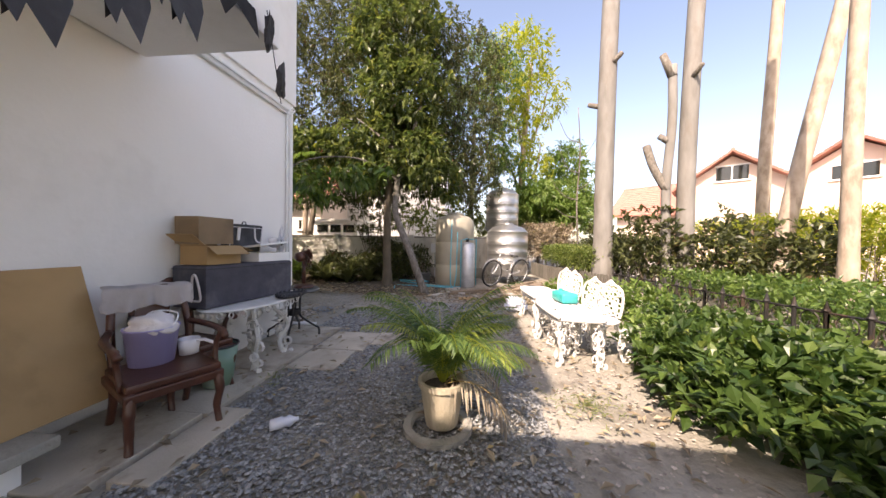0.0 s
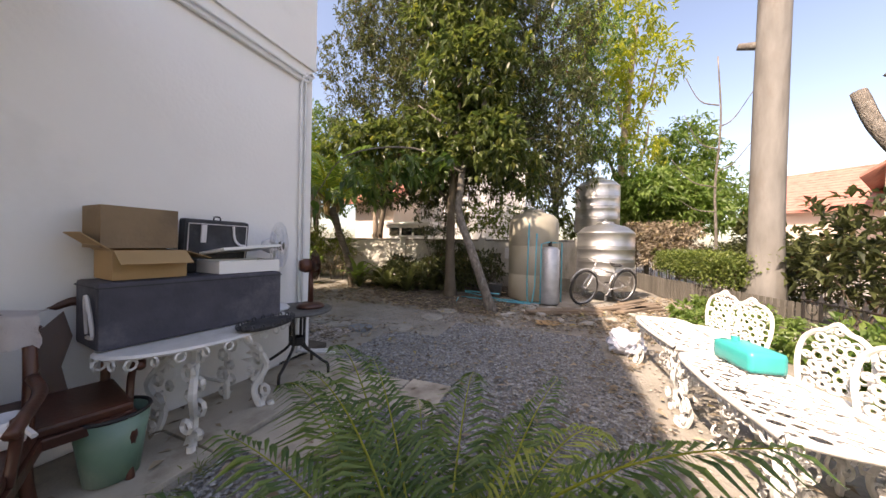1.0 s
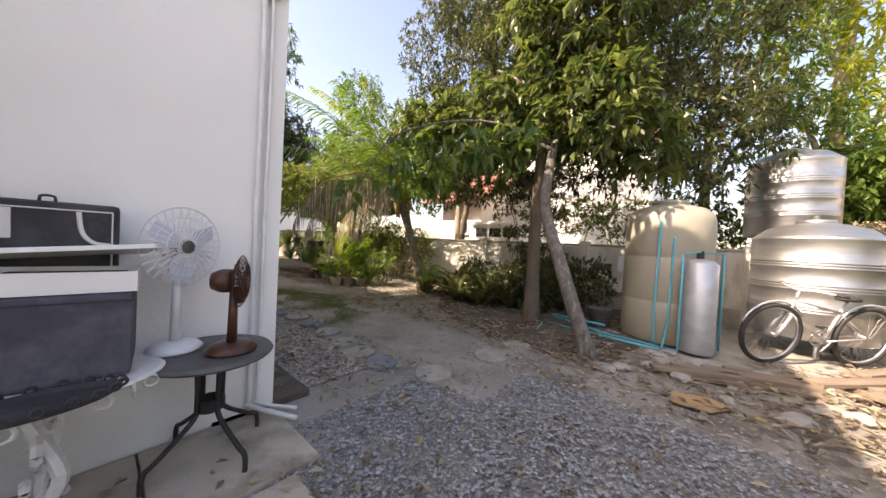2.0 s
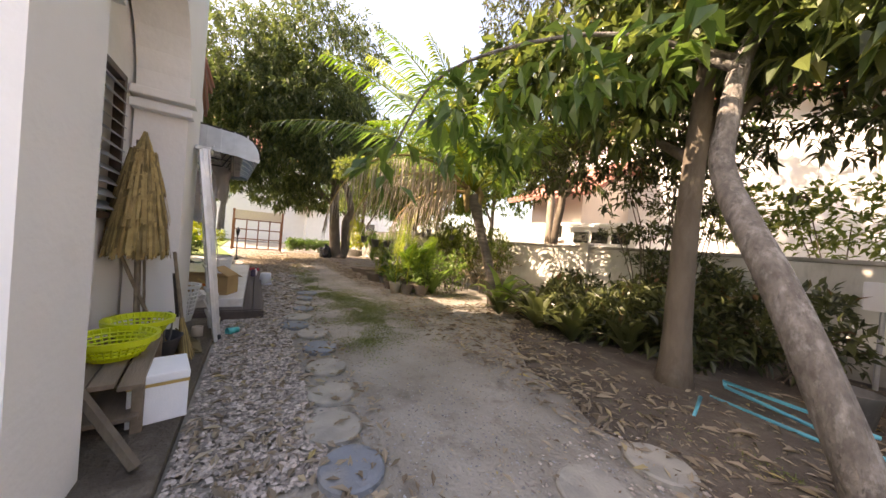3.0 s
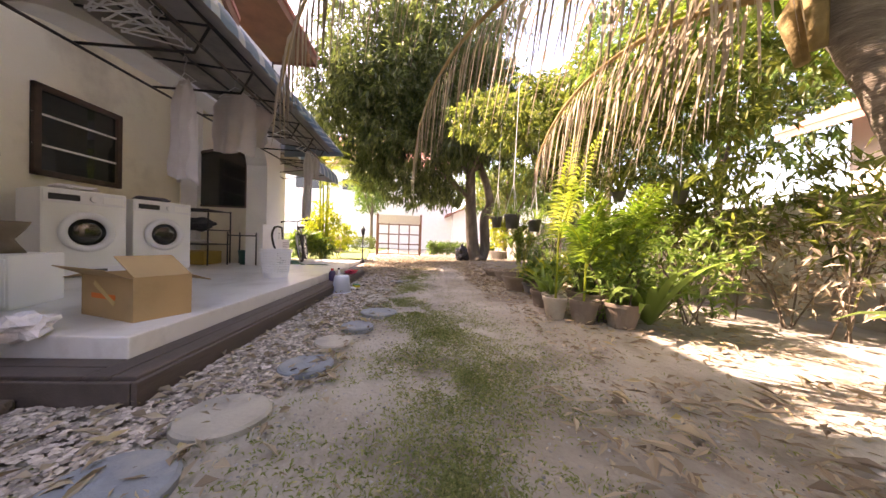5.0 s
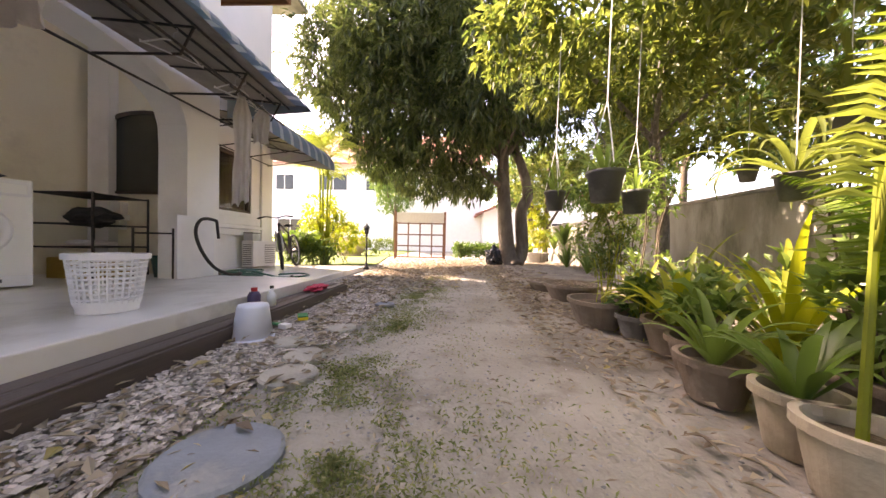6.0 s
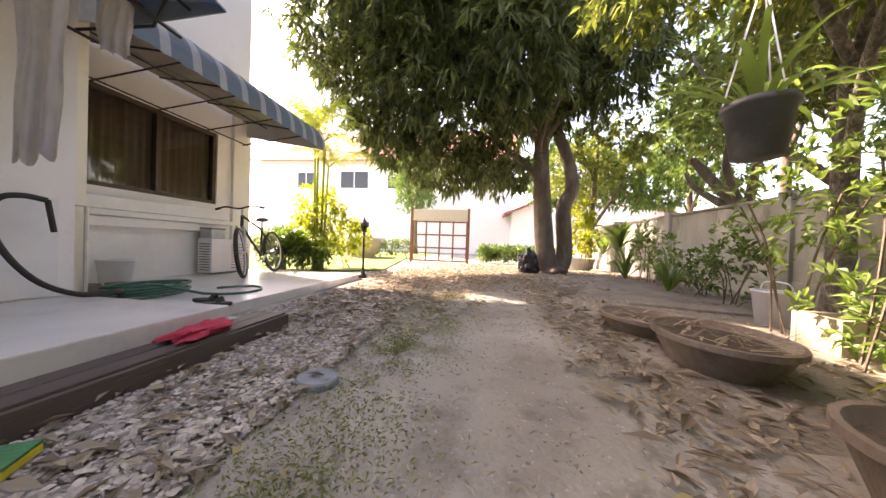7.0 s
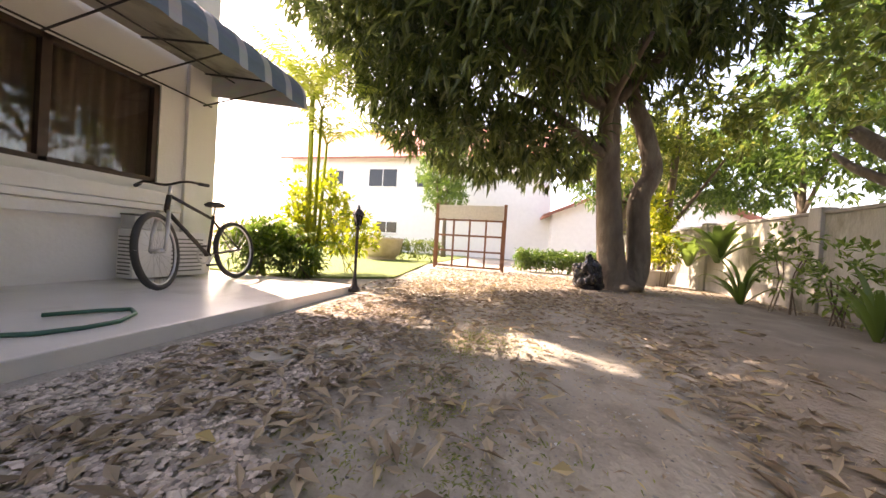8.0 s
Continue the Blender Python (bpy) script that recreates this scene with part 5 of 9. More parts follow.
def storage_case():
    t = thing("storage_case", "long dusty dark fabric case with white straps on the table", "case", (0.03, -1.46, 0.538), -6)
    part("body", box(0, 0.3, 0, 0.84, 0, 0.30, 0.015), M["navy"], t)
    part("piping", box(-0.003, 0.303, -0.003, 0.843, 0.275, 0.281), M["black"], t)
    for y in (-0.006,):
        part("strap", tube(curve_pts([(0.19, y, 0.07), (0.20, y - 0.008, 0.22), (0.235, y - 0.01, 0.225), (0.26, y, 0.07), (0.19, y, 0.055)], 4), 0.008, 5), M["cloth"], t)
    return t


storage_case()


def carton(at, rz, sx, sy, sz, label, open_top=True, flaps=(35, 150, 100, 20), board="carton"):
    t = thing("carton", label, "box", at, rz)
    w = 0.006
    for a in ((0, sx, 0, w), (0, sx, sy - w, sy), (0, w, w, sy - w), (sx - w, sx, w, sy - w)):
        part("side", box(a[0], a[1], a[2], a[3], 0, sz, 0.001), M[board], t)
    part("bottom", box(w, sx - w, w, sy - w, 0.001, w), M[board], t)
    if open_top:
        for (p, ax, ln, wd), deg in zip((((sx / 2, 0, sz), "X", sy * 0.45, sx), ((sx / 2, sy, sz), "X", -sy * 0.45, sx), ((0, sy / 2, sz), "Y", sx * 0.45, sy), ((sx, sy / 2, sz), "Y", -sx * 0.45, sy)), flaps):
            if ax == "X":
                bm = box(-wd / 2 + 0.004, wd / 2 - 0.004, min(0, ln), max(0, ln), 0, 0.004)
                m = Matrix.Translation(p) @ Matrix.Rotation(radians(deg) * (1 if ln > 0 else -1), 4, "X")
            else:
                bm = box(min(0, ln), max(0, ln), -wd / 2 + 0.004, wd / 2 - 0.004, 0, 0.004)
                m = Matrix.Translation(p) @ Matrix.Rotation(-radians(deg) * (1 if ln > 0 else -1), 4, "Y")
            part("flap", shift(bm, m), M[board], t)
    else:
        part("top", box(w, sx - w, w, sy - w, sz - w, sz), M[board], t)
    return t


carton((0.03, -1.40, 0.841), -6, 0.24, 0.28, 0.14, "open brown carton with bent flaps on the dark case", True, (140, 200, 15, 215))
carton((0.03, -1.44, 0.99), -3, 0.2, 0.29, 0.2, "upright weathered brown carton stacked on another box", False, board="cartonold")


def trim_bag():
    t = thing("carry_bag", "black bag with white trim leaning on the wall", "bag", (0.02, -1.06, 0.842), -3)
    lean = pose(0, 0, 0, 0, 6)
    part("body", shift(box(0, 0.07, 0, 0.38, 0, 0.33, 0.018), lean), M["black"], t)
    part("piping", shift(tube([(0.074, 0.02, 0.02), (0.074, 0.02, 0.305), (0.074, 0.36, 0.305), (0.074, 0.36, 0.02)], 0.004, 5), lean), M["cloth"], t)
    part("trim", shift(tube(curve_pts([(0.076, 0.27, 0.3), (0.08, 0.28, 0.22), (0.08, 0.31, 0.18), (0.076, 0.355, 0.17)], 4), 0.008, 5), lean), M["cloth"], t)
    part("strap", shift(box(0.07, 0.08, 0.085, 0.115, 0.19, 0.3, 0.003), lean), M["cloth"], t)
    part("handle", tube(curve_pts([(0.07, 0.17, 0.325), (0.07, 0.175, 0.345), (0.07, 0.205, 0.345), (0.07, 0.21, 0.325)], 4), 0.005, 5), M["black"], t)


trim_bag()


def tray_box():
    t = thing("tray_box", "shallow white box with loose lid on the dark case", "box", (0.1, -0.99, 0.842), -5)
    for a in ((0, 0.25, 0, 0.005), (0, 0.25, 0.365, 0.37), (0, 0.005, 0.005, 0.365), (0.245, 0.25, 0.005, 0.365)):
        part("side", box(*a, 0, 0.075), M["paint"], t)
    part("bottom", box(0.005, 0.245, 0.005, 0.365, 0.001, 0.006), M["paint"], t)
    part("insert", box(0.02, 0.23, 0.03, 0.34, 0.006, 0.06, 0.01), M["black"], t)
    part("lid", shift(box(-0.01, 0.26, -0.01, 0.38, 0, 0.018, 0.003), pose(-0.02, 0.02, 0.1, 4, -8, 5)), M["paint"], t)


tray_box()


def mesh_tray():
    t = thing("plastic_tray", "black scalloped plastic tray lying on the white table", "tray", (0.55, -0.86, 0.536), 8)
    part("base", lathe([(0, 0), (0.9, 0), (1, 0.02), (0.93, 0.02), (0.86, 0.006), (0, 0.006)], 24, sx=0.1, sy=0.18), M["black"], t)
    for k in range(18):
        a = 2 * math.pi * k / 18
        part("scallop", ring((0.1 * math.cos(a), 0.18 * math.sin(a), 0.025), 0.012, 0.005, bmesh.new(), "x", 8, 4), M["black"], t)


mesh_tray()


def bistro_table():
    t = thing("bistro_table", "small round black iron table with bent legs", "table", (0.27, -0.38, 0))
    part("tabletop", lathe([(0, 0.498), (0.245, 0.498), (0.255, 0.51), (0.245, 0.524), (0, 0.524)], 36), M["greyplastic"], t)
    part("collar", lathe([(0.05, 0.24), (0.06, 0.25), (0.06, 0.29), (0.05, 0.30), (0.05, 0.24)], 16, caps=False), M["iron"], t)
    for k in range(4):
        a = k * math.pi / 2 + 0.35
        c, s = math.cos(a), math.sin(a)
        part("leg", tube(curve_pts([(0.06 * c, 0.06 * s, 0.5), (0.055 * c, 0.055 * s, 0.3), (0.07 * c, 0.07 * s, 0.22), (0.2 * c, 0.2 * s, 0.12), (0.245 * c, 0.245 * s, 0.09), (0.25 * c, 0.25 * s, 0.0)], 4), 0.011, 7), M["iron"], t, smooth=True)


bistro_table()


def fan(at, rz, head_z, r, body, label, cage=True, tilt=0):
    t = thing("desk_fan", label, "fan", at, rz)
    part("base", lathe([(0, 0), (0.1, 0), (0.105, 0.012), (0.08, 0.035), (0.03, 0.045), (0, 0.045)], 22), M[body], t, smooth=True)
    part("stem", tube([(0, 0, 0.04), (0, 0, head_z - 0.03)], [0.022, 0.016], 10), M[body], t, smooth=True)
    part("motor", shift(lathe([(0, -0.09), (0.04, -0.085), (0.055, -0.05), (0.055, -0.01), (0.03, 0.0), (0, 0.0)], 16), pose(0, 0, head_z, 0, 90)), M[body], t, smooth=True)
    g = bmesh.new()
    for f, off in ((1.0, 0.03), (0.75, 0.045), (0.5, 0.052), (0.25, 0.056)):
        ring((off, 0, head_z), r * f, 0.0022, g, "x", 24, 4)
        ring((0.06 - off, 0, head_z), r * f, 0.0022, g, "x", 24, 4)
    for k in range(30):
        a = 2 * math.pi * k / 30
        c, s = math.cos(a), math.sin(a)
        tube([(0.057, 0.03 * c, head_z + 0.03 * s), (0.05, r * 0.6 * c, head_z + r * 0.6 * s), (0.03, r * c, head_z + r * s), (0.012, r * 0.6 * c, head_z + r * 0.6 * s), (0.004, 0.04 * c, head_z + 0.04 * s)], 0.0024, 3, g, caps=False)
    part("cage", g, M[body], t)
    part("hub", shift(lathe([(0, 0), (0.035, 0), (0.035, 0.03), (0, 0.04)], 14), pose(0.022, 0, head_z, 0, 90)), M["greyplastic"], t)
    for k in range(3):
        a = k * 2.094
        bm = plate([(0.02, -0.02), (r * 0.45, -0.055), (r * 0.85, -0.04), (r * 0.88, 0.03), (r * 0.4, 0.045), (0.02, 0.02)], 0.003, "z")
        part("blade", shift(bm, Matrix.Translation((0.032, 0, head_z)) @ Matrix.Rotation(a, 4, "X") @ Matrix.Rotation(radians(90), 4, "Y") @ Matrix.Rotation(0.3, 4, "X")), M["clearplastic"] if body == "whiteplastic" else M[body], t)
    return t


fan((0.17, -0.5, 0.526), 30, 0.48, 0.18, "whiteplastic", "white desk fan with wire cage on the bistro table")
fan((0.34, -0.32, 0.526), 60, 0.33, 0.12, "chairwood", "old brown desk fan on the bistro table")


def armchair(at, rz, label, material="chairwood"):
    t = thing("armchair", label, "chair", at, rz)
    part("seat", box(-0.19, 0.2, -0.19, 0.19, 0.30, 0.34, 0.012), M[material], t)
    part("seat_frame", box(-0.2, 0.21, -0.2, 0.2, 0.255, 0.30, 0.008), M[material], t)
    for s in (-1, 1):
        part("leg", tube(curve_pts([(0.18, s * 0.17, 0.3), (0.205, s * 0.18, 0.2), (0.18, s * 0.175, 0.1), (0.2, s * 0.18, 0)], 5), [0.024] * 6 + [0.02] * 5 + [0.017] * 5, 8), M[material], t, smooth=True)
        part("leg", tube(curve_pts([(-0.17, s * 0.16, 0.3), (-0.18, s * 0.16, 0.15), (-0.24, s * 0.165, 0)], 5), 0.019, 8), M[material], t, smooth=True)
        part("arm", tube(curve_pts([(-0.2, s * 0.17, 0.52), (-0.05, s * 0.215, 0.51), (0.13, s * 0.22, 0.5), (0.19, s * 0.21, 0.475)], 5), 0.018, 8), M[material], t, smooth=True)
        part("arm_post", tube(curve_pts([(0.14, s * 0.21, 0.5), (0.1, s * 0.2, 0.42), (0.12, s * 0.19, 0.3)], 4), 0.014, 7), M[material], t, smooth=True)
        part("back_post", tube(curve_pts([(-0.18, s * 0.16, 0.3), (-0.2, s * 0.165, 0.5), (-0.26, s * 0.15, 0.7)], 4), 0.018, 8), M[material], t, smooth=True)
    part("crest_rail", tube(curve_pts([(-0.25, -0.17, 0.68), (-0.27, -0.08, 0.73), (-0.275, 0, 0.71), (-0.27, 0.08, 0.73), (-0.25, 0.17, 0.68)], 5), 0.022, 8), M[material], t, smooth=True)
    part("splat", shift(plate([(-0.05, 0.32), (0.05, 0.32), (0.03, 0.45), (0.065, 0.58), (0.04, 0.7), (-0.04, 0.7), (-0.065, 0.58), (-0.03, 0.45)], 0.012, "x"), pose(-0.13, 0, 0, 0, -11)), M[material], t)
    return t


armchair((0.5, -1.92, 0), -26, "dark varnished wooden armchair with curved legs")
armchair((0.25, -1.58, 0), -12, "dark wooden armchair half covered by a white cloth")


def crumple(size, seed, sub=3, flat=1.0, amp=0.35):
    bm = bmesh.new()
    bmesh.ops.create_icosphere(bm, subdivisions=sub, radius=1)
    for v in bm.verts:
        n = v.co.normalized()
        k = 1 + amp * noise.noise(n * 1.7 + Vector((seed, 0, 0))) + amp * 0.5 * noise.noise(n * 4.5 + Vector((0, seed, 0)))
        v.co = Vector((n.x * size[0] * k, n.y * size[1] * k, n.z * size[2] * k * flat))
    return bm


def drape(w, d, h, seed, folds=5, n=18):
    """A cloth over an edge: flat on top, hanging in folds."""
    bm = bmesh.new()
    g = []
    for i in range(n + 1):
        row = []
        for j in range(n + 1):
            u, v = i / n, j / n
            y = (u - 0.5) * w
            s = v * (d + h)
            x, z = (s, 0) if s < d else (d + 0.02 * math.sin(u * folds * 6.28) * (s - d) / h, -(s - d) * (0.75 + 0.3 * noise.noise((u * 3, seed, 0))))
            row.append(bm.verts.new((x, y + 0.02 * noise.noise((u * 4, v * 4, seed)), z + 0.015 * noise.noise((u * 5, v * 5, seed)))))
        g.append(row)
    for i in range(n):
        for j in range(n):
            bm.faces.new((g[i][j], g[i + 1][j], g[i + 1][j + 1], g[i][j + 1]))
    bmesh.ops.solidify(bm, geom=bm.faces[:], thickness=0.004)
    return bm


solo("white_cloth", finish(shift(drape(0.38, 0.13, 0.17, 3.0), pose(0.2, -1.78, 0.752, 0, 0, -26)), "white_cloth", M["cloth"], True), "crumpled white cloth thrown over the chair back", "cloth")
b = thing("bucket", "lilac plastic bucket with white rim on the chair", "bucket", (0.4, -1.9, 0.342))
part("body", lathe([(0, 0), (0.095, 0), (0.115, 0.19), (0.12, 0.192), (0.12, 0.2), (0.11, 0.198), (0.092, 0.01), (0, 0.008)], 22), mat("lilac_plastic", (0.36, 0.34, 0.62), (0.32, 0.3, 0.56), 0.4, 5, 0.0), b, smooth=True)
part("handle", tube(curve_pts([(0.12, 0, 0.185), (0.08, 0.07, 0.26), (-0.08, 0.07, 0.26), (-0.12, 0, 0.185)], 5), 0.004, 5), M["whiteplastic"], b)
solo("white_cloth", finish(shift(crumple((0.11, 0.11, 0.06), 13.0, 3, 1, 0.5), pose(0.4, -1.9, 0.545)), "white_cloth", M["cloth"], True), "bundle of white cloth stuffed in the lilac bucket", "cloth")
b = thing("waste_bin", "cloudy green plastic bin with dark rim on the paving", "bin", (0.40, -1.47, 0.02))
part("body", lathe([(0, 0), (0.085, 0), (0.12, 0.27), (0.112, 0.27), (0.08, 0.01), (0, 0.01)], 24), mat("cloudy_green_plastic", (0.10, 0.22, 0.15), (0.2, 0.3, 0.24), 0.35, 3, 0.0, spots=(0.3, 0.36, 0.3), spot_scale=2), b, smooth=True)
part("rim", ring((0, 0, 0.275), 0.118, 0.008, bmesh.new(), "z", 26, 6), M["rubber"], b, smooth=True)
t = thing("dipper", "white plastic dipper hooked on the chair arm", "dipper", (0.48, -1.76, 0.345))
part("cup", lathe([(0, 0), (0.045, 0), (0.055, 0.09), (0.05, 0.09), (0.04, 0.008), (0, 0.008)], 18), M["whiteplastic"], t, smooth=True)
part("handle", tube([(0.05, 0, 0.08), (0.09, 0.01, 0.085), (0.16, 0.02, 0.06)], 0.009, 6), M["whiteplastic"], t)
t = thing("bottle", "small crushed clear plastic bottle on the gravel", "bottle", (1.14, -1.86, 0.035), 35)
part("body", shift(lathe([(0, -0.06), (0.028, -0.055), (0.03, 0.0), (0.024, 0.02), (0.03, 0.04), (0.012, 0.07), (0.012, 0.085), (0, 0.085)], 14), pose(0, 0, 0, 0, 90)), M["clearplastic"], t, smooth=True)
# leaning cardboard and masonry seat
solo("cardboard_sheet", finish(shift(box(-0.006, 0.006, -0.75, 0.75, 0, 0.72, 0.002), pose(0.26, -2.72, 0.18, 0, -17)), "cardboard_sheet", M["carton"]), "large flat brown cardboard sheet leaning on the wall", "cardboard")
s = thing("masonry_seat", "low masonry seat with white end block against the wall", "bench", kind="")
part("slab", box(0.0, 0.42, -3.5, -2.28, 0.13, 0.18, 0.008), M["concrete"], s)
part("block", box(0.03, 0.36, -2.52, -2.36, 0.0, 0.129, 0.006), M["paint"], s)
part("block", box(0.03, 0.36, -3.42, -3.26, 0.0, 0.129, 0.006), M["paint"], s)
# awning remnant over the camera's start
a = thing("torn_awning", "torn black shade cloth hanging from a white canopy", "awning")
part("canopy", box(0.02, 0.95, -3.6, -1.62, 2.2, 2.42, 0.01), M["plaster"], a)
for k in range(13):
    y = -3.1 + 0.07 * k
    zl = 1.49 + 0.70 * (y + 2.75) + 0.07 * ((k * 5) % 3)
    bm = bmesh.new()
    bm.faces.new([bm.verts.new(v) for v in ((0.97, y - 0.06, 2.2), (0.97, y + 0.06, 2.2), (1.0, y + 0.07, zl + 0.16), (1.02, y + 0.02, zl), (1.01, y - 0.03, zl + 0.09), (1.0, y - 0.065, zl + 0.03))])
    bmesh.ops.solidify(bm, geom=bm.faces[:], thickness=0.003)
    part("tatter", bm, M["black"], a)
bm = bmesh.new()
n = 26
top = [bm.verts.new((0.97, -3.6 + 1.75 * i / n, 2.27)) for i in range(n + 1)]
low = [bm.verts.new((0.985 + 0.01 * math.sin(i), -3.6 + 1.75 * i / n, 2.27 - (0.05 + 0.13 * (i % 3) / 2 + 0.04 * noise.noise((i * 0.9, 0, 0))))) for i in range(n + 1)]
for i in range(n):
    bm.faces.new((top[i], top[i + 1], low[i + 1], low[i]))
bmesh.ops.solidify(bm, geom=bm.faces[:], thickness=0.004)
part("cloth", bm, M["black"], a)
for k, (x, y, z) in enumerate(((1.0, -1.78, 2.2), (0.99, -1.66, 1.98))):
    part("rag", shift(crumple((0.018, 0.03, 0.09), 5 + k, 2, 1, 0.8), pose(x, y, z, 12, 10)), M["black"], a)
part("cord", tube([(1.0, -1.8, 2.3), (0.99, -1.66, 1.85)], 0.003, 4), M["black"], a)

# paving beside the wall
pv = thing("paving", "worn beige paving slabs along the foot of the wall", "paving", kind="structure")
for k in range(6):
    part("slab", box(0.03, 0.62 + 0.02 * (k % 2), -3.6 + 0.6 * k, -3.01 + 0.6 * k, -0.03, 0.012 + 0.004 * (k % 3), 0.006), M["slab"], pv)
for x0, x1, y0, y1 in ((0.66, 1.14, -0.68, -0.14), (1.15, 1.46, -0.5, -0.1), (0.67, 1.08, -1.14, -0.7), (0.66, 0.86, -2.3, -1.72)):
    part("slab", box(x0, x1, y0, y1, -0.03, 0.014, 0.007), M["slab"], pv)
# ---- garden furniture on the sunny side ----


def cast_chair(at, rz):
    t = thing("garden_chair", "white cast metal garden chair with lacy fan back", "chair", at, rz, group="white garden chairs")
    part("seat", lathe([(0, 0.36), (0.19, 0.36), (0.2, 0.367), (0.19, 0.374), (0, 0.374)], 22), M["castwhite"], t)
    bk = bmesh.new()
    out = [(-0.2, 0.38), (-0.23, 0.52), (-0.21, 0.64), (-0.14, 0.70), (-0.07, 0.72), (0, 0.76), (0.07, 0.72), (0.14, 0.70), (0.21, 0.64), (0.23, 0.52), (0.2, 0.38)]
    out = [(u * 0.58, 0.38 + (z - 0.38) * 0.84) for u, z in out]
    tube(curve_pts([(-0.17 - 0.12 * (z - 0.36), u, z) for u, z in out], 4), 0.012, 6, bk)
    back = part("backrest", bk, M["castwhite"], t)
    for i in range(7):
        for j in range(8):
            u, z = -0.16 + 0.043 * j + (0.0215 if i % 2 else 0) + rng.uniform(-0.006, 0.006), 0.405 + 0.043 * i + rng.uniform(-0.006, 0.006)
            lim = 0.11 if z < 0.58 else 0.11 - (z - 0.58) * 0.75
            if abs(u) < lim:
                part("lace_ring", ring((-0.17 - 0.12 * (z - 0.36), u, z), rng.uniform(0.012, 0.023), rng.uniform(0.006, 0.010), bmesh.new(), "x", 8, 4), M["castwhite"], back)
    for s in (-1, 1):
        part("leg", scroll_leg((0.16, s * 0.16, 0), (0.12, s * 0.13, 0.36), 0.012, 0.04), M["castwhite"], t)
        part("leg", scroll_leg((-0.18, s * 0.16, 0), (-0.13, s * 0.13, 0.36), 0.012, 0.04), M["castwhite"], t)
    return t


first = cast_chair((3.29, 0.98, 0), -154)
for x, y, a in ((3.27, 0.53, -150), (3.2, -0.26, -156), (3.25, -0.56, -148)):
    copy_thing(first, pose(x, y, 0, 0, 0, a))


def cast_bench_table(at, rz, w, d):
    t = thing("lace_table", "white cast metal lace table standing in full sun", "table", at, rz, group="white lace tables")
    g = bmesh.new()
    nx, ny = int(w / 0.07), int(d / 0.07)
    for i in range(nx):
        for j in range(ny):
            ring((-w / 2 + (i + 0.5) * w / nx + rng.uniform(-0.006, 0.006), -d / 2 + (j + 0.5) * d / ny + rng.uniform(-0.006, 0.006), 0.40), rng.uniform(0.024, 0.036), rng.uniform(0.0055, 0.0085), g, "z", 9, 4)
            if (i + j) % 2:
                ring((-w / 2 + (i + 1) * w / nx, -d / 2 + (j + 1) * d / ny, 0.40), 0.013, 0.005, g, "z", 7, 4)
    part("lattice", g, M["castwhite"], t)
    part("rim", tube(curve_pts([(-w / 2, -d / 2, 0.4), (0, -d / 2 - 0.03, 0.4), (w / 2, -d / 2, 0.4), (w / 2 + 0.03, 0, 0.4), (w / 2, d / 2, 0.4), (0, d / 2 + 0.03, 0.4), (-w / 2, d / 2, 0.4), (-w / 2 - 0.03, 0, 0.4), (-w / 2, -d / 2, 0.4)], 4), 0.016, 6, caps=False), M["castwhite"], t, smooth=True)
    for k in range(int(d / 0.06)):
        part("lace_ring", ring((-w / 2, -d / 2 + 0.03 + 0.06 * k, 0.36), 0.026, 0.007, bmesh.new(), "x", 8, 4), M["castwhite"], t)
    for sx in (-1, 1):
        for sy in (-1, 1):
            part("leg", scroll_leg((sx * w * 0.46, sy * d * 0.44, 0), (sx * w * 0.38, sy * d * 0.4, 0.38), 0.014, 0.05), M["castwhite"], t)
    return t


cast_bench_table((3.06, -0.36, 0), 2, 0.36, 0.84)
cast_bench_table((3.04, 0.66, 0), 2, 0.34, 0.9)
j = thing("jerrycan", "teal plastic jerrycan lying on the lace table", "can", (3.14, -0.02, 0.412), 10)
part("body", box(-0.085, 0.085, -0.14, 0.14, 0, 0.11, 0.025), M["teal"], j, smooth=True)
part("cap", lathe([(0.02, 0), (0.02, 0.025), (0, 0.025)], 12, at=(0, 0.09, 0.108)), M["teal"], j)
solo("plastic_bag", finish(shift(crumple((0.16, 0.2, 0.12), 9.0, 4, 1, 0.5), pose(2.82, 1.35, 0.1)), "plastic_bag", M["clearplastic"]), "crumpled pale blue plastic bags on the ground", "bag")


def pot(at, r, h, material, label, name="flower_pot", group="", sx=1.0, rz=0, feet=False, rim=0.02):
    t = thing(name, label, "pot", at, rz, group=group)
    part("body", lathe([(0, 0), (r * 0.68, 0), (r * 0.72, 0.012), (r * 0.9, h * 0.6), (r * 0.97, h - 0.03), (r + rim * 0.5, h - 0.028), (r + rim * 0.5, h), (r - rim * 0.5, h), (r * 0.85, h * 0.7), (0, h * 0.7)], 28, sx=sx), M[material], t, smooth=False)
    part("soil", lathe([(0, h - 0.035), (r * 0.93, h - 0.045)], 22, sx=sx), M["soil"], t)
    return t


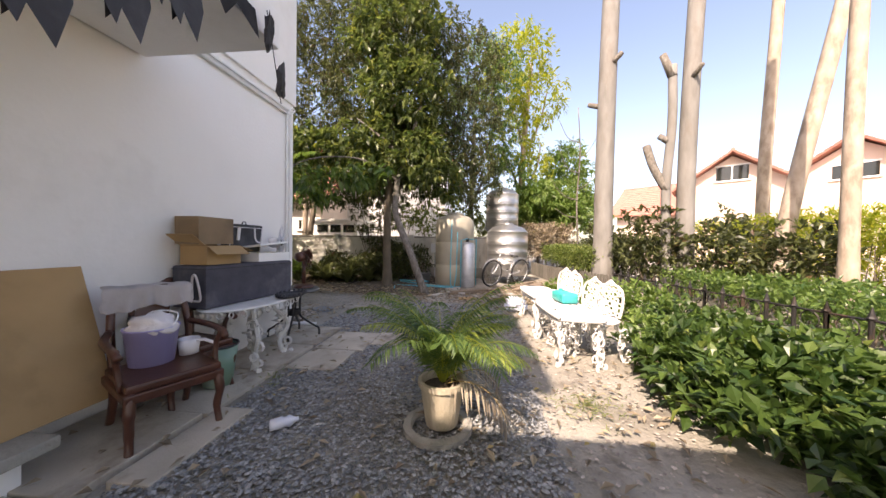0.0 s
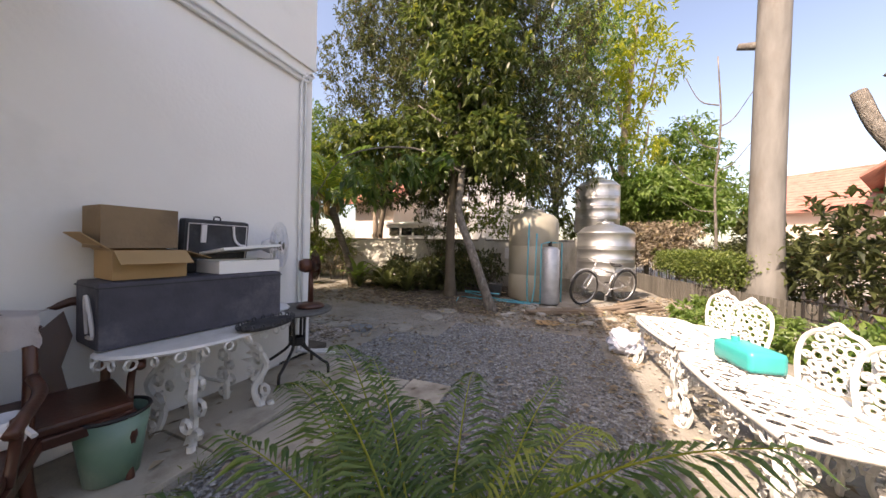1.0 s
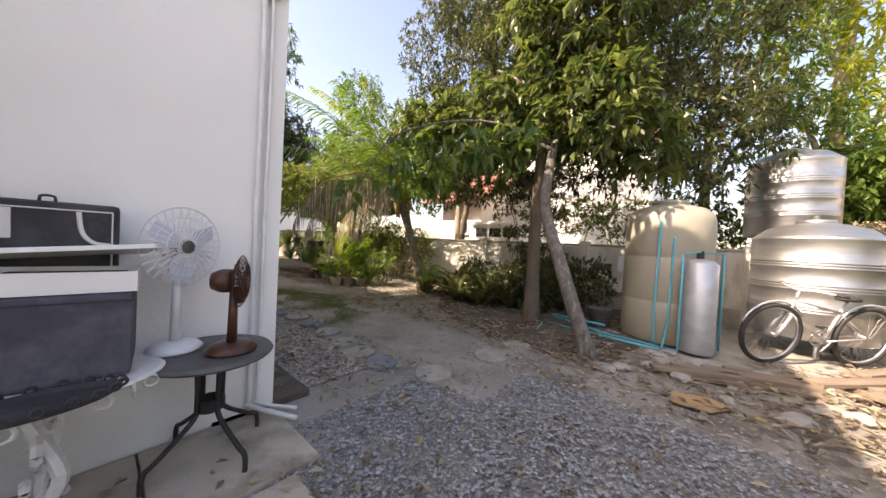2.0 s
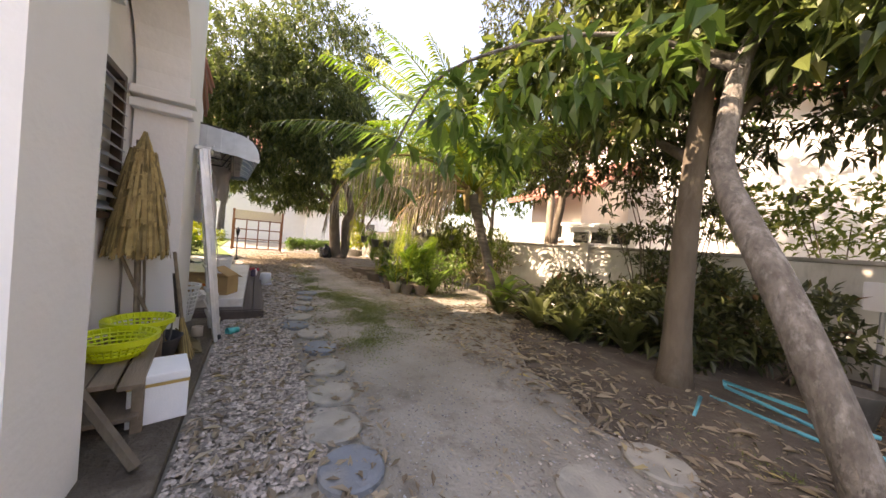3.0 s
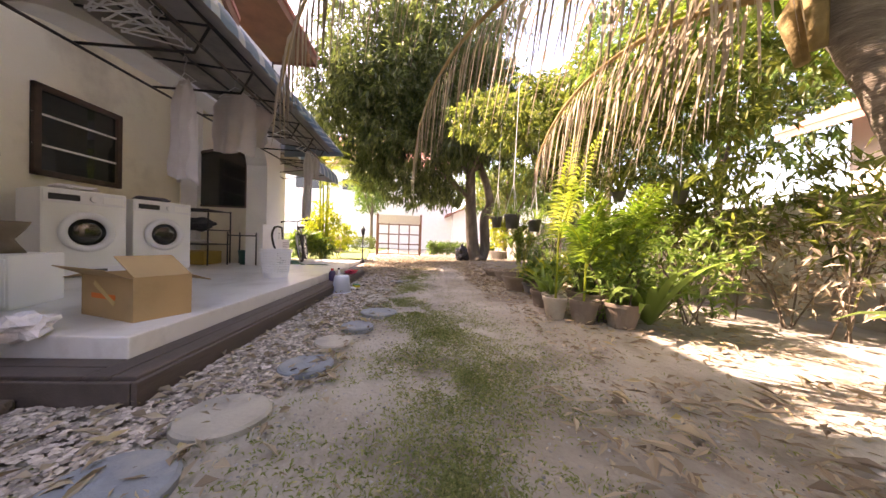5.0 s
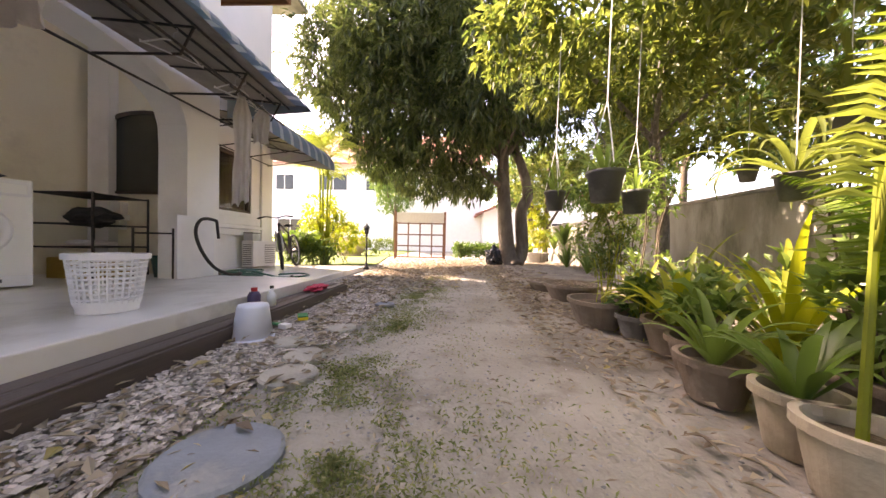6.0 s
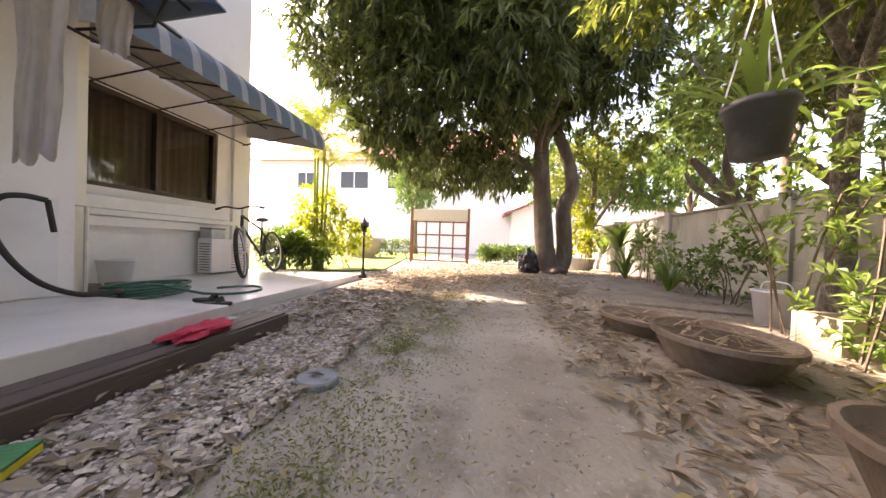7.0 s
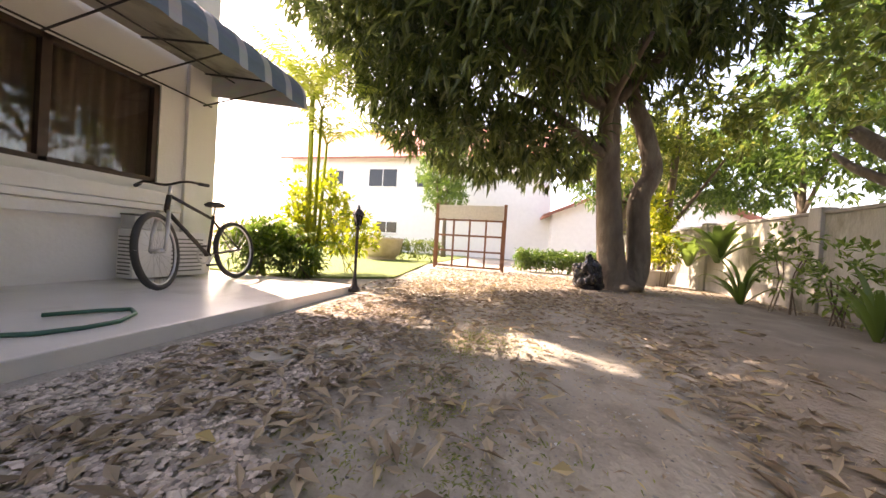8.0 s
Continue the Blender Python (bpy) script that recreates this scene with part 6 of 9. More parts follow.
def pot_palm():
    pot((2.0, -1.72, 0.02), 0.125, 0.25, "claypale", "pale clay flower pot with a small palm")
    t = thing("potted_palm", "small yellow-green palm growing in a clay pot", "plant", (2.0, -1.72, 0.235))
    for k in range(26):
        a = k * 2.4
        el = radians(56 + 32 * ((k * 7) % 11) / 11)
        d = Vector((math.cos(a) * math.cos(el), math.sin(a) * math.cos(el), math.sin(el)))
        palm_frond(t, d * 0.02, d, rng.uniform(0.5, 0.82), rng.uniform(0.9, 1.9), 0.15, M["frondyellow" if k % 6 == 0 else "leafgreen"], 0.0045, n=44, width=0.009, sag=0.3)
    for a, el, ln in ((142, 62, 0.95), (155, 56, 0.9), (100, 60, 0.8), (118, 52, 0.75), (80, 58, 0.7)):
        d = Vector((math.cos(radians(a)) * math.cos(radians(el)), math.sin(radians(a)) * math.cos(radians(el)), math.sin(radians(el))))
        palm_frond(t, d * 0.02, d, ln, 1.5, 0.16, M["leafgreen"], 0.0045, n=46, width=0.011, sag=0.3)
    for a in (-25, 30):
        d = Vector((math.cos(radians(a)), math.sin(radians(a)), 0.5))
        palm_frond(t, d * 0.02, d, 0.5, 2.3, 0.16, M["fronddry"], 0.004, M["straw"], n=24, width=0.012, sag=0.8)
    s = solo("concrete_ring", finish(lathe([(0.14, 0), (0.19, 0.0), (0.19, 0.03), (0.15, 0.035), (0.14, 0.02), (0.14, 0)], 26, caps=False), "concrete_ring", M["concrete"]), "broken concrete ring round the clay pot", "ring", at=pose(1.98, -1.74, 0.0))


pot_palm()

# ---- tanks, pipes and bicycle ----


def fibre_tank():
    t = thing("water_tank", "tall beige fibreglass water tank with domed top", "tank", (1.66, 4.2, 0))
    prof = [(0, 0), (0.46, 0), (0.48, 0.03), (0.48, 0.5), (0.475, 0.51), (0.48, 0.52), (0.48, 1.05), (0.475, 1.06), (0.48, 1.07), (0.48, 1.5), (0.46, 1.6), (0.38, 1.68), (0.2, 1.74), (0.19, 1.77), (0, 1.78)]
    part("body", lathe(prof, 40), M["fibre"], t, smooth=True)
    part("lid", lathe([(0.2, 1.735), (0.21, 1.75), (0.2, 1.79), (0, 1.8)], 24), M["fibre"], t, smooth=True)


fibre_tank()


def steel_tank(at, r, z0, z1, label, legs=True):
    t = thing("water_tank", label, "tank", at)
    h = z1 - z0
    prof = [(0, z0), (r * 0.97, z0), (r, z0 + 0.03)]
    for f in (0.3, 0.52, 0.74):
        for q in (-0.03, 0.0, 0.03):
            zz = z0 + h * f + q
            prof += [(r, zz - 0.008), (r + 0.006, zz), (r, zz + 0.008)]
    prof += [(r, z1 - 0.02), (r * 1.02, z1), (r * 0.98, z1 + 0.02), (r * 0.75, z1 + 0.13), (r * 0.3, z1 + 0.2), (r * 0.28, z1 + 0.22), (0, z1 + 0.23)]
    part("body", lathe(prof, 44), M["steel"], t, smooth=True)
    part("lid", lathe([(0.16, z1 + 0.2), (0.17, z1 + 0.215), (0.15, z1 + 0.24), (0.03, z1 + 0.25), (0.02, z1 + 0.3), (0, z1 + 0.3)], 20), M["steel"], t, smooth=True)
    for k in range(3):
        a = k * 2.09 + 0.5
        part("leg", tube([(r * 0.8 * math.cos(a), r * 0.8 * math.sin(a), z0 + 0.03), (r * 0.85 * math.cos(a), r * 0.85 * math.sin(a), 0)], 0.025, 8), M["steel"], t)
    return t


steel_tank((3.05, 5.0, 0), 0.54, 0.2, 1.36, "stainless steel water tank with ribbed sides")
steel_tank((3.0, 6.2, 0), 0.5, 1.45, 2.55, "raised stainless steel water tank on a stand")
t = thing("pressure_vessel", "slim galvanised filter cylinder beside the tank", "cylinder", (2.0, 3.66, 0.02))
part("body", lathe([(0, 0), (0.155, 0), (0.165, 0.03), (0.165, 0.97), (0.13, 1.02), (0.035, 1.04), (0, 1.04)], 26), M["galv"], t, smooth=True)
part("valve", lathe([(0.035, 1.04), (0.035, 1.12), (0.02, 1.13), (0, 1.13)], 10), M["iron"], t)
t = thing("pipework", "blue plastic pipes running along the ground and up the tank", "pipes")
for pts in ([(0.42, 3.62, 0.12), (1.1, 3.52, 0.05), (1.86, 3.40, 0.05), (1.86, 3.42, 1.1), (2.0, 3.5, 1.14)], [(0.36, 3.55, 0.03), (1.0, 3.44, 0.035), (1.7, 3.36, 0.035), (1.62, 3.6, 0.06), (1.6, 3.7, 0.4), (1.62, 3.71, 1.5)],
            [(0.42, 3.62, 0.13), (0.38, 3.72, 0.13), (1.1, 3.6, 0.13)], [(0.42, 3.05, 0.015), (0.33, 3.45, 0.03)], [(2.2, 3.86, 0.03), (2.2, 3.86, 1.13), (2.0, 3.66, 1.13)], [(1.72, 3.38, 0.05), (1.74, 3.72, 0.3), (1.76, 3.73, 1.3)]):
    part("pipe", tube(pts, 0.013, 8), M["pvc"], t, smooth=True)
t = thing("bucket", "dark grey bucket behind the leaning tree", "bucket", (0.95, 3.95, 0))
part("body", lathe([(0, 0), (0.11, 0), (0.15, 0.28), (0.155, 0.285), (0.145, 0.285), (0.105, 0.01), (0, 0.01)], 22), M["greyplastic"], t, smooth=True)
t = thing("meter_box", "pale grey meter box on a thin post", "box", (1.0, 5.45, 0))
part("post", tube([(0, 0, 0), (0, 0, 0.75)], 0.018, 7), M["galv"], t)
part("body", box(-0.12, 0.12, -0.06, 0.06, 0.75, 1.02, 0.012), M["whiteplastic"], t)


def bicycle(at, rz, label, frame_mat, lean=0, basket=False, steer=0, rise=0.0):
    t = thing("bicycle", label, "bicycle", at, rz)
    m = Matrix.Rotation(radians(lean), 4, "X")
    R = 0.33

    turn = Matrix.Translation((0.42, 0, 0)) @ Matrix.Rotation(radians(steer), 4, "Z") @ Matrix.Translation((-0.42, 0, 0))

    def put(nm, bm, mt, parent=t, sm=True, front=False):
        return part(nm, shift(bm, m @ turn if front else m), M[mt], parent, smooth=sm)

    hubs = (Vector((-0.5, 0, R)), Vector((0.5, 0, R)))
    for h in hubs:
        fr = h.x > 0
        w = new("wheel")
        w.parent = t
        put("tyre", ring(h, R - 0.025, 0.025, bmesh.new(), "y", 36, 8), "rubber", w, front=fr)
        put("rim", ring(h, R - 0.045, 0.011, bmesh.new(), "y", 36, 6), "alu", w, front=fr)
        sp = bmesh.new()
        for k in range(24):
            a = 2 * math.pi * k / 24
            tube([h + Vector((0.02 * math.cos(a + 1), 0.02 * (-1) ** k, 0.02 * math.sin(a + 1))), h + Vector(((R - 0.05) * math.cos(a), 0, (R - 0.05) * math.sin(a)))], 0.0013, 3, sp, caps=False)
        put("spokes", sp, "alu", w, front=fr)
        put("hub", shift(lathe([(0, -0.05), (0.02, -0.05), (0.02, 0.05), (0, 0.05)], 10), Matrix.Translation(h) @ Matrix.Rotation(radians(90), 4, "X")), "alu", w, front=fr)
        if basket:
            put("mudguard", tube([h + Vector((R * 1.06 * math.cos(a), 0, R * 1.06 * math.sin(a))) for a in [radians(20 + 14 * k) for k in range(10)]], 0.012, 5), "alu")
    bb, seat, head0, head1 = Vector((-0.08, 0, 0.28)), Vector((-0.2, 0, 0.62 + rise * 0.6)), Vector((0.36, 0, 0.56 + rise)), Vector((0.32, 0, 0.70 + rise))
    for a, b, r in ((bb, seat, 0.016), (bb, head0, 0.018), (seat + Vector((0.01, 0, -0.04)), head1, 0.015), (head0, head1, 0.02)):
        put("frame_tube", tube([a, b], r, 9), frame_mat)
    for s in (-0.05, 0.05):
        o = Vector((0, s, 0))
        put("frame_tube", tube([bb + o * 0.6, hubs[0] + o], 0.01, 7), frame_mat)
        put("frame_tube", tube([seat + Vector((0, 0, -0.06)), hubs[0] + o], 0.008, 7), frame_mat)
        put("fork", tube([head0 + o * 0.7, head0.lerp(hubs[1], 0.6) + o, hubs[1] + o], [0.016, 0.016, 0.013], 8), "alu" if rise else frame_mat, front=True)
    put("seat_post", tube([seat, seat + Vector((-0.03, 0, 0.1))], 0.012, 8), "alu")
    put("saddle", shift(lathe([(0, -0.03), (0.07, -0.02), (0.08, 0), (0.05, 0.025), (0, 0.03)], 14, sx=1.5), Matrix.Translation(seat + Vector((-0.03, 0, 0.12)))), "rubber")
    put("stem", tube([head1, head1 + Vector((-0.02, 0, 0.09))], 0.013, 8), "alu")
    hb = head1 + Vector((-0.02, 0, 0.1))
    put("handlebar", tube(curve_pts([hb + Vector((-0.12, -0.27, 0.02)), hb + Vector((0.0, -0.15, 0.03)), hb, hb + Vector((0.0, 0.15, 0.03)), hb + Vector((-0.12, 0.27, 0.02))], 4), 0.011, 8), "iron" if rise else "alu", front=True)
    for s in (-1, 1):
        put("grip", tube([hb + Vector((-0.07, s * 0.22, 0.025)), hb + Vector((-0.13, s * 0.28, 0.02))], 0.016, 8), "rubber", front=True)
    put("chainring", shift(lathe([(0.07, -0.004), (0.09, -0.004), (0.09, 0.004), (0.07, 0.004), (0.07, -0.004)], 20, caps=False), Matrix.Translation(bb + Vector((0, -0.04, 0))) @ Matrix.Rotation(radians(90), 4, "X")), "alu")
    for s in (-1, 1):
        put("crank", tube([bb + Vector((0, s * 0.06, 0)), bb + Vector((s * 0.1, s * 0.07, -0.1 * s))], 0.009, 6), "alu")
        put("pedal", box(-0.04, 0.04, -0.025, 0.025, -0.01, 0.01, bm=None, m=Matrix.Translation(bb + Vector((s * 0.1, s * 0.11, -0.1 * s)))), "rubber", sm=False)
    if basket:
        put("carrier", tube([seat + Vector((-0.05, 0, -0.02)), hubs[0] + Vector((-0.25, 0, 0.36)), hubs[0] + Vector((-0.1, 0, 0.0))], 0.008, 6), "alu")
    return t


bicycle((2.93, 4.22, 0.0), 222, "old silver city bicycle parked before the steel tank", "alu", -8, True)
bicycle((-9.12, -1.23, 0.08), 14, "dark mountain bicycle parked before the air conditioner", "iron", 7, steer=18, rise=0.13)
# planks and rubble
for i, (x, y, a, l, w) in enumerate(((2.5, 3.22, 14, 0.9, 0.1), (2.75, 3.42, 20, 1.1, 0.12), (3.1, 3.62, 38, 1.0, 0.14), (3.3, 3.5, 42, 0.8, 0.12), (3.45, 3.72, 36, 0.9, 0.13), (2.3, 2.95, 8, 1.0, 0.09), (2.0, 2.75, 18, 0.7, 0.1), (3.55, 4.0, 44, 0.8, 0.14), (3.4, 4.25, 46, 0.8, 0.12))):
    for k in range(1 if i < 2 else 2):
        solo("plank", finish(box(-l / 2, l / 2, -w / 2, w / 2, 0, 0.035, 0.004), "plank", M["plank"]), "weathered grey timber plank in a loose pile", "plank", group="pile of planks", at=pose(x + 0.02 * k, y + 0.015 * k, 0.002 + 0.037 * k, 0, 0, a + 9 * k))
for i in range(26):
    x, y = rng.uniform(1.4, 3.4), rng.uniform(2.3, 3.4)
    r = rng.uniform(0.05, 0.11)
    solo("rubble_stone", finish(shift(crumple((r, r * 0.8, 0.035), i * 3.1, 2, 1, 0.4), pose(x, y, 0.015, 0, 0, rng.uniform(0, 360))), "rubble_stone", M["concrete"]), "flat piece of broken concrete in the soil", "stone", group="rubble before the tanks")
solo("cardboard_scrap", finish(shift(plate([(-0.2, -0.08), (0.02, -0.12), (0.2, 0.02), (0.1, 0.12), (-0.14, 0.1)], 0.006, "z"), pose(2.05, 2.15, 0.02, 3, 2, 20)), "cardboard_scrap", M["carton"]), "flattened pale cardboard scrap on the ground", "cardboard")

# ---- fences and hedges on the east side ----
f = thing("picket_fence", "low weathered grey picket fence with rails beneath the hedge, darkened for shade", "fence", kind="")
line = [(4.15, 7.4), (4.3, 5.6), (4.7, 4.0), (5.0, 2.6)]
for (x0, y0), (x1, y1) in zip(line, line[1:]):
    n = int(math.hypot(x1 - x0, y1 - y0) / 0.1)
    for k in range(n):
        x, y = x0 + (x1 - x0) * k / n, y0 + (y1 - y0) * k / n
        part("picket", box(-0.012, 0.012, -0.032, 0.032, 0, 0.42, 0.004, m=pose(x, y, 0, 0, 0, math.degrees(math.atan2(y1 - y0, x1 - x0)) - 90)), M["fencewood"], f)
    for z in (0.12, 0.32):
        part("rail", tube([(x0 + 0.02, y0, z), (x1 + 0.02, y1, z)], 0.018, 6), M["fencewood"], f)
f = thing("iron_fence", "low rusty iron fence with hoops and spear posts", "fence")
line = [(4.75, 2.5), (4.9, 0.5), (5.05, -0.6), (5.2, -1.6), (5.3, -3.8)]
for (x0, y0), (x1, y1) in zip(line, line[1:]):
    n = int(math.hypot(x1 - x0, y1 - y0) / 0.22)
    for k in range(n + 1):
        x, y = x0 + (x1 - x0) * k / n, y0 + (y1 - y0) * k / n
        part("post", tube([(x, y, 0), (x, y, 0.5), (x, y, 0.515), (x, y, 0.53), (x, y, 0.6)], [0.017, 0.017, 0.028, 0.02, 0.003], 7), M["iron"], f)
        if k < n:
            part("hoop", ring((x + (x1 - x0) / n / 2, y + (y1 - y0) / n / 2, 0.42), 0.075, 0.006, bmesh.new(), "x", 12, 4), M["iron"], f)
    for z in (0.3, 0.5):
        part("rail", tube([(x0, y0, z), (x1, y1, z)], 0.01, 6), M["iron"], f)


def hedge(name, label, x0, x1, y0, y1, z0, z1, tufts, leafmat, size, wid):
    t = thing(name, label, "hedge", ((x0 + x1) / 2, (y0 + y1) / 2, 0))
    cx, cy = (x0 + x1) / 2, (y0 + y1) / 2
    P = np.stack([nrng.uniform(x0, x1, tufts) - cx, nrng.uniform(y0, y1, tufts) - cy, z0 + (z1 - z0) * nrng.random(tufts) ** 0.6], 1)
    P[:, 2] += 0.04 * np.sin(P[:, 0] * 9) * np.sin(P[:, 1] * 7)
    per = 6
    P = np.repeat(P, per, 0) + nrng.normal(size=(tufts * per, 3)) * 0.035
    D = rand_dirs(tufts * per) + np.array([0, 0, 0.35])
    n = len(P)
    V, F = leaves_np(P, D, rand_dirs(n) + np.array([0, 0, 1.0]), size * (0.6 + 0.7 * nrng.random(n)), wid * (0.7 + 0.6 * nrng.random(n)))
    part("foliage", mesh_np("foliage", V, F, M[leafmat]), None, t)
    for k in range(int((x1 - x0) * (y1 - y0) * 8) + 5):
        x, y = rng.uniform(x0, x1) - cx, rng.uniform(y0, y1) - cy
        part("stem", tube([(x, y, 0), (x + rng.uniform(-.1, .1), y + rng.uniform(-.1, .1), z0 + (z1 - z0) * 0.6)], [0.012, 0.005], 5), M["barkdark"], t)
    return t


hedge("clipped_hedge", "clipped yellow-green hedge behind the picket fence", 4.45, 5.3, 3.9, 7.2, 0.45, 0.98, 2600, "leafhedge", 0.06, 0.03)
hedge("wild_hedge", "overgrown browning hedge behind the tanks", 3.9, 5.6, 7.4, 9.2, 0.5, 1.75, 1600, "leafdry", 0.1, 0.045)
hedge("wild_hedge", "rambling green hedge behind the iron fence", 5.9, 7.4, -1.6, 3.2, 0.05, 0.55, 1200, "leafgreen", 0.11, 0.045)
hedge("bamboo_hedge", "sunlit yellow-green bamboo hedge before the neighbour house", 8.4, 10.2, -3.5, 6.5, 0.2, 1.75, 3800, "leafyellow", 0.14, 0.035)
hedge("clipped_hedge", "dark hedge along the far side of the neighbour plot", 5.6, 7.2, 4.6, 8.0, 0.1, 1.25, 1300, "leafdark", 0.12, 0.05)


def leafy_bush(name, label, cells, tufts, per, length, width, material, stem=0.007, bark="barkdark"):
    t = thing(name, label, "bush", (cells[0][0], cells[0][1], 0))
    o = Vector((cells[0][0], cells[0][1], 0))
    bl = [(c[0] - o.x, c[1] - o.y, *c[2:]) for c in cells]
    part("foliage", crown_mesh("foliage", bl, tufts, per, length, width, M[material], 0.1, 0.9, 0.35, 0.55), None, t)
    for c in bl:
        for k in range(5):
            a = rng.uniform(0, 6.28)
            tw = tube(curve_pts([(c[0] + rng.uniform(-.1, .1), c[1] + rng.uniform(-.1, .1), 0), (c[0] + c[3] * 0.3 * math.cos(a), c[1] + c[4] * 0.3 * math.sin(a), c[2] * 0.6), (c[0] + c[3] * 0.6 * math.cos(a), c[1] + c[4] * 0.6 * math.sin(a), c[2])], 3), stem, 5)
            part("stem", tw, M[bark], t)
    return t


leafy_bush("leafy_bush", "low bush of broad glossy green leaves in the bed", [(3.95, -1.5, 0.2, 0.65, 0.6, 0.28), (4.3, -0.9, 0.2, 0.6, 0.6, 0.28), (4.2, -2.4, 0.18, 0.75, 0.7, 0.28), (4.4, -0.1, 0.2, 0.4, 0.6, 0.26), (3.75, -1.0, 0.18, 0.42, 0.4, 0.26), (4.5, -1.7, 0.22, 0.5, 0.8, 0.28), (4.5, -3.3, 0.2, 0.7, 0.7, 0.3)], 2100, 7, 0.105, 0.055, "leafbush")
leafy_bush("leafy_bush", "light green leafy shrub beside the garden chairs", [(4.4, 0.9, 0.25, 0.45, 0.5, 0.3), (4.1, 1.9, 0.2, 0.4, 0.5, 0.26), (3.95, 2.8, 0.14, 0.4, 0.5, 0.2), (4.35, 3.7, 0.12, 0.25, 0.5, 0.16), (3.75, -0.45, 0.22, 0.25, 0.25, 0.22)], 520, 7, 0.1, 0.05, "leafbright")

leafy_bush("dark_shrub", "dense dark shrub in the shade by the boundary wall", [(0.55, 4.7, 0.5, 0.5, 0.4, 0.45), (0.1, 4.6, 0.5, 0.5, 0.4, 0.5), (-0.2, 5.0, 0.5, 0.5, 0.4, 0.5)], 420, 7, 0.13, 0.05, "leafdark")
leafy_bush("dark_shrub", "dark understorey shrub beside the garden trees", [(-1.0, 4.9, 0.4, 0.5, 0.4, 0.35), (-1.9, 5.2, 0.45, 0.5, 0.3, 0.35)], 200, 7, 0.13, 0.045, "leafdark")
leafy_bush("dark_shrub", "tall dark shrub behind the iron fence", [(5.9, 3.5, 1.0, 0.8, 0.5, 0.85), (6.9, 2.9, 0.95, 0.7, 0.5, 0.75), (5.4, 4.6, 0.95, 0.5, 0.5, 0.7), (7.7, 2.3, 0.9, 0.6, 0.5, 0.65)], 560, 7, 0.17, 0.075, "leafdark")
leafy_bush("dark_shrub", "low dark leafy plants crowding the shaded bed", [(-1.15, 4.15, 0.3, 0.45, 0.35, 0.3), (-0.6, 4.2, 0.32, 0.45, 0.4, 0.32), (-0.1, 4.2, 0.35, 0.4, 0.35, 0.35), (-1.6, 4.5, 0.35, 0.4, 0.3, 0.35), (-0.5, 4.8, 0.5, 0.5, 0.3, 0.45)], 620, 7, 0.16, 0.05, "leafdark")

leafy_bush("garden_shrub", "sunlit yellow-green trees beyond the boundary wall", [(0.6, 7.2, 1.8, 0.8, 0.5, 0.6), (1.7, 7.0, 1.9, 0.9, 0.5, 0.7), (-0.5, 7.4, 2.0, 0.7, 0.4, 0.6), (2.6, 6.9, 1.7, 0.6, 0.5, 0.7)], 520, 7, 0.14, 0.055, "leafsun")

# ---- north side: along the house ----


def thatch_parasol():
    t = thing("thatch_parasol", "folded straw thatch parasol leaning in the wall recess", "parasol", (-1.62, -0.17, 0.035))
    part("pole", tube([(0.03, 0.04, 0), (-0.02, -0.03, 1.5)], 0.017, 8), M["plank"], t)
    for tier, (z0, z1, r0, r1, n) in enumerate(((0.76, 1.06, 0.205, 0.165, 280), (0.94, 1.26, 0.185, 0.13, 270), (1.13, 1.42, 0.15, 0.085, 250), (1.3, 1.54, 0.105, 0.012, 220))):
        V, F = [], []
        for k in range(n):
            a = 2 * math.pi * k / n + rng.uniform(-.05, .05)
            c, s = math.cos(a), math.sin(a)
            ra, rb = r1 * rng.uniform(0.8, 1.05), r0 * rng.uniform(0.8, 1.12)
            za, zb = z1 + rng.uniform(-.02, .02), z0 + rng.uniform(-.05, .04)
            w = 0.006
            i = len(V)
            V += [(ra * c - w * s, ra * s * 0.75 + w * c, za), (ra * c + w * s, ra * s * 0.75 - w * c, za), (rb * c + w * 1.4 * s + 0.01 * rng.uniform(-1, 1), rb * s * 0.75 - w * 1.4 * c, zb), (rb * c - w * 1.4 * s, rb * s * 0.75 + w * 1.4 * c, zb + 0.01)]
            F += [(i, i + 1, i + 2, i + 3)]
        core = lathe([(r0 * 0.88, z0 + 0.05), (r1 * 0.85, z1), (0, z1 + 0.02)], 18, sy=0.75)
        part("thatch", mesh_np("thatch", V, F, M["straw"]), None, t)
        part("lining", core, M["straw"], t)
    for x, y in ((-0.1, 0.03), (0.12, 0.05)):
        part("stay", tube([(x * 0.6, 0.02, 0.8), (x * 1.3, y, 0.25)], 0.008, 5), M["plank"], t)


thatch_parasol()


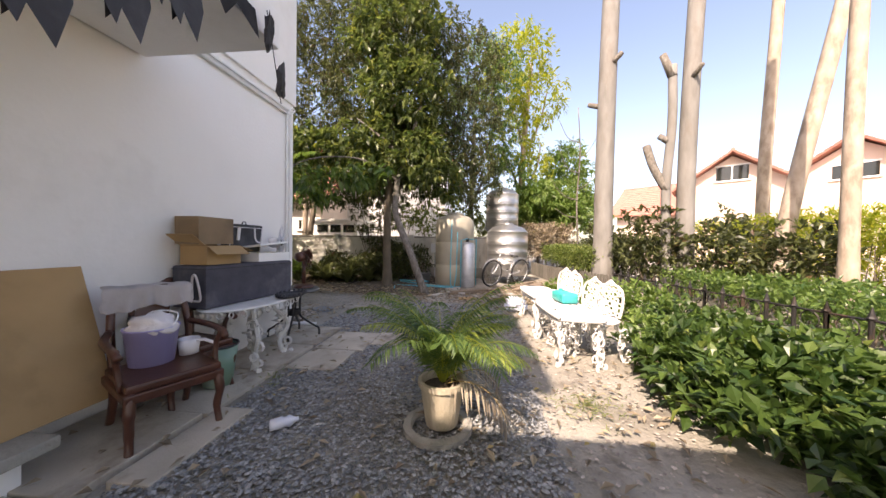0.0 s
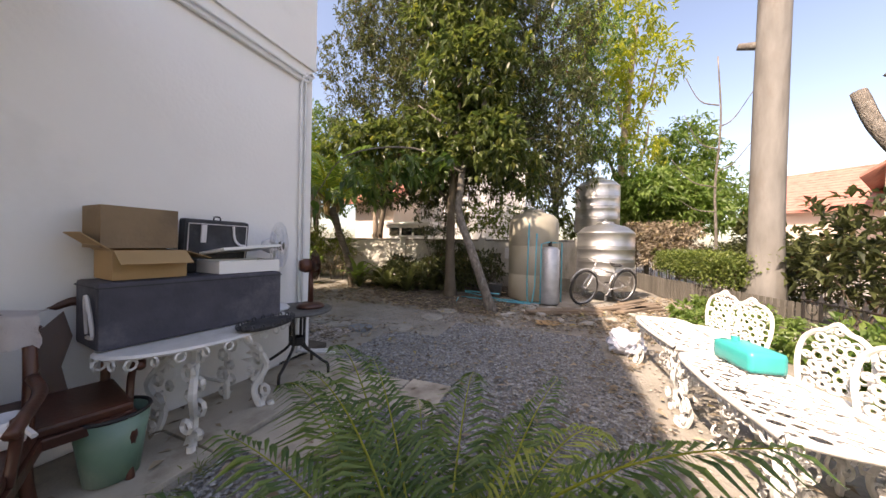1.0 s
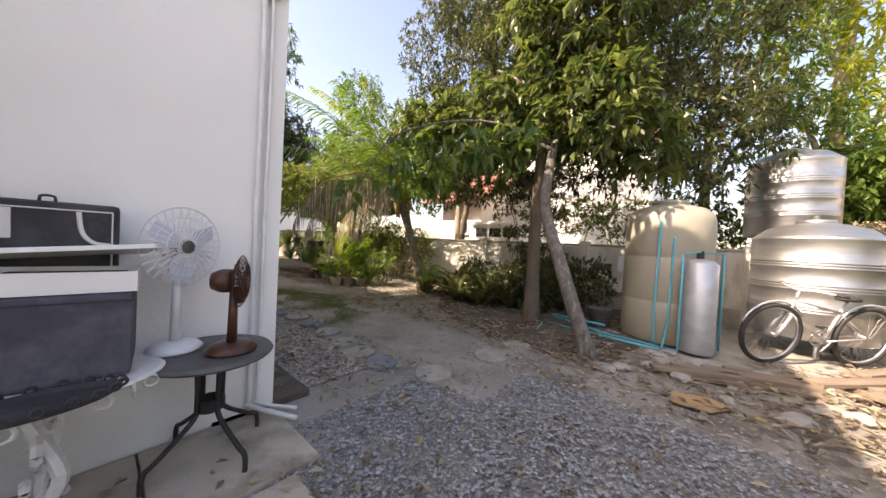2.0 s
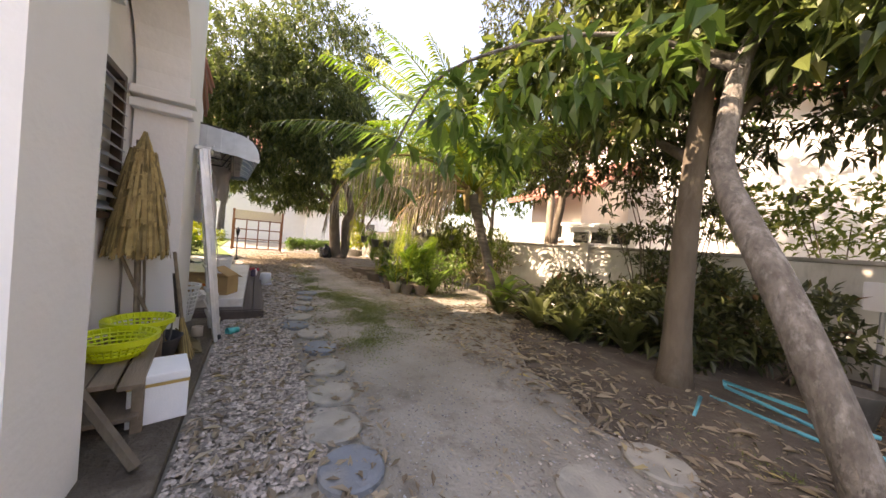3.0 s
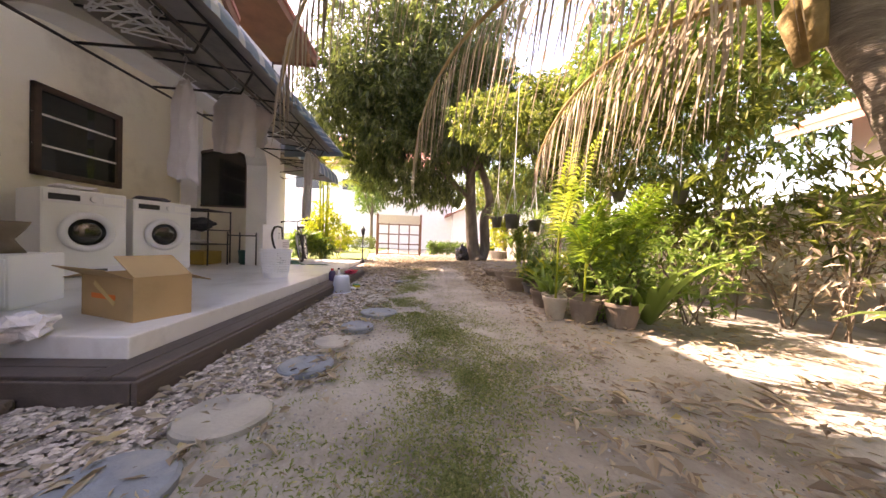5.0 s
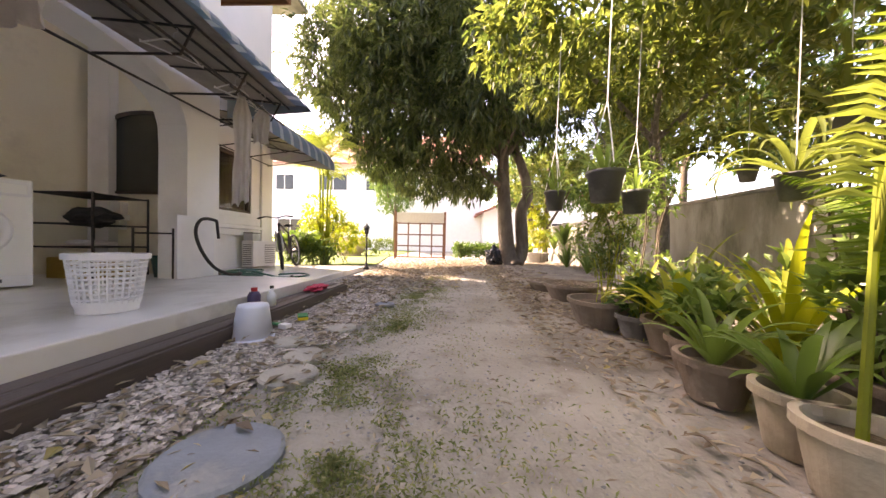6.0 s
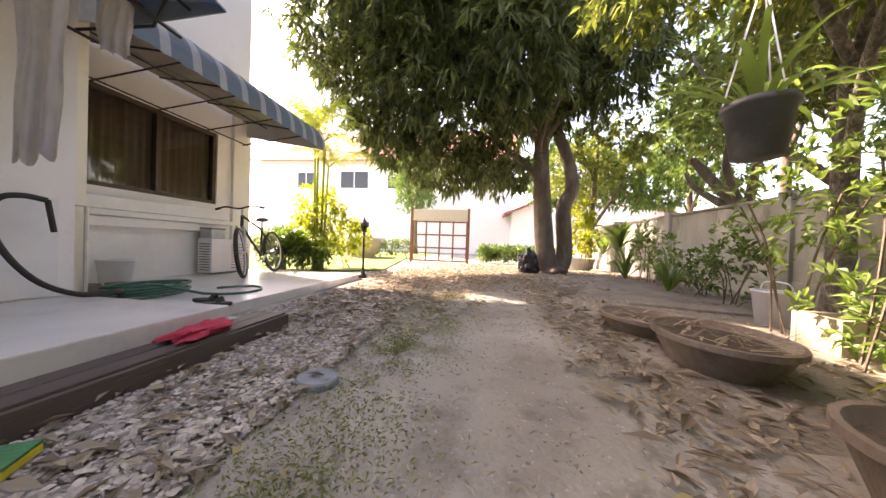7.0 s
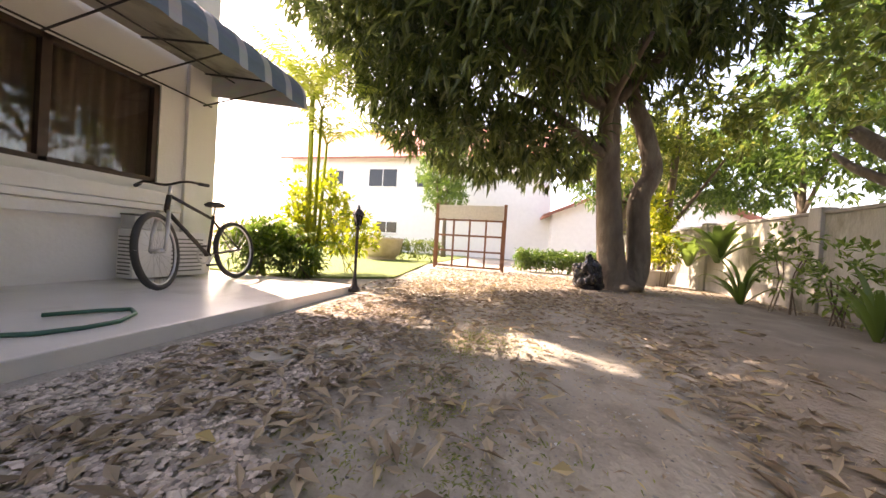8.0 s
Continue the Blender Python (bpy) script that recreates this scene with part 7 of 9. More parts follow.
def stepladder():
    o = Vector((-2.24, 0.26, 0.0))
    t = thing("stepladder", "tall weathered aluminium stepladder standing against the wall end", "ladder", o)
    feet = (Vector((-2.12, 0.26, 0)) - o, Vector((-2.47, 0.19, 0)) - o)
    tops = (Vector((-2.15, 0.085, 1.66)) - o, Vector((-2.35, 0.055, 1.66)) - o)

    def bar(a, b, w, d):
        """A flat bar from a to b, w wide across the ladder, d deep."""
        x = (feet[0] - feet[1]).normalized()
        z = (b - a).normalized()
        y = z.cross(x).normalized()
        x = y.cross(z)
        m = Matrix((x, y, z)).transposed().to_4x4()
        m.translation = a
        return shift(box(-w / 2, w / 2, -d / 2, d / 2, 0, (b - a).length, 0.004), m)
    for f, p in zip(feet, tops):
        part("rail", bar(f, p, 0.024, 0.06), M["alu"], t)
        part("back_rail", bar(Vector((f.x + 0.075, f.y + 0.0, 0.0)), p + Vector((0.03, -0.03, -0.02)), 0.05, 0.03), M["alu"], t)
        part("foot", bar(f, f + (p - f) * 0.025, 0.032, 0.065), M["rubber"], t)
    for k in range(7):
        f = (k + 0.9) / 7.6
        a, b = feet[0].lerp(tops[0], f), feet[1].lerp(tops[1], f)
        m = (a + b) / 2
        part("tread", shift(box(-(a - b).length / 2, (a - b).length / 2, -0.05, 0.03, -0.012, 0.01, 0.003), Matrix.Translation(m) @ Matrix.Rotation(math.atan2((a - b).y, (a - b).x), 4, "Z")), M["alu"], t)
        for q, s in ((a, -1), (b, 1)):
            part("brace", tube([q + Vector((s * 0.06, 0.03, -0.01)), q + Vector((s * 0.005, 0.03, -0.07))], 0.005, 4), M["alu"], t)
    part("cap", shift(box(-0.1, 0.1, -0.06, 0.05, -0.01, 0.025, 0.008), Matrix.Translation((tops[0] + tops[1]) / 2)), M["alu"], t)
    for z in (0.3, 0.7, 1.1, 1.4):
        f = z / 1.7
        a, b = feet[0].lerp(tops[0], f) * 1, feet[1].lerp(tops[1], f) * 1
        a.y -= 0.05
        b.y -= 0.05
        part("back_bar", tube([a, b], 0.008, 5), M["alu"], t)
    part("rope", tube(curve_pts([tops[0] + Vector((0.02, 0.02, 0)), feet[0].lerp(tops[0], 0.7) + Vector((0.04, 0.03, 0)), feet[0].lerp(tops[0], 0.4) + Vector((0.02, 0.05, 0))], 5), 0.004, 5), M["cloth"], t)


stepladder()


def broom(at, top, label, color="straw", head="bristle"):
    t = thing("broom", label, "broom", at)
    tp = Vector(top) - Vector(at)
    part("handle", tube([tp.normalized() * 0.28, tp], 0.011, 7), M["plank"] if head == "bristle" else M["iron"], t)
    if head == "bristle":
        V, F = [], []
        d = tp.normalized()
        for k in range(160):
            a = rng.uniform(0, 6.28)
            r = rng.uniform(0.02, 0.1)
            p = d * 0.3 + Vector((0.012 * math.cos(a), 0.012 * math.sin(a), 0))
            q = Vector((r * math.cos(a), r * 0.5 * math.sin(a), rng.uniform(0, 0.03)))
            w = Vector((-math.sin(a), math.cos(a), 0)) * 0.003
            i = len(V)
            V += [tuple(p - w), tuple(p + w), tuple(q + w), tuple(q - w)]
            F.append((i, i + 1, i + 2, i + 3))
        part("bristles", mesh_np("bristles", V, F, M[color]), None, t)
    return t


broom((-1.6, 0.13, 0.035), (-1.66, 0.014, 0.80), "straw yard broom leaning on the wall")
broom((-1.55, 0.05, 0.035), (-1.5, -0.28, 0.95), "straw yard broom leaning in the recess")
broom((-1.99, 0.06, 0.035), (-1.90, 0.014, 0.5), "dark stick of a dustpan leaning on the wall", head="stick")
broom((-1.76, 0.07, 0.035), (-1.70, 0.014, 0.64), "grey iron rod leaning on the wall", head="stick")
t = thing("dustpan", "large olive-brown scoop dustpan on the ground strip", "dustpan", (-1.82, 0.12, 0.036), 8)
part("pan", shift(plate([(-0.15, 0.06), (0.16, 0.07), (0.12, -0.1), (-0.11, -0.1)], 0.006, "z"), pose(0, 0, 0.012, 4)), M["olive"], t)
part("back", shift(plate([(-0.12, 0.0), (0.13, 0.0), (0.07, 0.16), (-0.06, 0.16)], 0.006), pose(0, -0.09, 0.008, 12)), M["olive"], t)
for sx in (-1, 1):
    part("cheek", shift(plate([(-0.1, 0.0), (0.06, 0.0), (-0.1, 0.12)], 0.005, "x"), pose(0.005 + sx * 0.13, 0, 0.012, 0, 0, sx * 12)), M["olive"], t)
t = thing("tin", "small cream tin can beside the ladder", "tin", (-2.14, 0.12, 0.036))
part("can", lathe([(0, 0), (0.04, 0), (0.04, 0.085), (0.036, 0.085), (0.036, 0.01), (0, 0.01)], 18), M["wicker"], t, smooth=True)
t = thing("cup", "teal plastic cup lying by the ladder foot", "cup", (-2.26, 0.37, 0.03))
part("cup", shift(lathe([(0.026, -0.05), (0.034, 0.05), (0.03, 0.05), (0.022, -0.046), (0, -0.046)], 16), pose(0, 0, 0, 90, 0, 30)), M["teal"], t, smooth=True)
t = thing("foam_box", "white foam box with brown tape round its lid", "box", (-0.80, 0.15, 0.036), 12)
part("body", box(-0.2, 0.05, -0.12, 0.1, 0, 0.19, 0.006), M["foam"], t)
part("lid", box(-0.204, 0.054, -0.124, 0.104, 0.196, 0.24, 0.008), M["foam"], t)
part("tape", box(-0.203, 0.053, -0.123, 0.103, 0.182, 0.197), M["tape"], t)


def junk_bench():
    t = thing("wooden_stand", "rough low wooden stand of old planks by the wall", "stand", (-1.05, -0.08, 0.036), 6)
    for k in range(4):
        part("board", box(-0.32, 0.42, -0.2 + 0.09 * k, -0.12 + 0.09 * k, 0.24, 0.262, 0.003, m=pose(0, 0, 0, 0, 2 * (k % 2))), M["plank"], t)
    for x in (-0.28, 0.36):
        for y in (-0.17, 0.13):
            part("leg", box(x - 0.02, x + 0.02, y - 0.02, y + 0.02, 0, 0.24, 0.003), M["plank"], t)
    part("shelf_board", box(-0.32, 0.42, -0.17, 0.14, 0.08, 0.1, 0.003), M["plank"], t)


junk_bench()
solo("timber_prop", finish(tube([(-0.4, 0.16, 0.05), (-0.62, -0.14, 0.42)], 0.022, 6), "timber_prop", M["barkdark"]), "rough timber prop leaning against the stand", "timber")


def basket(at, rz, r0, r1, h, material, label, name="basket", rows=5, cols=22, sx=1.0):
    """An open basket of crossing slats with a rolled rim."""
    t = thing(name, label, "basket", at, rz)
    part("base", lathe([(0, 0), (r0, 0), (r0, 0.012), (0, 0.012)], 28, sx=sx), M[material], t)
    part("rim", lathe([(r1 - 0.004, h - 0.03), (r1 + 0.012, h - 0.028), (r1 + 0.014, h), (r1 - 0.004, h), (r1 - 0.004, h - 0.03)], 28, sx=sx, caps=False), M[material], t)
    part("band", lathe([(r0 - 0.004, 0.0), (r0 + 0.004 + (r1 - r0) * 0.2, h * 0.2), (r0 - 0.001 + (r1 - r0) * 0.2, h * 0.2)], 28, sx=sx, caps=False), M[material], t)
    g = bmesh.new()
    for k in range(cols):
        a = 2 * math.pi * k / cols
        c, s = math.cos(a) * sx, math.sin(a)
        tube([((r0 + (r1 - r0) * f) * c, (r0 + (r1 - r0) * f) * s, h * f) for f in (0.15, 0.55, 0.97)], 0.0055, 4, g, caps=False)
    for k in range(rows):
        f = 0.25 + 0.68 * k / rows
        rr = r0 + (r1 - r0) * f
        tube([(rr * sx * math.cos(2 * math.pi * i / 24), rr * math.sin(2 * math.pi * i / 24), h * f) for i in range(25)], 0.006, 4, g, caps=False)
    part("lattice", g, M[material], t)
    return t


basket((-1.0, -0.08, 0.30), 0, 0.1, 0.16, 0.11, "lime", "lime green plastic basket on the wooden stand", rows=4, cols=30)
basket((-1.3, -0.06, 0.30), 0, 0.09, 0.15, 0.12, "lime", "lime green plastic colander on the wooden stand", rows=4, cols=30)
t = thing("basin", "black plastic tub behind the green baskets", "tub", (-1.5, -0.06, 0.036))
part("body", lathe([(0, 0), (0.12, 0), (0.17, 0.2), (0.18, 0.205), (0.165, 0.205), (0.115, 0.01), (0, 0.01)], 26), M["black"], t, smooth=True)
part("wheel_rim", ring((0.02, 0.1, 0.26), 0.11, 0.006, bmesh.new(), "y", 24, 5), M["greyplastic"], t)

# ---- laundry terrace ----


def washer(at, rz, label):
    t = thing("washing_machine", label, "washing machine", at, rz, group="washing machines")
    w, d, h = 0.56, 0.52, 0.82
    part("body", box(-w / 2, w / 2, -d, 0, 0.015, h, 0.012), M["paint"], t)
    part("control_panel", box(-w / 2 + 0.01, w / 2 - 0.01, 0, 0.012, h - 0.13, h - 0.015, 0.004), M["whiteplastic"], t)
    part("display", box(0.05, 0.24, 0.012, 0.016, h - 0.105, h - 0.05), M["black"], t)
    part("knob", shift(lathe([(0, 0), (0.03, 0), (0.027, 0.025), (0, 0.027)], 18), pose(-0.04, 0.012, h - 0.075, -90)), M["whiteplastic"], t)
    part("drawer", box(-0.25, -0.1, 0.012, 0.018, h - 0.11, h - 0.04, 0.003), M["paint"], t)
    part("door_rim", shift(lathe([(0.125, 0), (0.185, 0), (0.19, 0.02), (0.17, 0.035), (0.13, 0.03), (0.125, 0)], 32, caps=False), pose(0, 0.001, 0.43, -90)), M["whiteplastic"], t, smooth=True)
    part("door_glass", shift(lathe([(0, 0.02), (0.08, 0.018), (0.135, 0.004)], 28), pose(0, 0.004, 0.43, -90)), M["glass"], t, smooth=True)
    part("plinth", box(-w / 2 + 0.004, w / 2 - 0.004, 0, 0.006, 0.02, 0.1, 0.002), M["whiteplastic"], t)
    part("badge", box(-0.14, -0.02, 0.006, 0.008, 0.05, 0.075), M["greyplastic"], t)
    return t


first = washer((-5.46, -1.46, 0.19), -25, "white front-loading washing machine with dark round door")
copy_thing(first, pose(-4.72, -1.55, 0.19, 0, 0, -25))
t = thing("cabinet", "small white cabinet beside the washing machines", "cabinet", (-3.5, -0.8, 0.19), 20)
part("body", box(-0.2, 0.2, -0.2, 0.2, 0, 0.3, 0.008), M["paint"], t)
part("door", box(0.2, 0.212, -0.19, 0.19, 0.02, 0.28, 0.004), M["paint"], t)
t = thing("mortar", "dark brown clay mortar bowl on the white cabinet", "mortar", (-3.5, -0.8, 0.492))
part("body", lathe([(0, 0), (0.13, 0), (0.1, 0.05), (0.085, 0.08), (0.12, 0.13), (0.14, 0.17), (0.145, 0.185), (0.125, 0.185), (0.09, 0.1), (0, 0.09)], 26), M["clay"], t, smooth=True)
c = carton((-3.36, -0.16, 0.19), 68, 0.44, 0.26, 0.22, "brown carton printed with an orange arrow on the terrace", True, (155, 200, 190, 30))
part("print_mark", box(0.1, 0.3, -0.004, -0.001, 0.1, 0.125, m=Matrix.Translation((0, 0, 0.0))), mat("orange_ink", (0.7, 0.16, 0.02), None, 0.8, 5, 0), c)
part("print_mark", shift(box(-0.1, 0.1, -0.004, -0.001, -0.012, 0.012), pose(0.21, -0.001, 0.13, 0, 30)), M["tape"], c)
solo("plastic_bag", finish(shift(crumple((0.085, 0.08, 0.05), 21.0, 3, 1, 0.6), pose(-2.98, 0.02, 0.235)), "plastic_bag", M["cloth"]), "small white knotted plastic bag on the terrace", "bag")
basket((-2.72, -0.12, 0.036), 0, 0.12, 0.17, 0.36, "whiteplastic", "tall white laundry basket beside the ladder", "laundry_basket", 6, 24)
basket((-5.08, 0.03, 0.192), 0, 0.12, 0.155, 0.31, "whiteplastic", "tall white laundry basket on the terrace floor", "laundry_basket", 8, 30)
t = thing("mop", "long-handled mop with dark blue head leaning upside down", "mop", (-3.28, -0.6, 0.19))
part("handle", tube([(0, 0.1, 0), (-0.09, -0.10, 0.74)], 0.011, 7), M["galv"], t)
part("head", shift(crumple((0.075, 0.03, 0.16), 2.0, 3, 1, 0.3), pose(-0.10, -0.10, 0.85)), mat("blue_mop", (0.05, 0.07, 0.13), (0.035, 0.05, 0.1), 0.95, 20, 0.5), t)


def rack(at, rz, w, d, h, shelves, label, name="wire_rack"):
    t = thing(name, label, "rack", at, rz)
    for x in (-w / 2, w / 2):
        for y in (-d / 2, d / 2):
            part("upright", tube([(x, y, 0), (x, y, h)], 0.011, 6), M["iron"], t)
    for z in shelves:
        sh = new("shelf")
        sh.parent = t
        for y in (-d / 2, d / 2):
            part("shelf_bar", tube([(-w / 2, y, z), (w / 2, y, z)], 0.009, 5), M["iron"], sh)
        for k in range(int(w / 0.05) + 1):
            x = -w / 2 + 0.05 * k
            part("wire", tube([(x, -d / 2, z), (x, d / 2, z)], 0.004, 4), M["iron"], sh)
    return t


rack((-6.42, -1.75, 0.19), 90, 0.62, 0.5, 0.82, (0.3, 0.52, 0.81), "black iron rack with bundles in the alcove")
solo("folded_laundry", finish(shift(crumple((0.18, 0.2, 0.09), 31.0, 3, 1, 0.4), pose(-6.42, -1.75, 0.79)), "folded_laundry", M["black"]), "dark bundle of laundry on the rack shelf", "laundry")
solo("folded_laundry", finish(shift(crumple((0.16, 0.2, 0.03), 33.0, 3, 1, 0.3), pose(-6.4, -1.75, 0.53)), "folded_laundry", M["cloth"]), "folded white cloth on the rack shelf", "laundry")
t = thing("crate", "yellow plastic crate under the rack", "crate", (-6.42, -1.75, 0.19))
part("body", box(-0.2, 0.2, -0.22, 0.22, 0, 0.2, 0.01), mat("dull_yellow_plastic", (0.42, 0.28, 0.05), (0.34, 0.22, 0.04), 0.5, 5, 0.05), t)
rack((-6.55, -1.1, 0.19), 90, 0.42, 0.3, 0.5, (0.45,), "small black iron stool by the pillar", "iron_stool")
t = thing("bucket", "dark green bucket on the alcove floor", "bucket", (-6.55, -1.1, 0.19))
part("body", lathe([(0, 0), (0.1, 0), (0.13, 0.22), (0.135, 0.22), (0.125, 0.21), (0.095, 0.01), (0, 0.01)], 20), mat("dark_teal_plastic", (0.02, 0.10, 0.09), (0.02, 0.13, 0.11), 0.4, 5, 0), t, smooth=True)
for x, y, z in ((-5.56, -1.68, 1.012), (-4.82, -1.77, 1.012)):
    solo("folded_cloth", finish(shift(crumple((0.17, 0.14, 0.035), x, 3, 1, 0.4), pose(x, y, z + 0.03)), "folded_cloth", M["navy"] if x < -5 else M["cloth"]), "crumpled cloth on the washing machine", "cloth")


def hanging_shirt(at, rz, w, h, label, mt="cloth", seed=0.0, cord=0.0):
    t = thing("hanging_garment", label, "garment", at, rz)
    bm = bmesh.new()
    n, m = 14, 18
    g = []
    for j in range(m + 1):
        v = j / m
        row = []
        ww = w * (0.4 + 0.6 * min(1, v * 5)) * (1 + 0.2 * noise.noise((v * 3, seed, 0))) * (1 - 0.1 * v)
        for i in range(n + 1):
            u = i / n - 0.5
            row.append(bm.verts.new((u * ww + 0.008 * math.sin(v * 4 + seed), (0.022 * math.sin(u * 16 + seed + v * 2) + 0.02 * noise.noise((u * 7, v * 4, seed))) * (0.3 + v), -v * h * (1 + 0.12 * noise.noise((u * 3, seed, 1))))))
        g.append(row)
    for j in range(m):
        for i in range(n):
            bm.faces.new((g[j][i], g[j][i + 1], g[j + 1][i + 1], g[j + 1][i]))
    bmesh.ops.solidify(bm, geom=bm.faces[:], thickness=0.008)
    part("garment", bm, M[mt], t, smooth=True)
    part("hanger", tube([(-w * 0.42, 0, -0.03), (0, 0, 0.05), (w * 0.42, 0, -0.03), (-w * 0.42, 0, -0.03)], 0.004, 5), M["whiteplastic"], t)
    part("hook", tube(curve_pts([(0, 0, 0.05), (0.0, 0, 0.1), (0.03, 0, 0.14), (0.0, 0, 0.17), (-0.02, 0, 0.15)], 4), 0.003, 5), M["alu"], t)
    if cord:
        part("cord", tube([(0, 0, 0.16), (0, 0, 0.17 + cord)], 0.003, 4), M["alu"], t)
    return t


hanging_shirt((-6.26, -0.1, 1.93), 135, 0.15, 1.0, "long white garment hanging from the awning frame")
hanging_shirt((-6.55, -0.1, 1.93), 130, 0.15, 0.34, "small white garment on a hanger", seed=2.0)
hanging_shirt((-3.97, -0.12, 1.76), 65, 0.32, 0.72, "white shirt hanging under the awning", seed=4.0, cord=0.16)
hanging_shirt((-4.55, -0.12, 1.95), 75, 0.44, 0.56, "pale garment hanging under the awning", seed=5.5)
hanging_shirt((-4.84, -0.12, 1.95), 80, 0.42, 0.4, "short white garment hanging under the awning", seed=7.3)
for k, (x, y) in enumerate(((-3.22, -0.12), (-3.27, -0.12), (-3.45, -0.12), (-3.5, -0.12), (-3.6, -0.12), (-3.68, -0.12), (-3.75, -0.12), (-3.32, -0.12), (-3.4, -0.12), (-3.55, -0.12), (-5.6, -0.12), (-6.2, -0.12), (-6.3, -0.12))):
    t = thing("clothes_hanger", "empty white clothes hanger on the awning rail", "hanger", (x, y, 1.957), 60 + 9 * k, group="clothes hangers")
    part("bar", tube(curve_pts([(-0.17, 0, -0.05), (-0.16, 0, -0.06), (0, 0, 0.04), (0.16, 0, -0.06), (0.17, 0, -0.05)], 3), 0.006, 5), M["whiteplastic"], t)
    part("lower_bar", tube([(-0.16, 0, -0.06), (0.16, 0, -0.06)], 0.005, 5), M["whiteplastic"], t)
    part("hook", tube(curve_pts([(0, 0, 0.04), (0, 0, 0.09), (0.025, 0, 0.12), (0, 0, 0.15)], 3), 0.003, 5), M["alu"], t)
t = thing("clothes_rail", "dark iron clothes rail under the awning", "rail")
part("rail", tube([(-3.17, -0.12, 2.1), (-6.8, -0.12, 2.1)], 0.012, 7), M["iron"], t)
for y, z in ((0.16, 2.07), (0.36, 2.03)):
    part("rail", tube([(-3.2, y, z), (-4.3, y, z)], 0.009, 6), M["iron"], t)
    for x in (-3.25, -4.25):
        part("hanger_rod", tube([(x, y, z), (x, y, z + 0.06)], 0.006, 5), M["iron"], t)
for x in (-3.2, -4.8, -6.75):
    part("hanger_rod", tube([(x, -0.12, 2.1), (x, -0.12, 2.14)], 0.006, 5), M["iron"], t)

# ---- terrace edge clutter ----
t = thing("bucket", "upturned milky plastic bucket at the terrace step", "bucket", (-5.28, 0.70, 0.0), 0)
part("body", lathe([(0.105, 0), (0.11, 0.0), (0.085, 0.19), (0.08, 0.205), (0, 0.21)], 28), M["clearplastic"], t, smooth=True)
part("rim", ring((0, 0, 0.008), 0.112, 0.008, bmesh.new(), "z", 26, 5), M["clearplastic"], t)
t = thing("bottle", "dark detergent bottle with red cap on the step", "bottle", (-5.58, 0.5, 0.102))
part("body", lathe([(0, 0), (0.04, 0), (0.042, 0.01), (0.042, 0.1), (0.03, 0.125), (0.016, 0.13)], 16), mat("dark_violet_plastic", (0.05, 0.03, 0.09), None, 0.3, 5, 0), t, smooth=True)
part("cap", lathe([(0.02, 0.13), (0.02, 0.155), (0, 0.157)], 12), mat("red_plastic", (0.5, 0.03, 0.03), None, 0.4, 5, 0), t)
t = thing("bottle", "white spray bottle by the bucket", "bottle", (-5.72, 0.54, 0.102))
part("body", lathe([(0, 0), (0.03, 0), (0.032, 0.08), (0.012, 0.11), (0.012, 0.13), (0, 0.13)], 14), M["whiteplastic"], t, smooth=True)
part("cap", lathe([(0.014, 0.13), (0.014, 0.15), (0, 0.15)], 10), M["black"], t)
t = thing("sponge", "yellow and green scouring sponge on the gravel", "sponge", (-5.72, 0.78, 0.01), 30)
part("foam", box(-0.06, 0.06, -0.035, 0.035, 0, 0.022, 0.004), mat("yellow_foam", (0.75, 0.62, 0.05), (0.65, 0.52, 0.04), 0.9, 30, 0.4), t)
part("scourer", box(-0.06, 0.06, -0.035, 0.035, 0.023, 0.031, 0.002), mat("green_scourer", (0.04, 0.2, 0.08), None, 0.95, 30, 0.4), t)
t = thing("brush", "green plastic scrubbing brush by the bucket", "brush", (-5.5, 0.7, 0.01), 70)
part("handle", tube([(-0.1, 0, 0.015), (0.08, 0, 0.02)], 0.011, 6), mat("green_plastic", (0.03, 0.3, 0.12), None, 0.4, 5, 0), t)
part("head", box(0.06, 0.13, -0.025, 0.025, 0.0, 0.03, 0.004), M["whiteplastic"], t)
solo("red_cloth", finish(shift(crumple((0.17, 0.08, 0.03), 41.0, 4, 1, 0.6), pose(-6.5, 0.52, 0.125, 0, 0, 10)), "red_cloth", M["red"]), "crumpled red cloth on the wooden step", "cloth")
for x, y, a in ((-7.28, -0.22, 100), (-7.16, -0.06, 120)):
    t = thing("sandal", "dark rubber sandal on the terrace", "sandal", (x, y, 0.082), a, group="pair of sandals")
    part("sole", lathe([(0, 0), (1, 0), (1.03, 0.01), (1, 0.026), (0, 0.026)], 18, sx=0.12, sy=0.048), M["rubber"], t)
    part("strap", tube(curve_pts([(0.03, -0.045, 0.015), (0.05, 0, 0.06), (0.03, 0.045, 0.015)], 4), [0.016] * 9, 6), M["rubber"], t)
t = thing("garden_hose", "green garden hose lying in loops on the terrace", "hose")
pts = []
for k in range(64):
    a = k * 0.42
    pts.append((-7.35 + 0.3 * math.cos(a) * (1 + 0.1 * math.sin(k)), -0.85 + 0.17 * math.sin(a), 0.095 + 0.0016 * k))
pts += [(-7.5, -0.5, 0.1), (-7.62, -0.3, 0.092), (-7.9, -0.25, 0.092), (-8.1, -0.5, 0.092), (-7.8, -0.65, 0.1)]
w = thing("bucket", "plain white plastic bucket under the window", "bucket", (-7.72, -1.72, 0.082))
part("body", lathe([(0, 0), (0.11, 0), (0.14, 0.25), (0.145, 0.25), (0.145, 0.262), (0.132, 0.262), (0.105, 0.01), (0, 0.01)], 24), M["whiteplastic"], w, smooth=True)
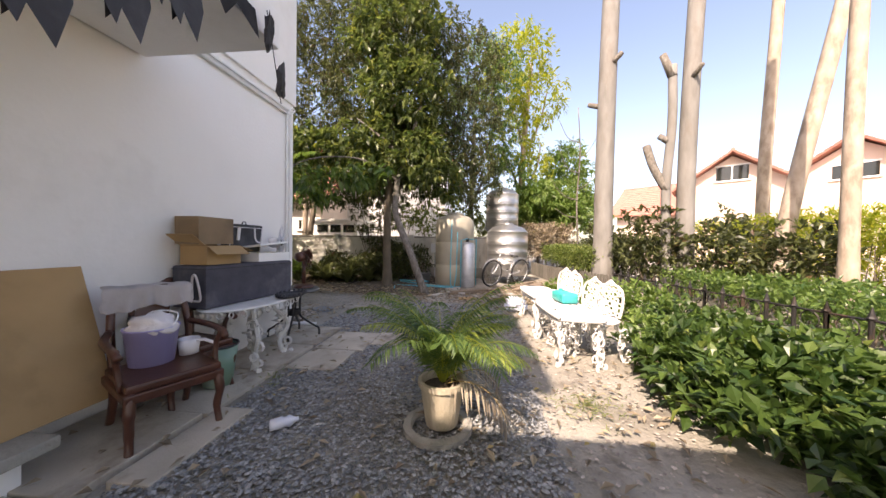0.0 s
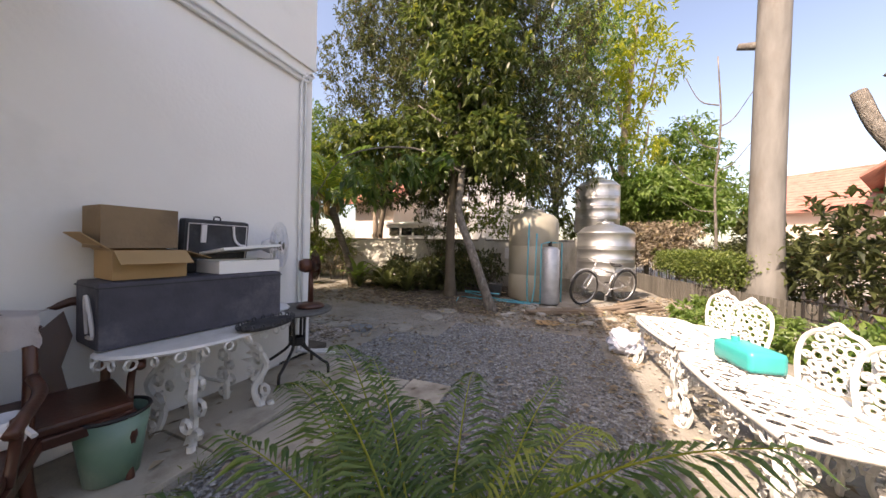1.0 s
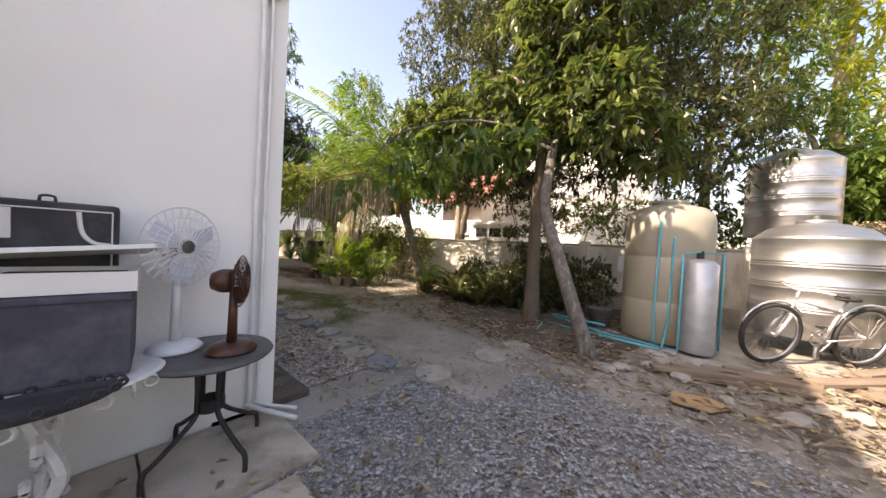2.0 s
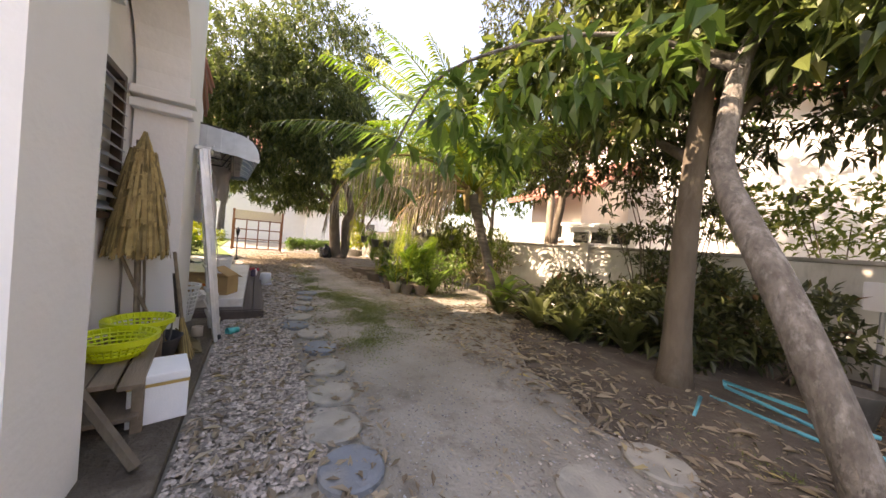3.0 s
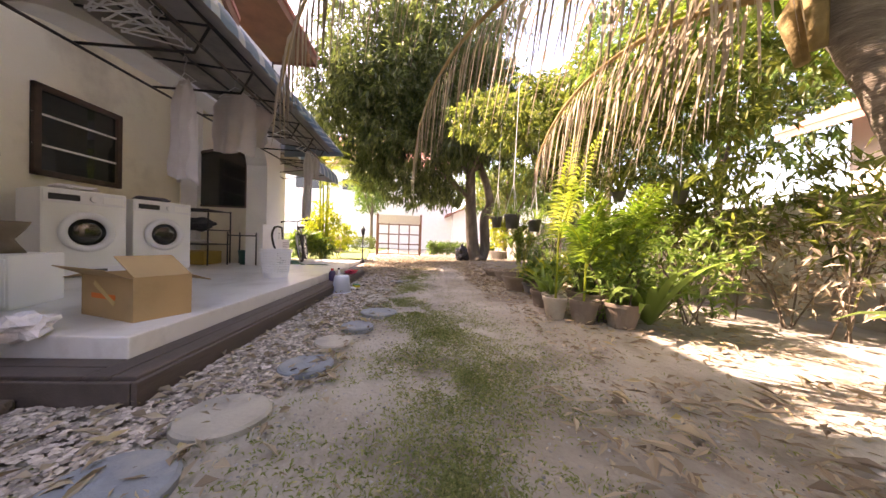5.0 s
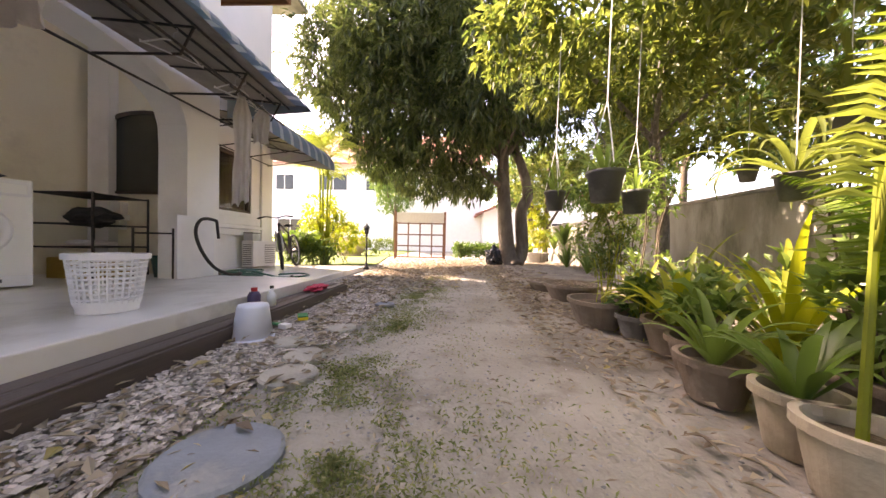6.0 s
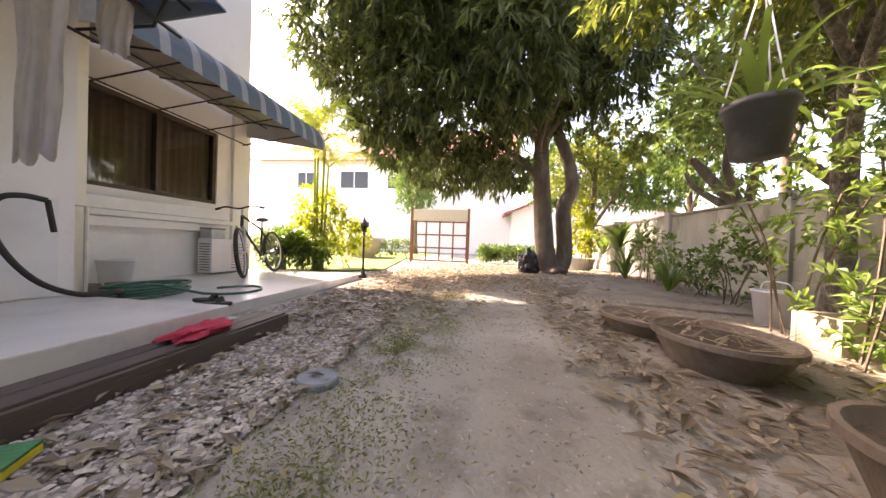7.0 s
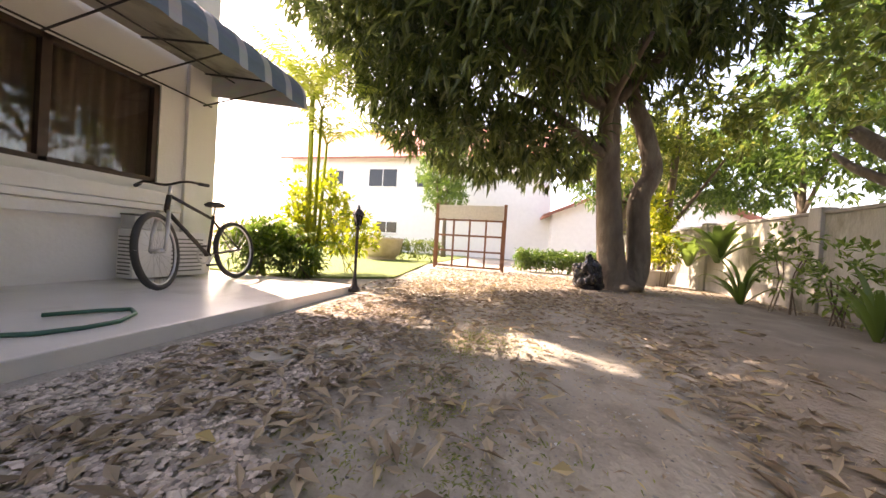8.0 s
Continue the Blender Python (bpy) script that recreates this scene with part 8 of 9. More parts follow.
part("hose", tube(curve_pts(pts, 2), 0.012, 6), M["hose"], t, smooth=True)
t = thing("hose_arm", "black hose hooked over a tap on the pillar", "hose")
part("hose", tube(curve_pts([(-6.585, -0.6, 0.785), (-6.5, -0.63, 0.80), (-6.42, -0.64, 0.77), (-6.40, -0.66, 0.65), (-6.45, -0.64, 0.47), (-6.56, -0.6, 0.3), (-6.72, -0.55, 0.21), (-6.95, -0.6, 0.2), (-7.1, -0.8, 0.12)], 5), 0.016, 7), M["rubber"], t, smooth=True)
part("spout", tube([(-6.585, -0.6, 0.79), (-6.615, -0.6, 0.6)], 0.014, 7), M["rubber"], t)
part("plate", box(-6.72, -6.28, -0.748, -0.735, 0.2, 0.82, 0.004), M["whiteplastic"], t)
t = thing("tap_post", "steel standpipe with tap on the terrace", "tap", (-7.02, -1.0, 0.08))
part("post", tube([(0, 0, 0), (0, 0, 0.72), (0.16, 0, 0.72), (0.16, 0, 0.66)], 0.014, 7), M["alu"], t)
part("post", tube([(0.12, 0, 0), (0.12, 0, 0.66)], 0.012, 7), M["alu"], t)
part("base", lathe([(0, 0), (0.07, 0), (0.06, 0.06), (0, 0.07)], 12), M["iron"], t)
t = thing("air_conditioner", "white outdoor air conditioner unit below the window", "air conditioner", (-9.2, -1.98, 0.08))
part("body", box(-0.35, 0.35, 0, 0.22, 0.02, 0.5, 0.012), M["whiteplastic"], t)
for k in range(9):
    part("grille_bar", box(-0.3, 0.02, 0.222, 0.23, 0.07 + 0.043 * k, 0.082 + 0.043 * k), M["greyplastic"], t)
for k in range(11):
    part("side_fin", box(0.351, 0.357, 0.03, 0.19, 0.06 + 0.036 * k, 0.072 + 0.036 * k), M["greyplastic"], t)
t = thing("storage_box", "small grey plastic box on the air conditioner", "box", (-8.98, -1.87, 0.583), 6)
part("body", box(-0.13, 0.13, -0.08, 0.08, 0, 0.13, 0.012), M["galv"], t)
part("lid", box(-0.135, 0.135, -0.085, 0.085, 0.132, 0.15, 0.006), M["greyplastic"], t)
for x, y, a in ((-7.2, -1.25, 10), (-7.36, -1.2, -14)):
    solo("clay_brick", finish(box(-0.06, 0.06, -0.05, 0.05, 0, 0.1, 0.008), "clay_brick", M["clay"]), "worn brown clay block by the standpipe", "brick", group="clay blocks", at=pose(x, y, 0.082, 0, 0, a))
t = thing("post_lamp", "black cast garden lamp on a slim post", "lamp", (-9.85, 0.03, 0.02))
part("base", lathe([(0, 0), (0.07, 0), (0.06, 0.04), (0.035, 0.07), (0.025, 0.14), (0.018, 0.16), (0.016, 0.7), (0.03, 0.72), (0.015, 0.75), (0, 0.75)], 16), M["iron"], t, smooth=True)
part("lantern", lathe([(0.03, 0.75), (0.055, 0.87), (0.055, 0.88)], 6), M["glass"], t)
part("cap", lathe([(0.075, 0.88), (0.05, 0.92), (0.02, 0.95), (0.008, 0.99), (0, 1.0)], 6), M["iron"], t)
for k in range(6):
    a = k * math.pi / 3
    part("bar", tube([(0.03 * math.cos(a), 0.03 * math.sin(a), 0.75), (0.056 * math.cos(a), 0.056 * math.sin(a), 0.885)], 0.005, 4), M["iron"], t)

# ---- end of the garden ----
t = thing("lattice_gate", "brown timber lattice gate with wire mesh", "gate", (-15.0, 0.57, 0))
for k in range(5):
    part("stile", box(-0.025, 0.025, -0.9 + 0.45 * k - 0.025, -0.9 + 0.45 * k + 0.025, 0.05, 1.4, 0.004), M["soffit"], t)
for k in range(4):
    part("rail", box(-0.02, 0.03, -0.92, 0.92, 0.05 + 0.43 * k, 0.1 + 0.43 * k, 0.004), M["soffit"], t)
part("mesh", box(-0.006, 0.006, -0.9, 0.9, 1.4, 1.78), mat("pale_screen", (0.6, 0.58, 0.55), None, 0.8, 20, 0.1), t)
for y in (-0.95, 0.95):
    part("post", box(-0.04, 0.04, y - 0.04, y + 0.04, 0, 1.82, 0.005), M["soffit"], t)
t = thing("stone_planter", "large pale stone planter bowl on the lawn", "planter", (-16.5, -2.7, 0.0))
part("bowl", lathe([(0, 0.1), (0.5, 0.1), (0.62, 0.25), (0.72, 0.7), (0.76, 0.78), (0.7, 0.78), (0.6, 0.5), (0, 0.45)], 32), M["wicker"], t, smooth=True)
part("foot", lathe([(0, 0), (0.5, 0), (0.5, 0.1), (0, 0.1)], 24), M["wicker"], t)
t = thing("bin_bag", "full black bin bag at the foot of the mango tree", "bag", (-12.3, 3.05, 0.0))
part("sack", shift(crumple((0.24, 0.24, 0.3), 51.0, 4, 1, 0.35), pose(0, 0, 0.24)), M["bagplastic"], t)
part("knot", shift(crumple((0.06, 0.06, 0.07), 53.0, 2, 1, 0.5), pose(0, 0, 0.55)), M["bagplastic"], t)
hedge("garden_hedge", "trimmed hedge at the far end of the garden", -17.4, -16.9, -7, -0.8, 0.05, 0.75, 900, "leafhedge", 0.1, 0.05)
hedge("garden_hedge", "low plants at the far end of the garden", -16.6, -16.0, 1.9, 5.2, 0.05, 0.6, 700, "leafgreen", 0.16, 0.05)
leafy_bush("flowering_shrub", "tall thin shrub with yellow-green leaves at the terrace end", [(-11.2, -1.5, 1.2, 0.55, 0.6, 0.6), (-11.6, -1.1, 0.7, 0.5, 0.6, 0.5), (-10.9, -1.7, 0.6, 0.5, 0.5, 0.5)], 420, 6, 0.13, 0.06, "leafyellow")

leafy_bush("dark_shrub", "dark leafy shrub at the corner of the terrace", [(-10.3, -1.7, 0.45, 0.4, 0.5, 0.42), (-10.5, -1.2, 0.3, 0.35, 0.35, 0.28)], 200, 7, 0.16, 0.04, "leafgreen")

# ---- flower pots along the path ----
POTS = (("claypale", (-4.25, 2.86), 0.105, 0.19, 1.0), ("claypale", (-4.43, 2.92), 0.1, 0.19, 1.0), ("clay", (-4.1, 3.04), 0.118, 0.2, 1.05), ("clay", (-3.98, 3.3), 0.14, 0.2, 1.0), ("clay", (-4.42, 3.26), 0.18, 0.22, 1.4), ("clay", (-4.74, 2.94), 0.12, 0.17, 1.1), ("clay", (-4.98, 3.08), 0.13, 0.17, 1.1), ("greyplastic", (-5.55, 3.12), 0.12, 0.15, 1.0), ("clay", (-5.85, 3.02), 0.22, 0.2, 1.15), ("clay", (-6.88, 3.2), 0.28, 0.19, 1.3), ("clay", (-7.5, 3.15), 0.26, 0.14, 1.3), ("clay", (-5.25, 3.16), 0.16, 0.19, 1.1), ("concrete", (-14.6, 4.9), 0.45, 0.35, 1.0))
for mt, (x, y), r, h, sx in POTS:
    pot((x, y, 0), r, h, mt, {"clay": "wide brown clay pot of soil beside the path", "claypale": "pale clay flower pot beside the path", "greyplastic": "dark plastic flower pot beside the path", "concrete": "round concrete planter ring by the wall"}[mt], group="flower pots along the path", sx=sx, rz=rng.uniform(-15, 15))


def strap_plant(at, n, length, width, label, name="strap_plant", material="leafgreen", el=(35, 80), category="plant", arc=1.0):
    """A rosette of long arching strap leaves, each a bent folded band."""
    t = thing(name, label, category, at)
    for k in range(n):
        V, F = [], []
        a = k * 2.39996 + rng.uniform(-.2, .2)
        e = radians(rng.uniform(*el))
        ln = length * rng.uniform(0.65, 1.1)
        flat, p = Vector((math.cos(a), math.sin(a), 0)), Vector((math.cos(a), math.sin(a), 0)) * 0.02
        side = Vector((-math.sin(a), math.cos(a), 0))
        i0, steps = len(V), 8
        bend = rng.uniform(0.6, 1.5) * arc
        for s in range(steps + 1):
            f = s / steps
            ee = e - bend * f * f * 1.4
            w = width * math.sin(math.pi * min(0.97, 0.14 + 0.83 * f)) * 0.5
            up = flat * -math.sin(ee) + Vector((0, 0, math.cos(ee)))
            V += [tuple(p - side * w + up * w * 0.3), tuple(p), tuple(p + side * w + up * w * 0.3)]
            p = p + (flat * math.cos(ee) + Vector((0, 0, math.sin(ee)))) * (ln / steps)
            if s:
                b = i0 + 3 * s
                F += [(b - 3, b - 2, b + 1, b), (b - 2, b - 1, b + 2, b + 1)]
        part("leaf", mesh_np("leaf", V, F, M[material], True), None, t)
    return t


strap_plant((-2.5, 4.02, 0.02), 20, 0.8, 0.15, "bird's nest fern with broad glossy fronds", "nest_fern", "leafbright")
for x, y, n, ln, w in ((-1.95, 4.1, 22, 0.7, 0.12), (-2.25, 3.75, 14, 0.5, 0.1), (-1.5, 3.75, 20, 0.62, 0.13), (-0.95, 3.7, 20, 0.6, 0.12), (-0.45, 3.95, 18, 0.6, 0.12), (-1.2, 4.2, 20, 0.65, 0.1)):
    strap_plant((x, y, 0.03), n, ln, w, "dark bird's nest fern in the shaded bed", "nest_fern", "leafdark")
for i, (x, y, s) in enumerate(((-1.6, 4.6, 0.8), (-0.8, 4.4, 0.75), (-0.3, 4.6, 0.7), (-2.2, 4.7, 0.8))):
    t = thing("fern", "dark arching fern in the shaded bed", "fern", (x, y, 0.02), group="ferns under the trees")
    for k in range(13):
        a = k * 2.4 + i
        el = radians(rng.uniform(30, 75))
        d = Vector((math.cos(a) * math.cos(el), math.sin(a) * math.cos(el), math.sin(el)))
        palm_frond(t, d * 0.02, d, s * rng.uniform(0.7, 1.05), rng.uniform(0.9, 1.7), 0.16, M["leafdark"], 0.006, M["barkdark"], n=26, width=0.035, sag=0.3)


def seedling(at, h, n, ln, leaflet, label, material="frond", el=(62, 88), arc=(0.5, 1.2)):
    el_range = el
    t = thing("palm_seedling", label, "palm", at)
    part("stem", tube([(0, 0, -0.06), (0.01, 0, h)], [0.011, 0.007], 7), M["leafyellow"], t)
    for k in range(n):
        a = k * 2.4 + 0.4
        el = radians(rng.uniform(*el_range))
        d = Vector((math.cos(a) * math.cos(el), math.sin(a) * math.cos(el), math.sin(el)))
        palm_frond(t, (0.01, 0, h * rng.uniform(0.6, 1.0)), d, ln * rng.uniform(0.75, 1.1), rng.uniform(*arc), leaflet, M[material], 0.008, n=26, width=0.018, sag=0.2)


seedling((-4.25, 2.86, 0.165), 0.62, 3, 0.95, 0.15, "young yellow palm seedling in a pale pot", "frondyellow", (74, 88), (0.25, 0.6))
seedling((-4.1, 3.04, 0.17), 0.4, 6, 0.55, 0.2, "young palm in a small pot")
seedling((-4.42, 3.26, 0.19), 0.3, 5, 0.6, 0.22, "leafy palm crowding over the pots")
seedling((-4.2, 3.4, 0.05), 0.4, 7, 0.9, 0.3, "leafy green palm behind the pots")
strap_plant((-4.43, 2.92, 0.16), 18, 0.34, 0.035, "green strap-leaved plant in a clay pot", material="leafgreen")
strap_plant((-4.74, 2.94, 0.14), 20, 0.36, 0.035, "leafy green plant in a wide clay pot", material="leafbright")
strap_plant((-5.25, 3.16, 0.16), 20, 0.5, 0.05, "long-leaved plant in a clay pot", material="leafyellow")
strap_plant((-4.4, 3.5, 0.05), 24, 0.7, 0.06, "long-leaved plant crowding behind the pots", material="leafbright")
strap_plant((-5.1, 3.6, 0.02), 22, 0.8, 0.05, "clump of long arching grass-like leaves", material="leafyellow", el=(50, 85))
strap_plant((-4.0, 3.55, 0.02), 20, 0.8, 0.07, "arching plant with long pale green leaves", material="leafbright", el=(40, 80))
leafy_bush("potted_shrub", "small broad-leaved plant in a dark plastic pot", [(-5.55, 3.12, 0.26, 0.12, 0.12, 0.1)], 26, 5, 0.1, 0.06, "leafgreen", 0.003, "leafyellow")
strap_plant((-5.7, 3.55, 0.02), 24, 0.75, 0.045, "clump of long yellow-green leaves behind the pots", material="leafsun", el=(45, 85))
strap_plant((-6.2, 3.6, 0.02), 18, 0.55, 0.045, "clump of long yellow-green leaves behind the pots", material="leafyellow", el=(40, 85))
leafy_bush("potted_shrub", "airy light green shrub growing in a clay pot", [(-5.9, 3.1, 0.78, 0.2, 0.2, 0.26), (-5.92, 3.08, 0.5, 0.12, 0.12, 0.14)], 95, 7, 0.07, 0.022, "leafsun", 0.0035, "leafyellow")
leafy_bush("garden_shrub", "leafy green shrubs behind the row of pots", [(-4.9, 3.9, 0.4, 0.6, 0.5, 0.4), (-5.9, 4.2, 0.26, 0.5, 0.35, 0.22), (-6.9, 4.2, 0.3, 0.5, 0.4, 0.28), (-4.1, 4.0, 0.5, 0.4, 0.4, 0.5)], 230, 7, 0.10, 0.04, "leafbright")
leafy_bush("garden_shrub", "tall sunlit shrub of narrow leaves against the boundary wall", [(-4.4, 4.6, 1.0, 0.6, 0.4, 0.6), (-5.2, 4.7, 1.15, 0.6, 0.4, 0.6), (-5.9, 4.9, 1.2, 0.45, 0.3, 0.4), (-3.7, 4.9, 1.0, 0.4, 0.3, 0.5)], 420, 7, 0.17, 0.035, "leafsun")
for x, y, z in ((-4.6, 4.3, 1.25), (-5.3, 4.1, 1.35), (-5.0, 3.5, 0.95), (-6.2, 4.4, 1.3)):
    strap_plant((x, y, z), 20, 0.55, 0.03, "drooping strap-leaved plant in a hanging basket", "hanging_plant", "leafsun", (10, 75), arc=1.6)
    t = thing("hanging_pot", "small dark basket hanging on a wire", "pot", (x, y, z - 0.12), group="hanging pots")
    part("body", lathe([(0, 0), (0.05, 0), (0.075, 0.12), (0.085, 0.125), (0.075, 0.115), (0, 0.09)], 16), M["greyplastic"], t, smooth=True)
    part("wire", tube([(0, 0, 0.1), (0, 0, 1.0)], 0.003, 4), M["whiteplastic"], t)
leafy_bush("potted_shrub", "low leafy plant with broad soft leaves in the pots", [(-4.98, 3.08, 0.3, 0.16, 0.14, 0.14), (-5.2, 3.25, 0.32, 0.2, 0.16, 0.16), (-4.5, 3.3, 0.4, 0.25, 0.2, 0.25)], 75, 6, 0.1, 0.06, "leafbright")
leafy_bush("garden_shrub", "light green shrub with tall shoots beside the pots", [(-4.15, 3.3, 0.5, 0.3, 0.3, 0.45), (-3.98, 3.3, 0.4, 0.2, 0.2, 0.22)], 120, 7, 0.10, 0.035, "leafbright")
leafy_bush("garden_shrub", "dark layered shrub of small leaves in the shade by the wall", [(-0.6, 5.0, 0.55, 0.6, 0.45, 0.3), (-0.5, 5.0, 1.05, 0.55, 0.4, 0.16), (-0.75, 4.9, 1.4, 0.75, 0.4, 0.12), (-0.4, 5.0, 1.75, 0.6, 0.45, 0.14), (-0.7, 5.1, 2.05, 0.8, 0.45, 0.13), (-0.4, 5.0, 2.4, 0.8, 0.5, 0.15)], 620, 7, 0.1, 0.032, "leafdark")
leafy_bush("garden_shrub", "bare twiggy shrub with withered leaves by the wall", [(-4.0, 4.9, 0.6, 0.8, 0.5, 0.55), (-5.2, 5.0, 0.7, 0.7, 0.4, 0.5)], 300, 5, 0.12, 0.03, "leafdry")
leafy_bush("garden_shrub", "yellowing shrub beneath the mango tree", [(-14.6, 4.9, 1.3, 0.5, 0.5, 0.9), (-14.2, 5.0, 0.8, 0.4, 0.4, 0.4)], 320, 7, 0.14, 0.05, "leafyellow")
leafy_bush("garden_shrub", "airy green shrub growing against the boundary wall", [(-8.9, 4.8, 0.5, 0.45, 0.2, 0.45), (-9.5, 4.85, 0.35, 0.4, 0.2, 0.3)], 75, 6, 0.12, 0.05, "leafgreen")
leafy_bush("garden_shrub", "thin light green shrub in front of the mottled wall", [(-10.6, 5.0, 0.5, 0.4, 0.2, 0.45), (-11.3, 5.05, 0.7, 0.4, 0.2, 0.5)], 90, 6, 0.12, 0.045, "leafbright")
leafy_bush("garden_shrub", "tall yellow-green shrub crowding over the pots", [(-7.6, 4.2, 1.0, 0.6, 0.4, 0.6), (-6.9, 4.0, 1.25, 0.5, 0.4, 0.4)], 150, 6, 0.09, 0.035, "leafbright")
strap_plant((-9.9, 4.7, 0.02), 18, 0.75, 0.05, "spiky green plant at the foot of the wall", material="leafgreen", el=(45, 88))
strap_plant((-11.9, 5.0, 0.02), 18, 0.85, 0.06, "spiky dark plant at the foot of the wall", material="leafgreen", el=(45, 88))
strap_plant((-13.0, 5.3, 0.6), 16, 0.9, 0.16, "banana-like plant in front of the wall", material="leafgreen", el=(50, 85))
strap_plant((-13.9, 5.3, 0.5), 14, 0.8, 0.14, "broad-leaved plant in front of the wall", material="leafbright", el=(50, 85))
for i, (x, y, z, r) in enumerate(((-5.2, 2.72, 0.84, 0.095), (-5.75, 3.2, 0.84, 0.09), (-6.15, 2.76, 0.9, 0.085))):
    t = thing("hanging_pot", "dark plastic pot hanging on a wire", "pot", (x, y, z), group="hanging pots")
    part("body", lathe([(0, 0), (r * 0.72, 0), (r * 0.95, 0.14), (r * 1.06, 0.145), (r * 1.06, 0.165), (r * 0.9, 0.16), (r * 0.66, 0.02), (0, 0.1)], 24), M["greyplastic"], t, smooth=True)
    for k in range(3):
        a = k * 2.1
        part("wire", tube([(r * math.cos(a), r * math.sin(a), 0.16), (0, 0, 0.55)], 0.003, 4), M["whiteplastic"], t)
    part("wire", tube([(0, 0, 0.55), (0, 0.02, 1.75 - 0.1 * i)], 0.004, 4), M["whiteplastic"], t)
    strap_plant((x, y, z + 0.13), 22, 0.36, 0.02, "spidery green plant in a hanging pot", "hanging_plant", "leafbright", (25, 85), arc=1.5)

for x, y, rx, ry, z in ((-6.88, 3.18, 0.33, 0.24, 0.17), (-7.5, 3.15, 0.28, 0.2, 0.11)):
    V, F = [], []
    for k in range(70):
        a, q = rng.uniform(0, 6.28), rng.uniform(0, 1) ** 0.5
        p = Vector((x + rx * q * math.cos(a), y + ry * q * math.sin(a), z + rng.uniform(0.0, 0.03)))
        d = Vector((rng.uniform(-1, 1), rng.uniform(-1, 1), rng.uniform(-0.1, 0.25))).normalized() * rng.uniform(0.05, 0.16)
        w = Vector((-d.y, d.x, 0)).normalized() * rng.uniform(0.003, 0.012)
        i = len(V)
        V += [tuple(p - w), tuple(p + w), tuple(p + d + w * 0.4), tuple(p + d - w * 0.4)]
        F.append((i, i + 1, i + 2, i + 3))
    solo("dry_debris", mesh_np("dry_debris", V, F, M["leafdry"]), "dead twigs and leaves lying in a wide clay bowl", "debris", kind="stuff")

# ---- stepping stones ----
STONES = ((-0.10, 0.92, 0.15, 1), (-0.43, 0.91, 0.15, 0), (-0.78, 0.97, 0.14, 0), (-1.2, 1.02, 0.15, 0), (-1.64, 1.05, 0.15, 1), (-2.06, 1.05, 0.16, 0), (-2.40, 0.91, 0.15, 1), (-2.72, 0.98, 0.15, 0), (-3.15, 1.1, 0.13, 1), (-3.5, 1.13, 0.12, 0), (-3.85, 1.2, 0.12, 1), (-4.29, 1.29, 0.16, 1), (-4.79, 1.2, 0.12, 0), (-5.5, 1.16, 0.1, 0), (-5.0, 1.16, 0.11, 0), (-5.2, 0.98, 0.1, 0), (0.37, 1.1, 0.16, 0), (0.48, 1.81, 0.17, 0), (0.52, 2.3, 0.16, 0), (-2.4, 3.17, 0.18, 0), (-6.33, 1.26, 0.09, 1), (-8.2, 0.9, 0.14, 0), (-8.0, 0.65, 0.12, 0))
for i, (x, y, r, blue) in enumerate(STONES):
    bm = bmesh.new()
    n = 22
    lo = [bm.verts.new((r * (1 + 0.05 * noise.noise((math.cos(6.283 * k / n) * 1.5, math.sin(6.283 * k / n) * 1.5, i * 3.7))) * math.cos(6.283 * k / n), r * 0.94 * math.sin(6.283 * k / n), -0.03)) for k in range(n)]
    hi = [bm.verts.new((v.co.x, v.co.y, 0.012)) for v in lo]
    tp = [bm.verts.new((v.co.x * 0.93, v.co.y * 0.93, 0.02)) for v in lo]
    for a, b in ((lo, hi), (hi, tp)):
        for k in range(n):
            bm.faces.new((a[k], a[(k + 1) % n], b[(k + 1) % n], b[k]))
    bm.faces.new(tp)
    solo("stepping_stone", finish(bm, "stepping_stone", M["bluestone" if blue else "stone"]), "round blue-grey stepping stone set in the ground" if blue else "round grey-brown stepping stone set in the ground", "stone", group="stepping stones", at=pose(x, y, 0.0, 0, 0, i * 40))

t = thing("stone_slab", "long flat weathered stone slab lying by the wall", "slab", (-8.55, 4.05, 0.0), 72)
part("slab", box(-0.5, 0.5, -0.18, 0.18, -0.02, 0.06, 0.02), M["leafsoil"], t)
for k in range(7):
    solo("edging_stone", finish(shift(crumple((0.09, 0.07, 0.07), 60.0 + k, 2, 1, 0.4), pose(-9.85 + 0.02 * k, 4.75 + 0.14 * k, 0.03)), "edging_stone", M["stone"]), "rough stone edging the bed by the wall", "stone", group="edging stones")
t = thing("bucket", "pale grey plastic bucket among the plants", "bucket", (-7.95, 4.4, 0.02))
part("body", lathe([(0, 0), (0.12, 0), (0.15, 0.28), (0.158, 0.28), (0.158, 0.295), (0.14, 0.295), (0.115, 0.01), (0, 0.01)], 22), M["clearplastic"], t, smooth=True)
part("handle", tube(curve_pts([(0.15, 0, 0.27), (0.1, 0.0, 0.36), (-0.1, 0.0, 0.36), (-0.15, 0, 0.27)], 5), 0.006, 5), M["whiteplastic"], t)

t = thing("concrete_trough", "pale weathered concrete trough behind the clay bowls", "trough", (-7.28, 4.42, 0.0), 86)
for a in ((-0.36, 0.36, -0.16, -0.12), (-0.36, 0.36, 0.12, 0.16), (-0.36, -0.32, -0.118, 0.118), (0.32, 0.36, -0.118, 0.118)):
    part("side", box(*a, 0, 0.24, 0.008), M["claypale"], t)
part("soil", box(-0.318, 0.318, -0.117, 0.117, 0.0, 0.19), M["soil"], t)

# ---- loose ground cover ----


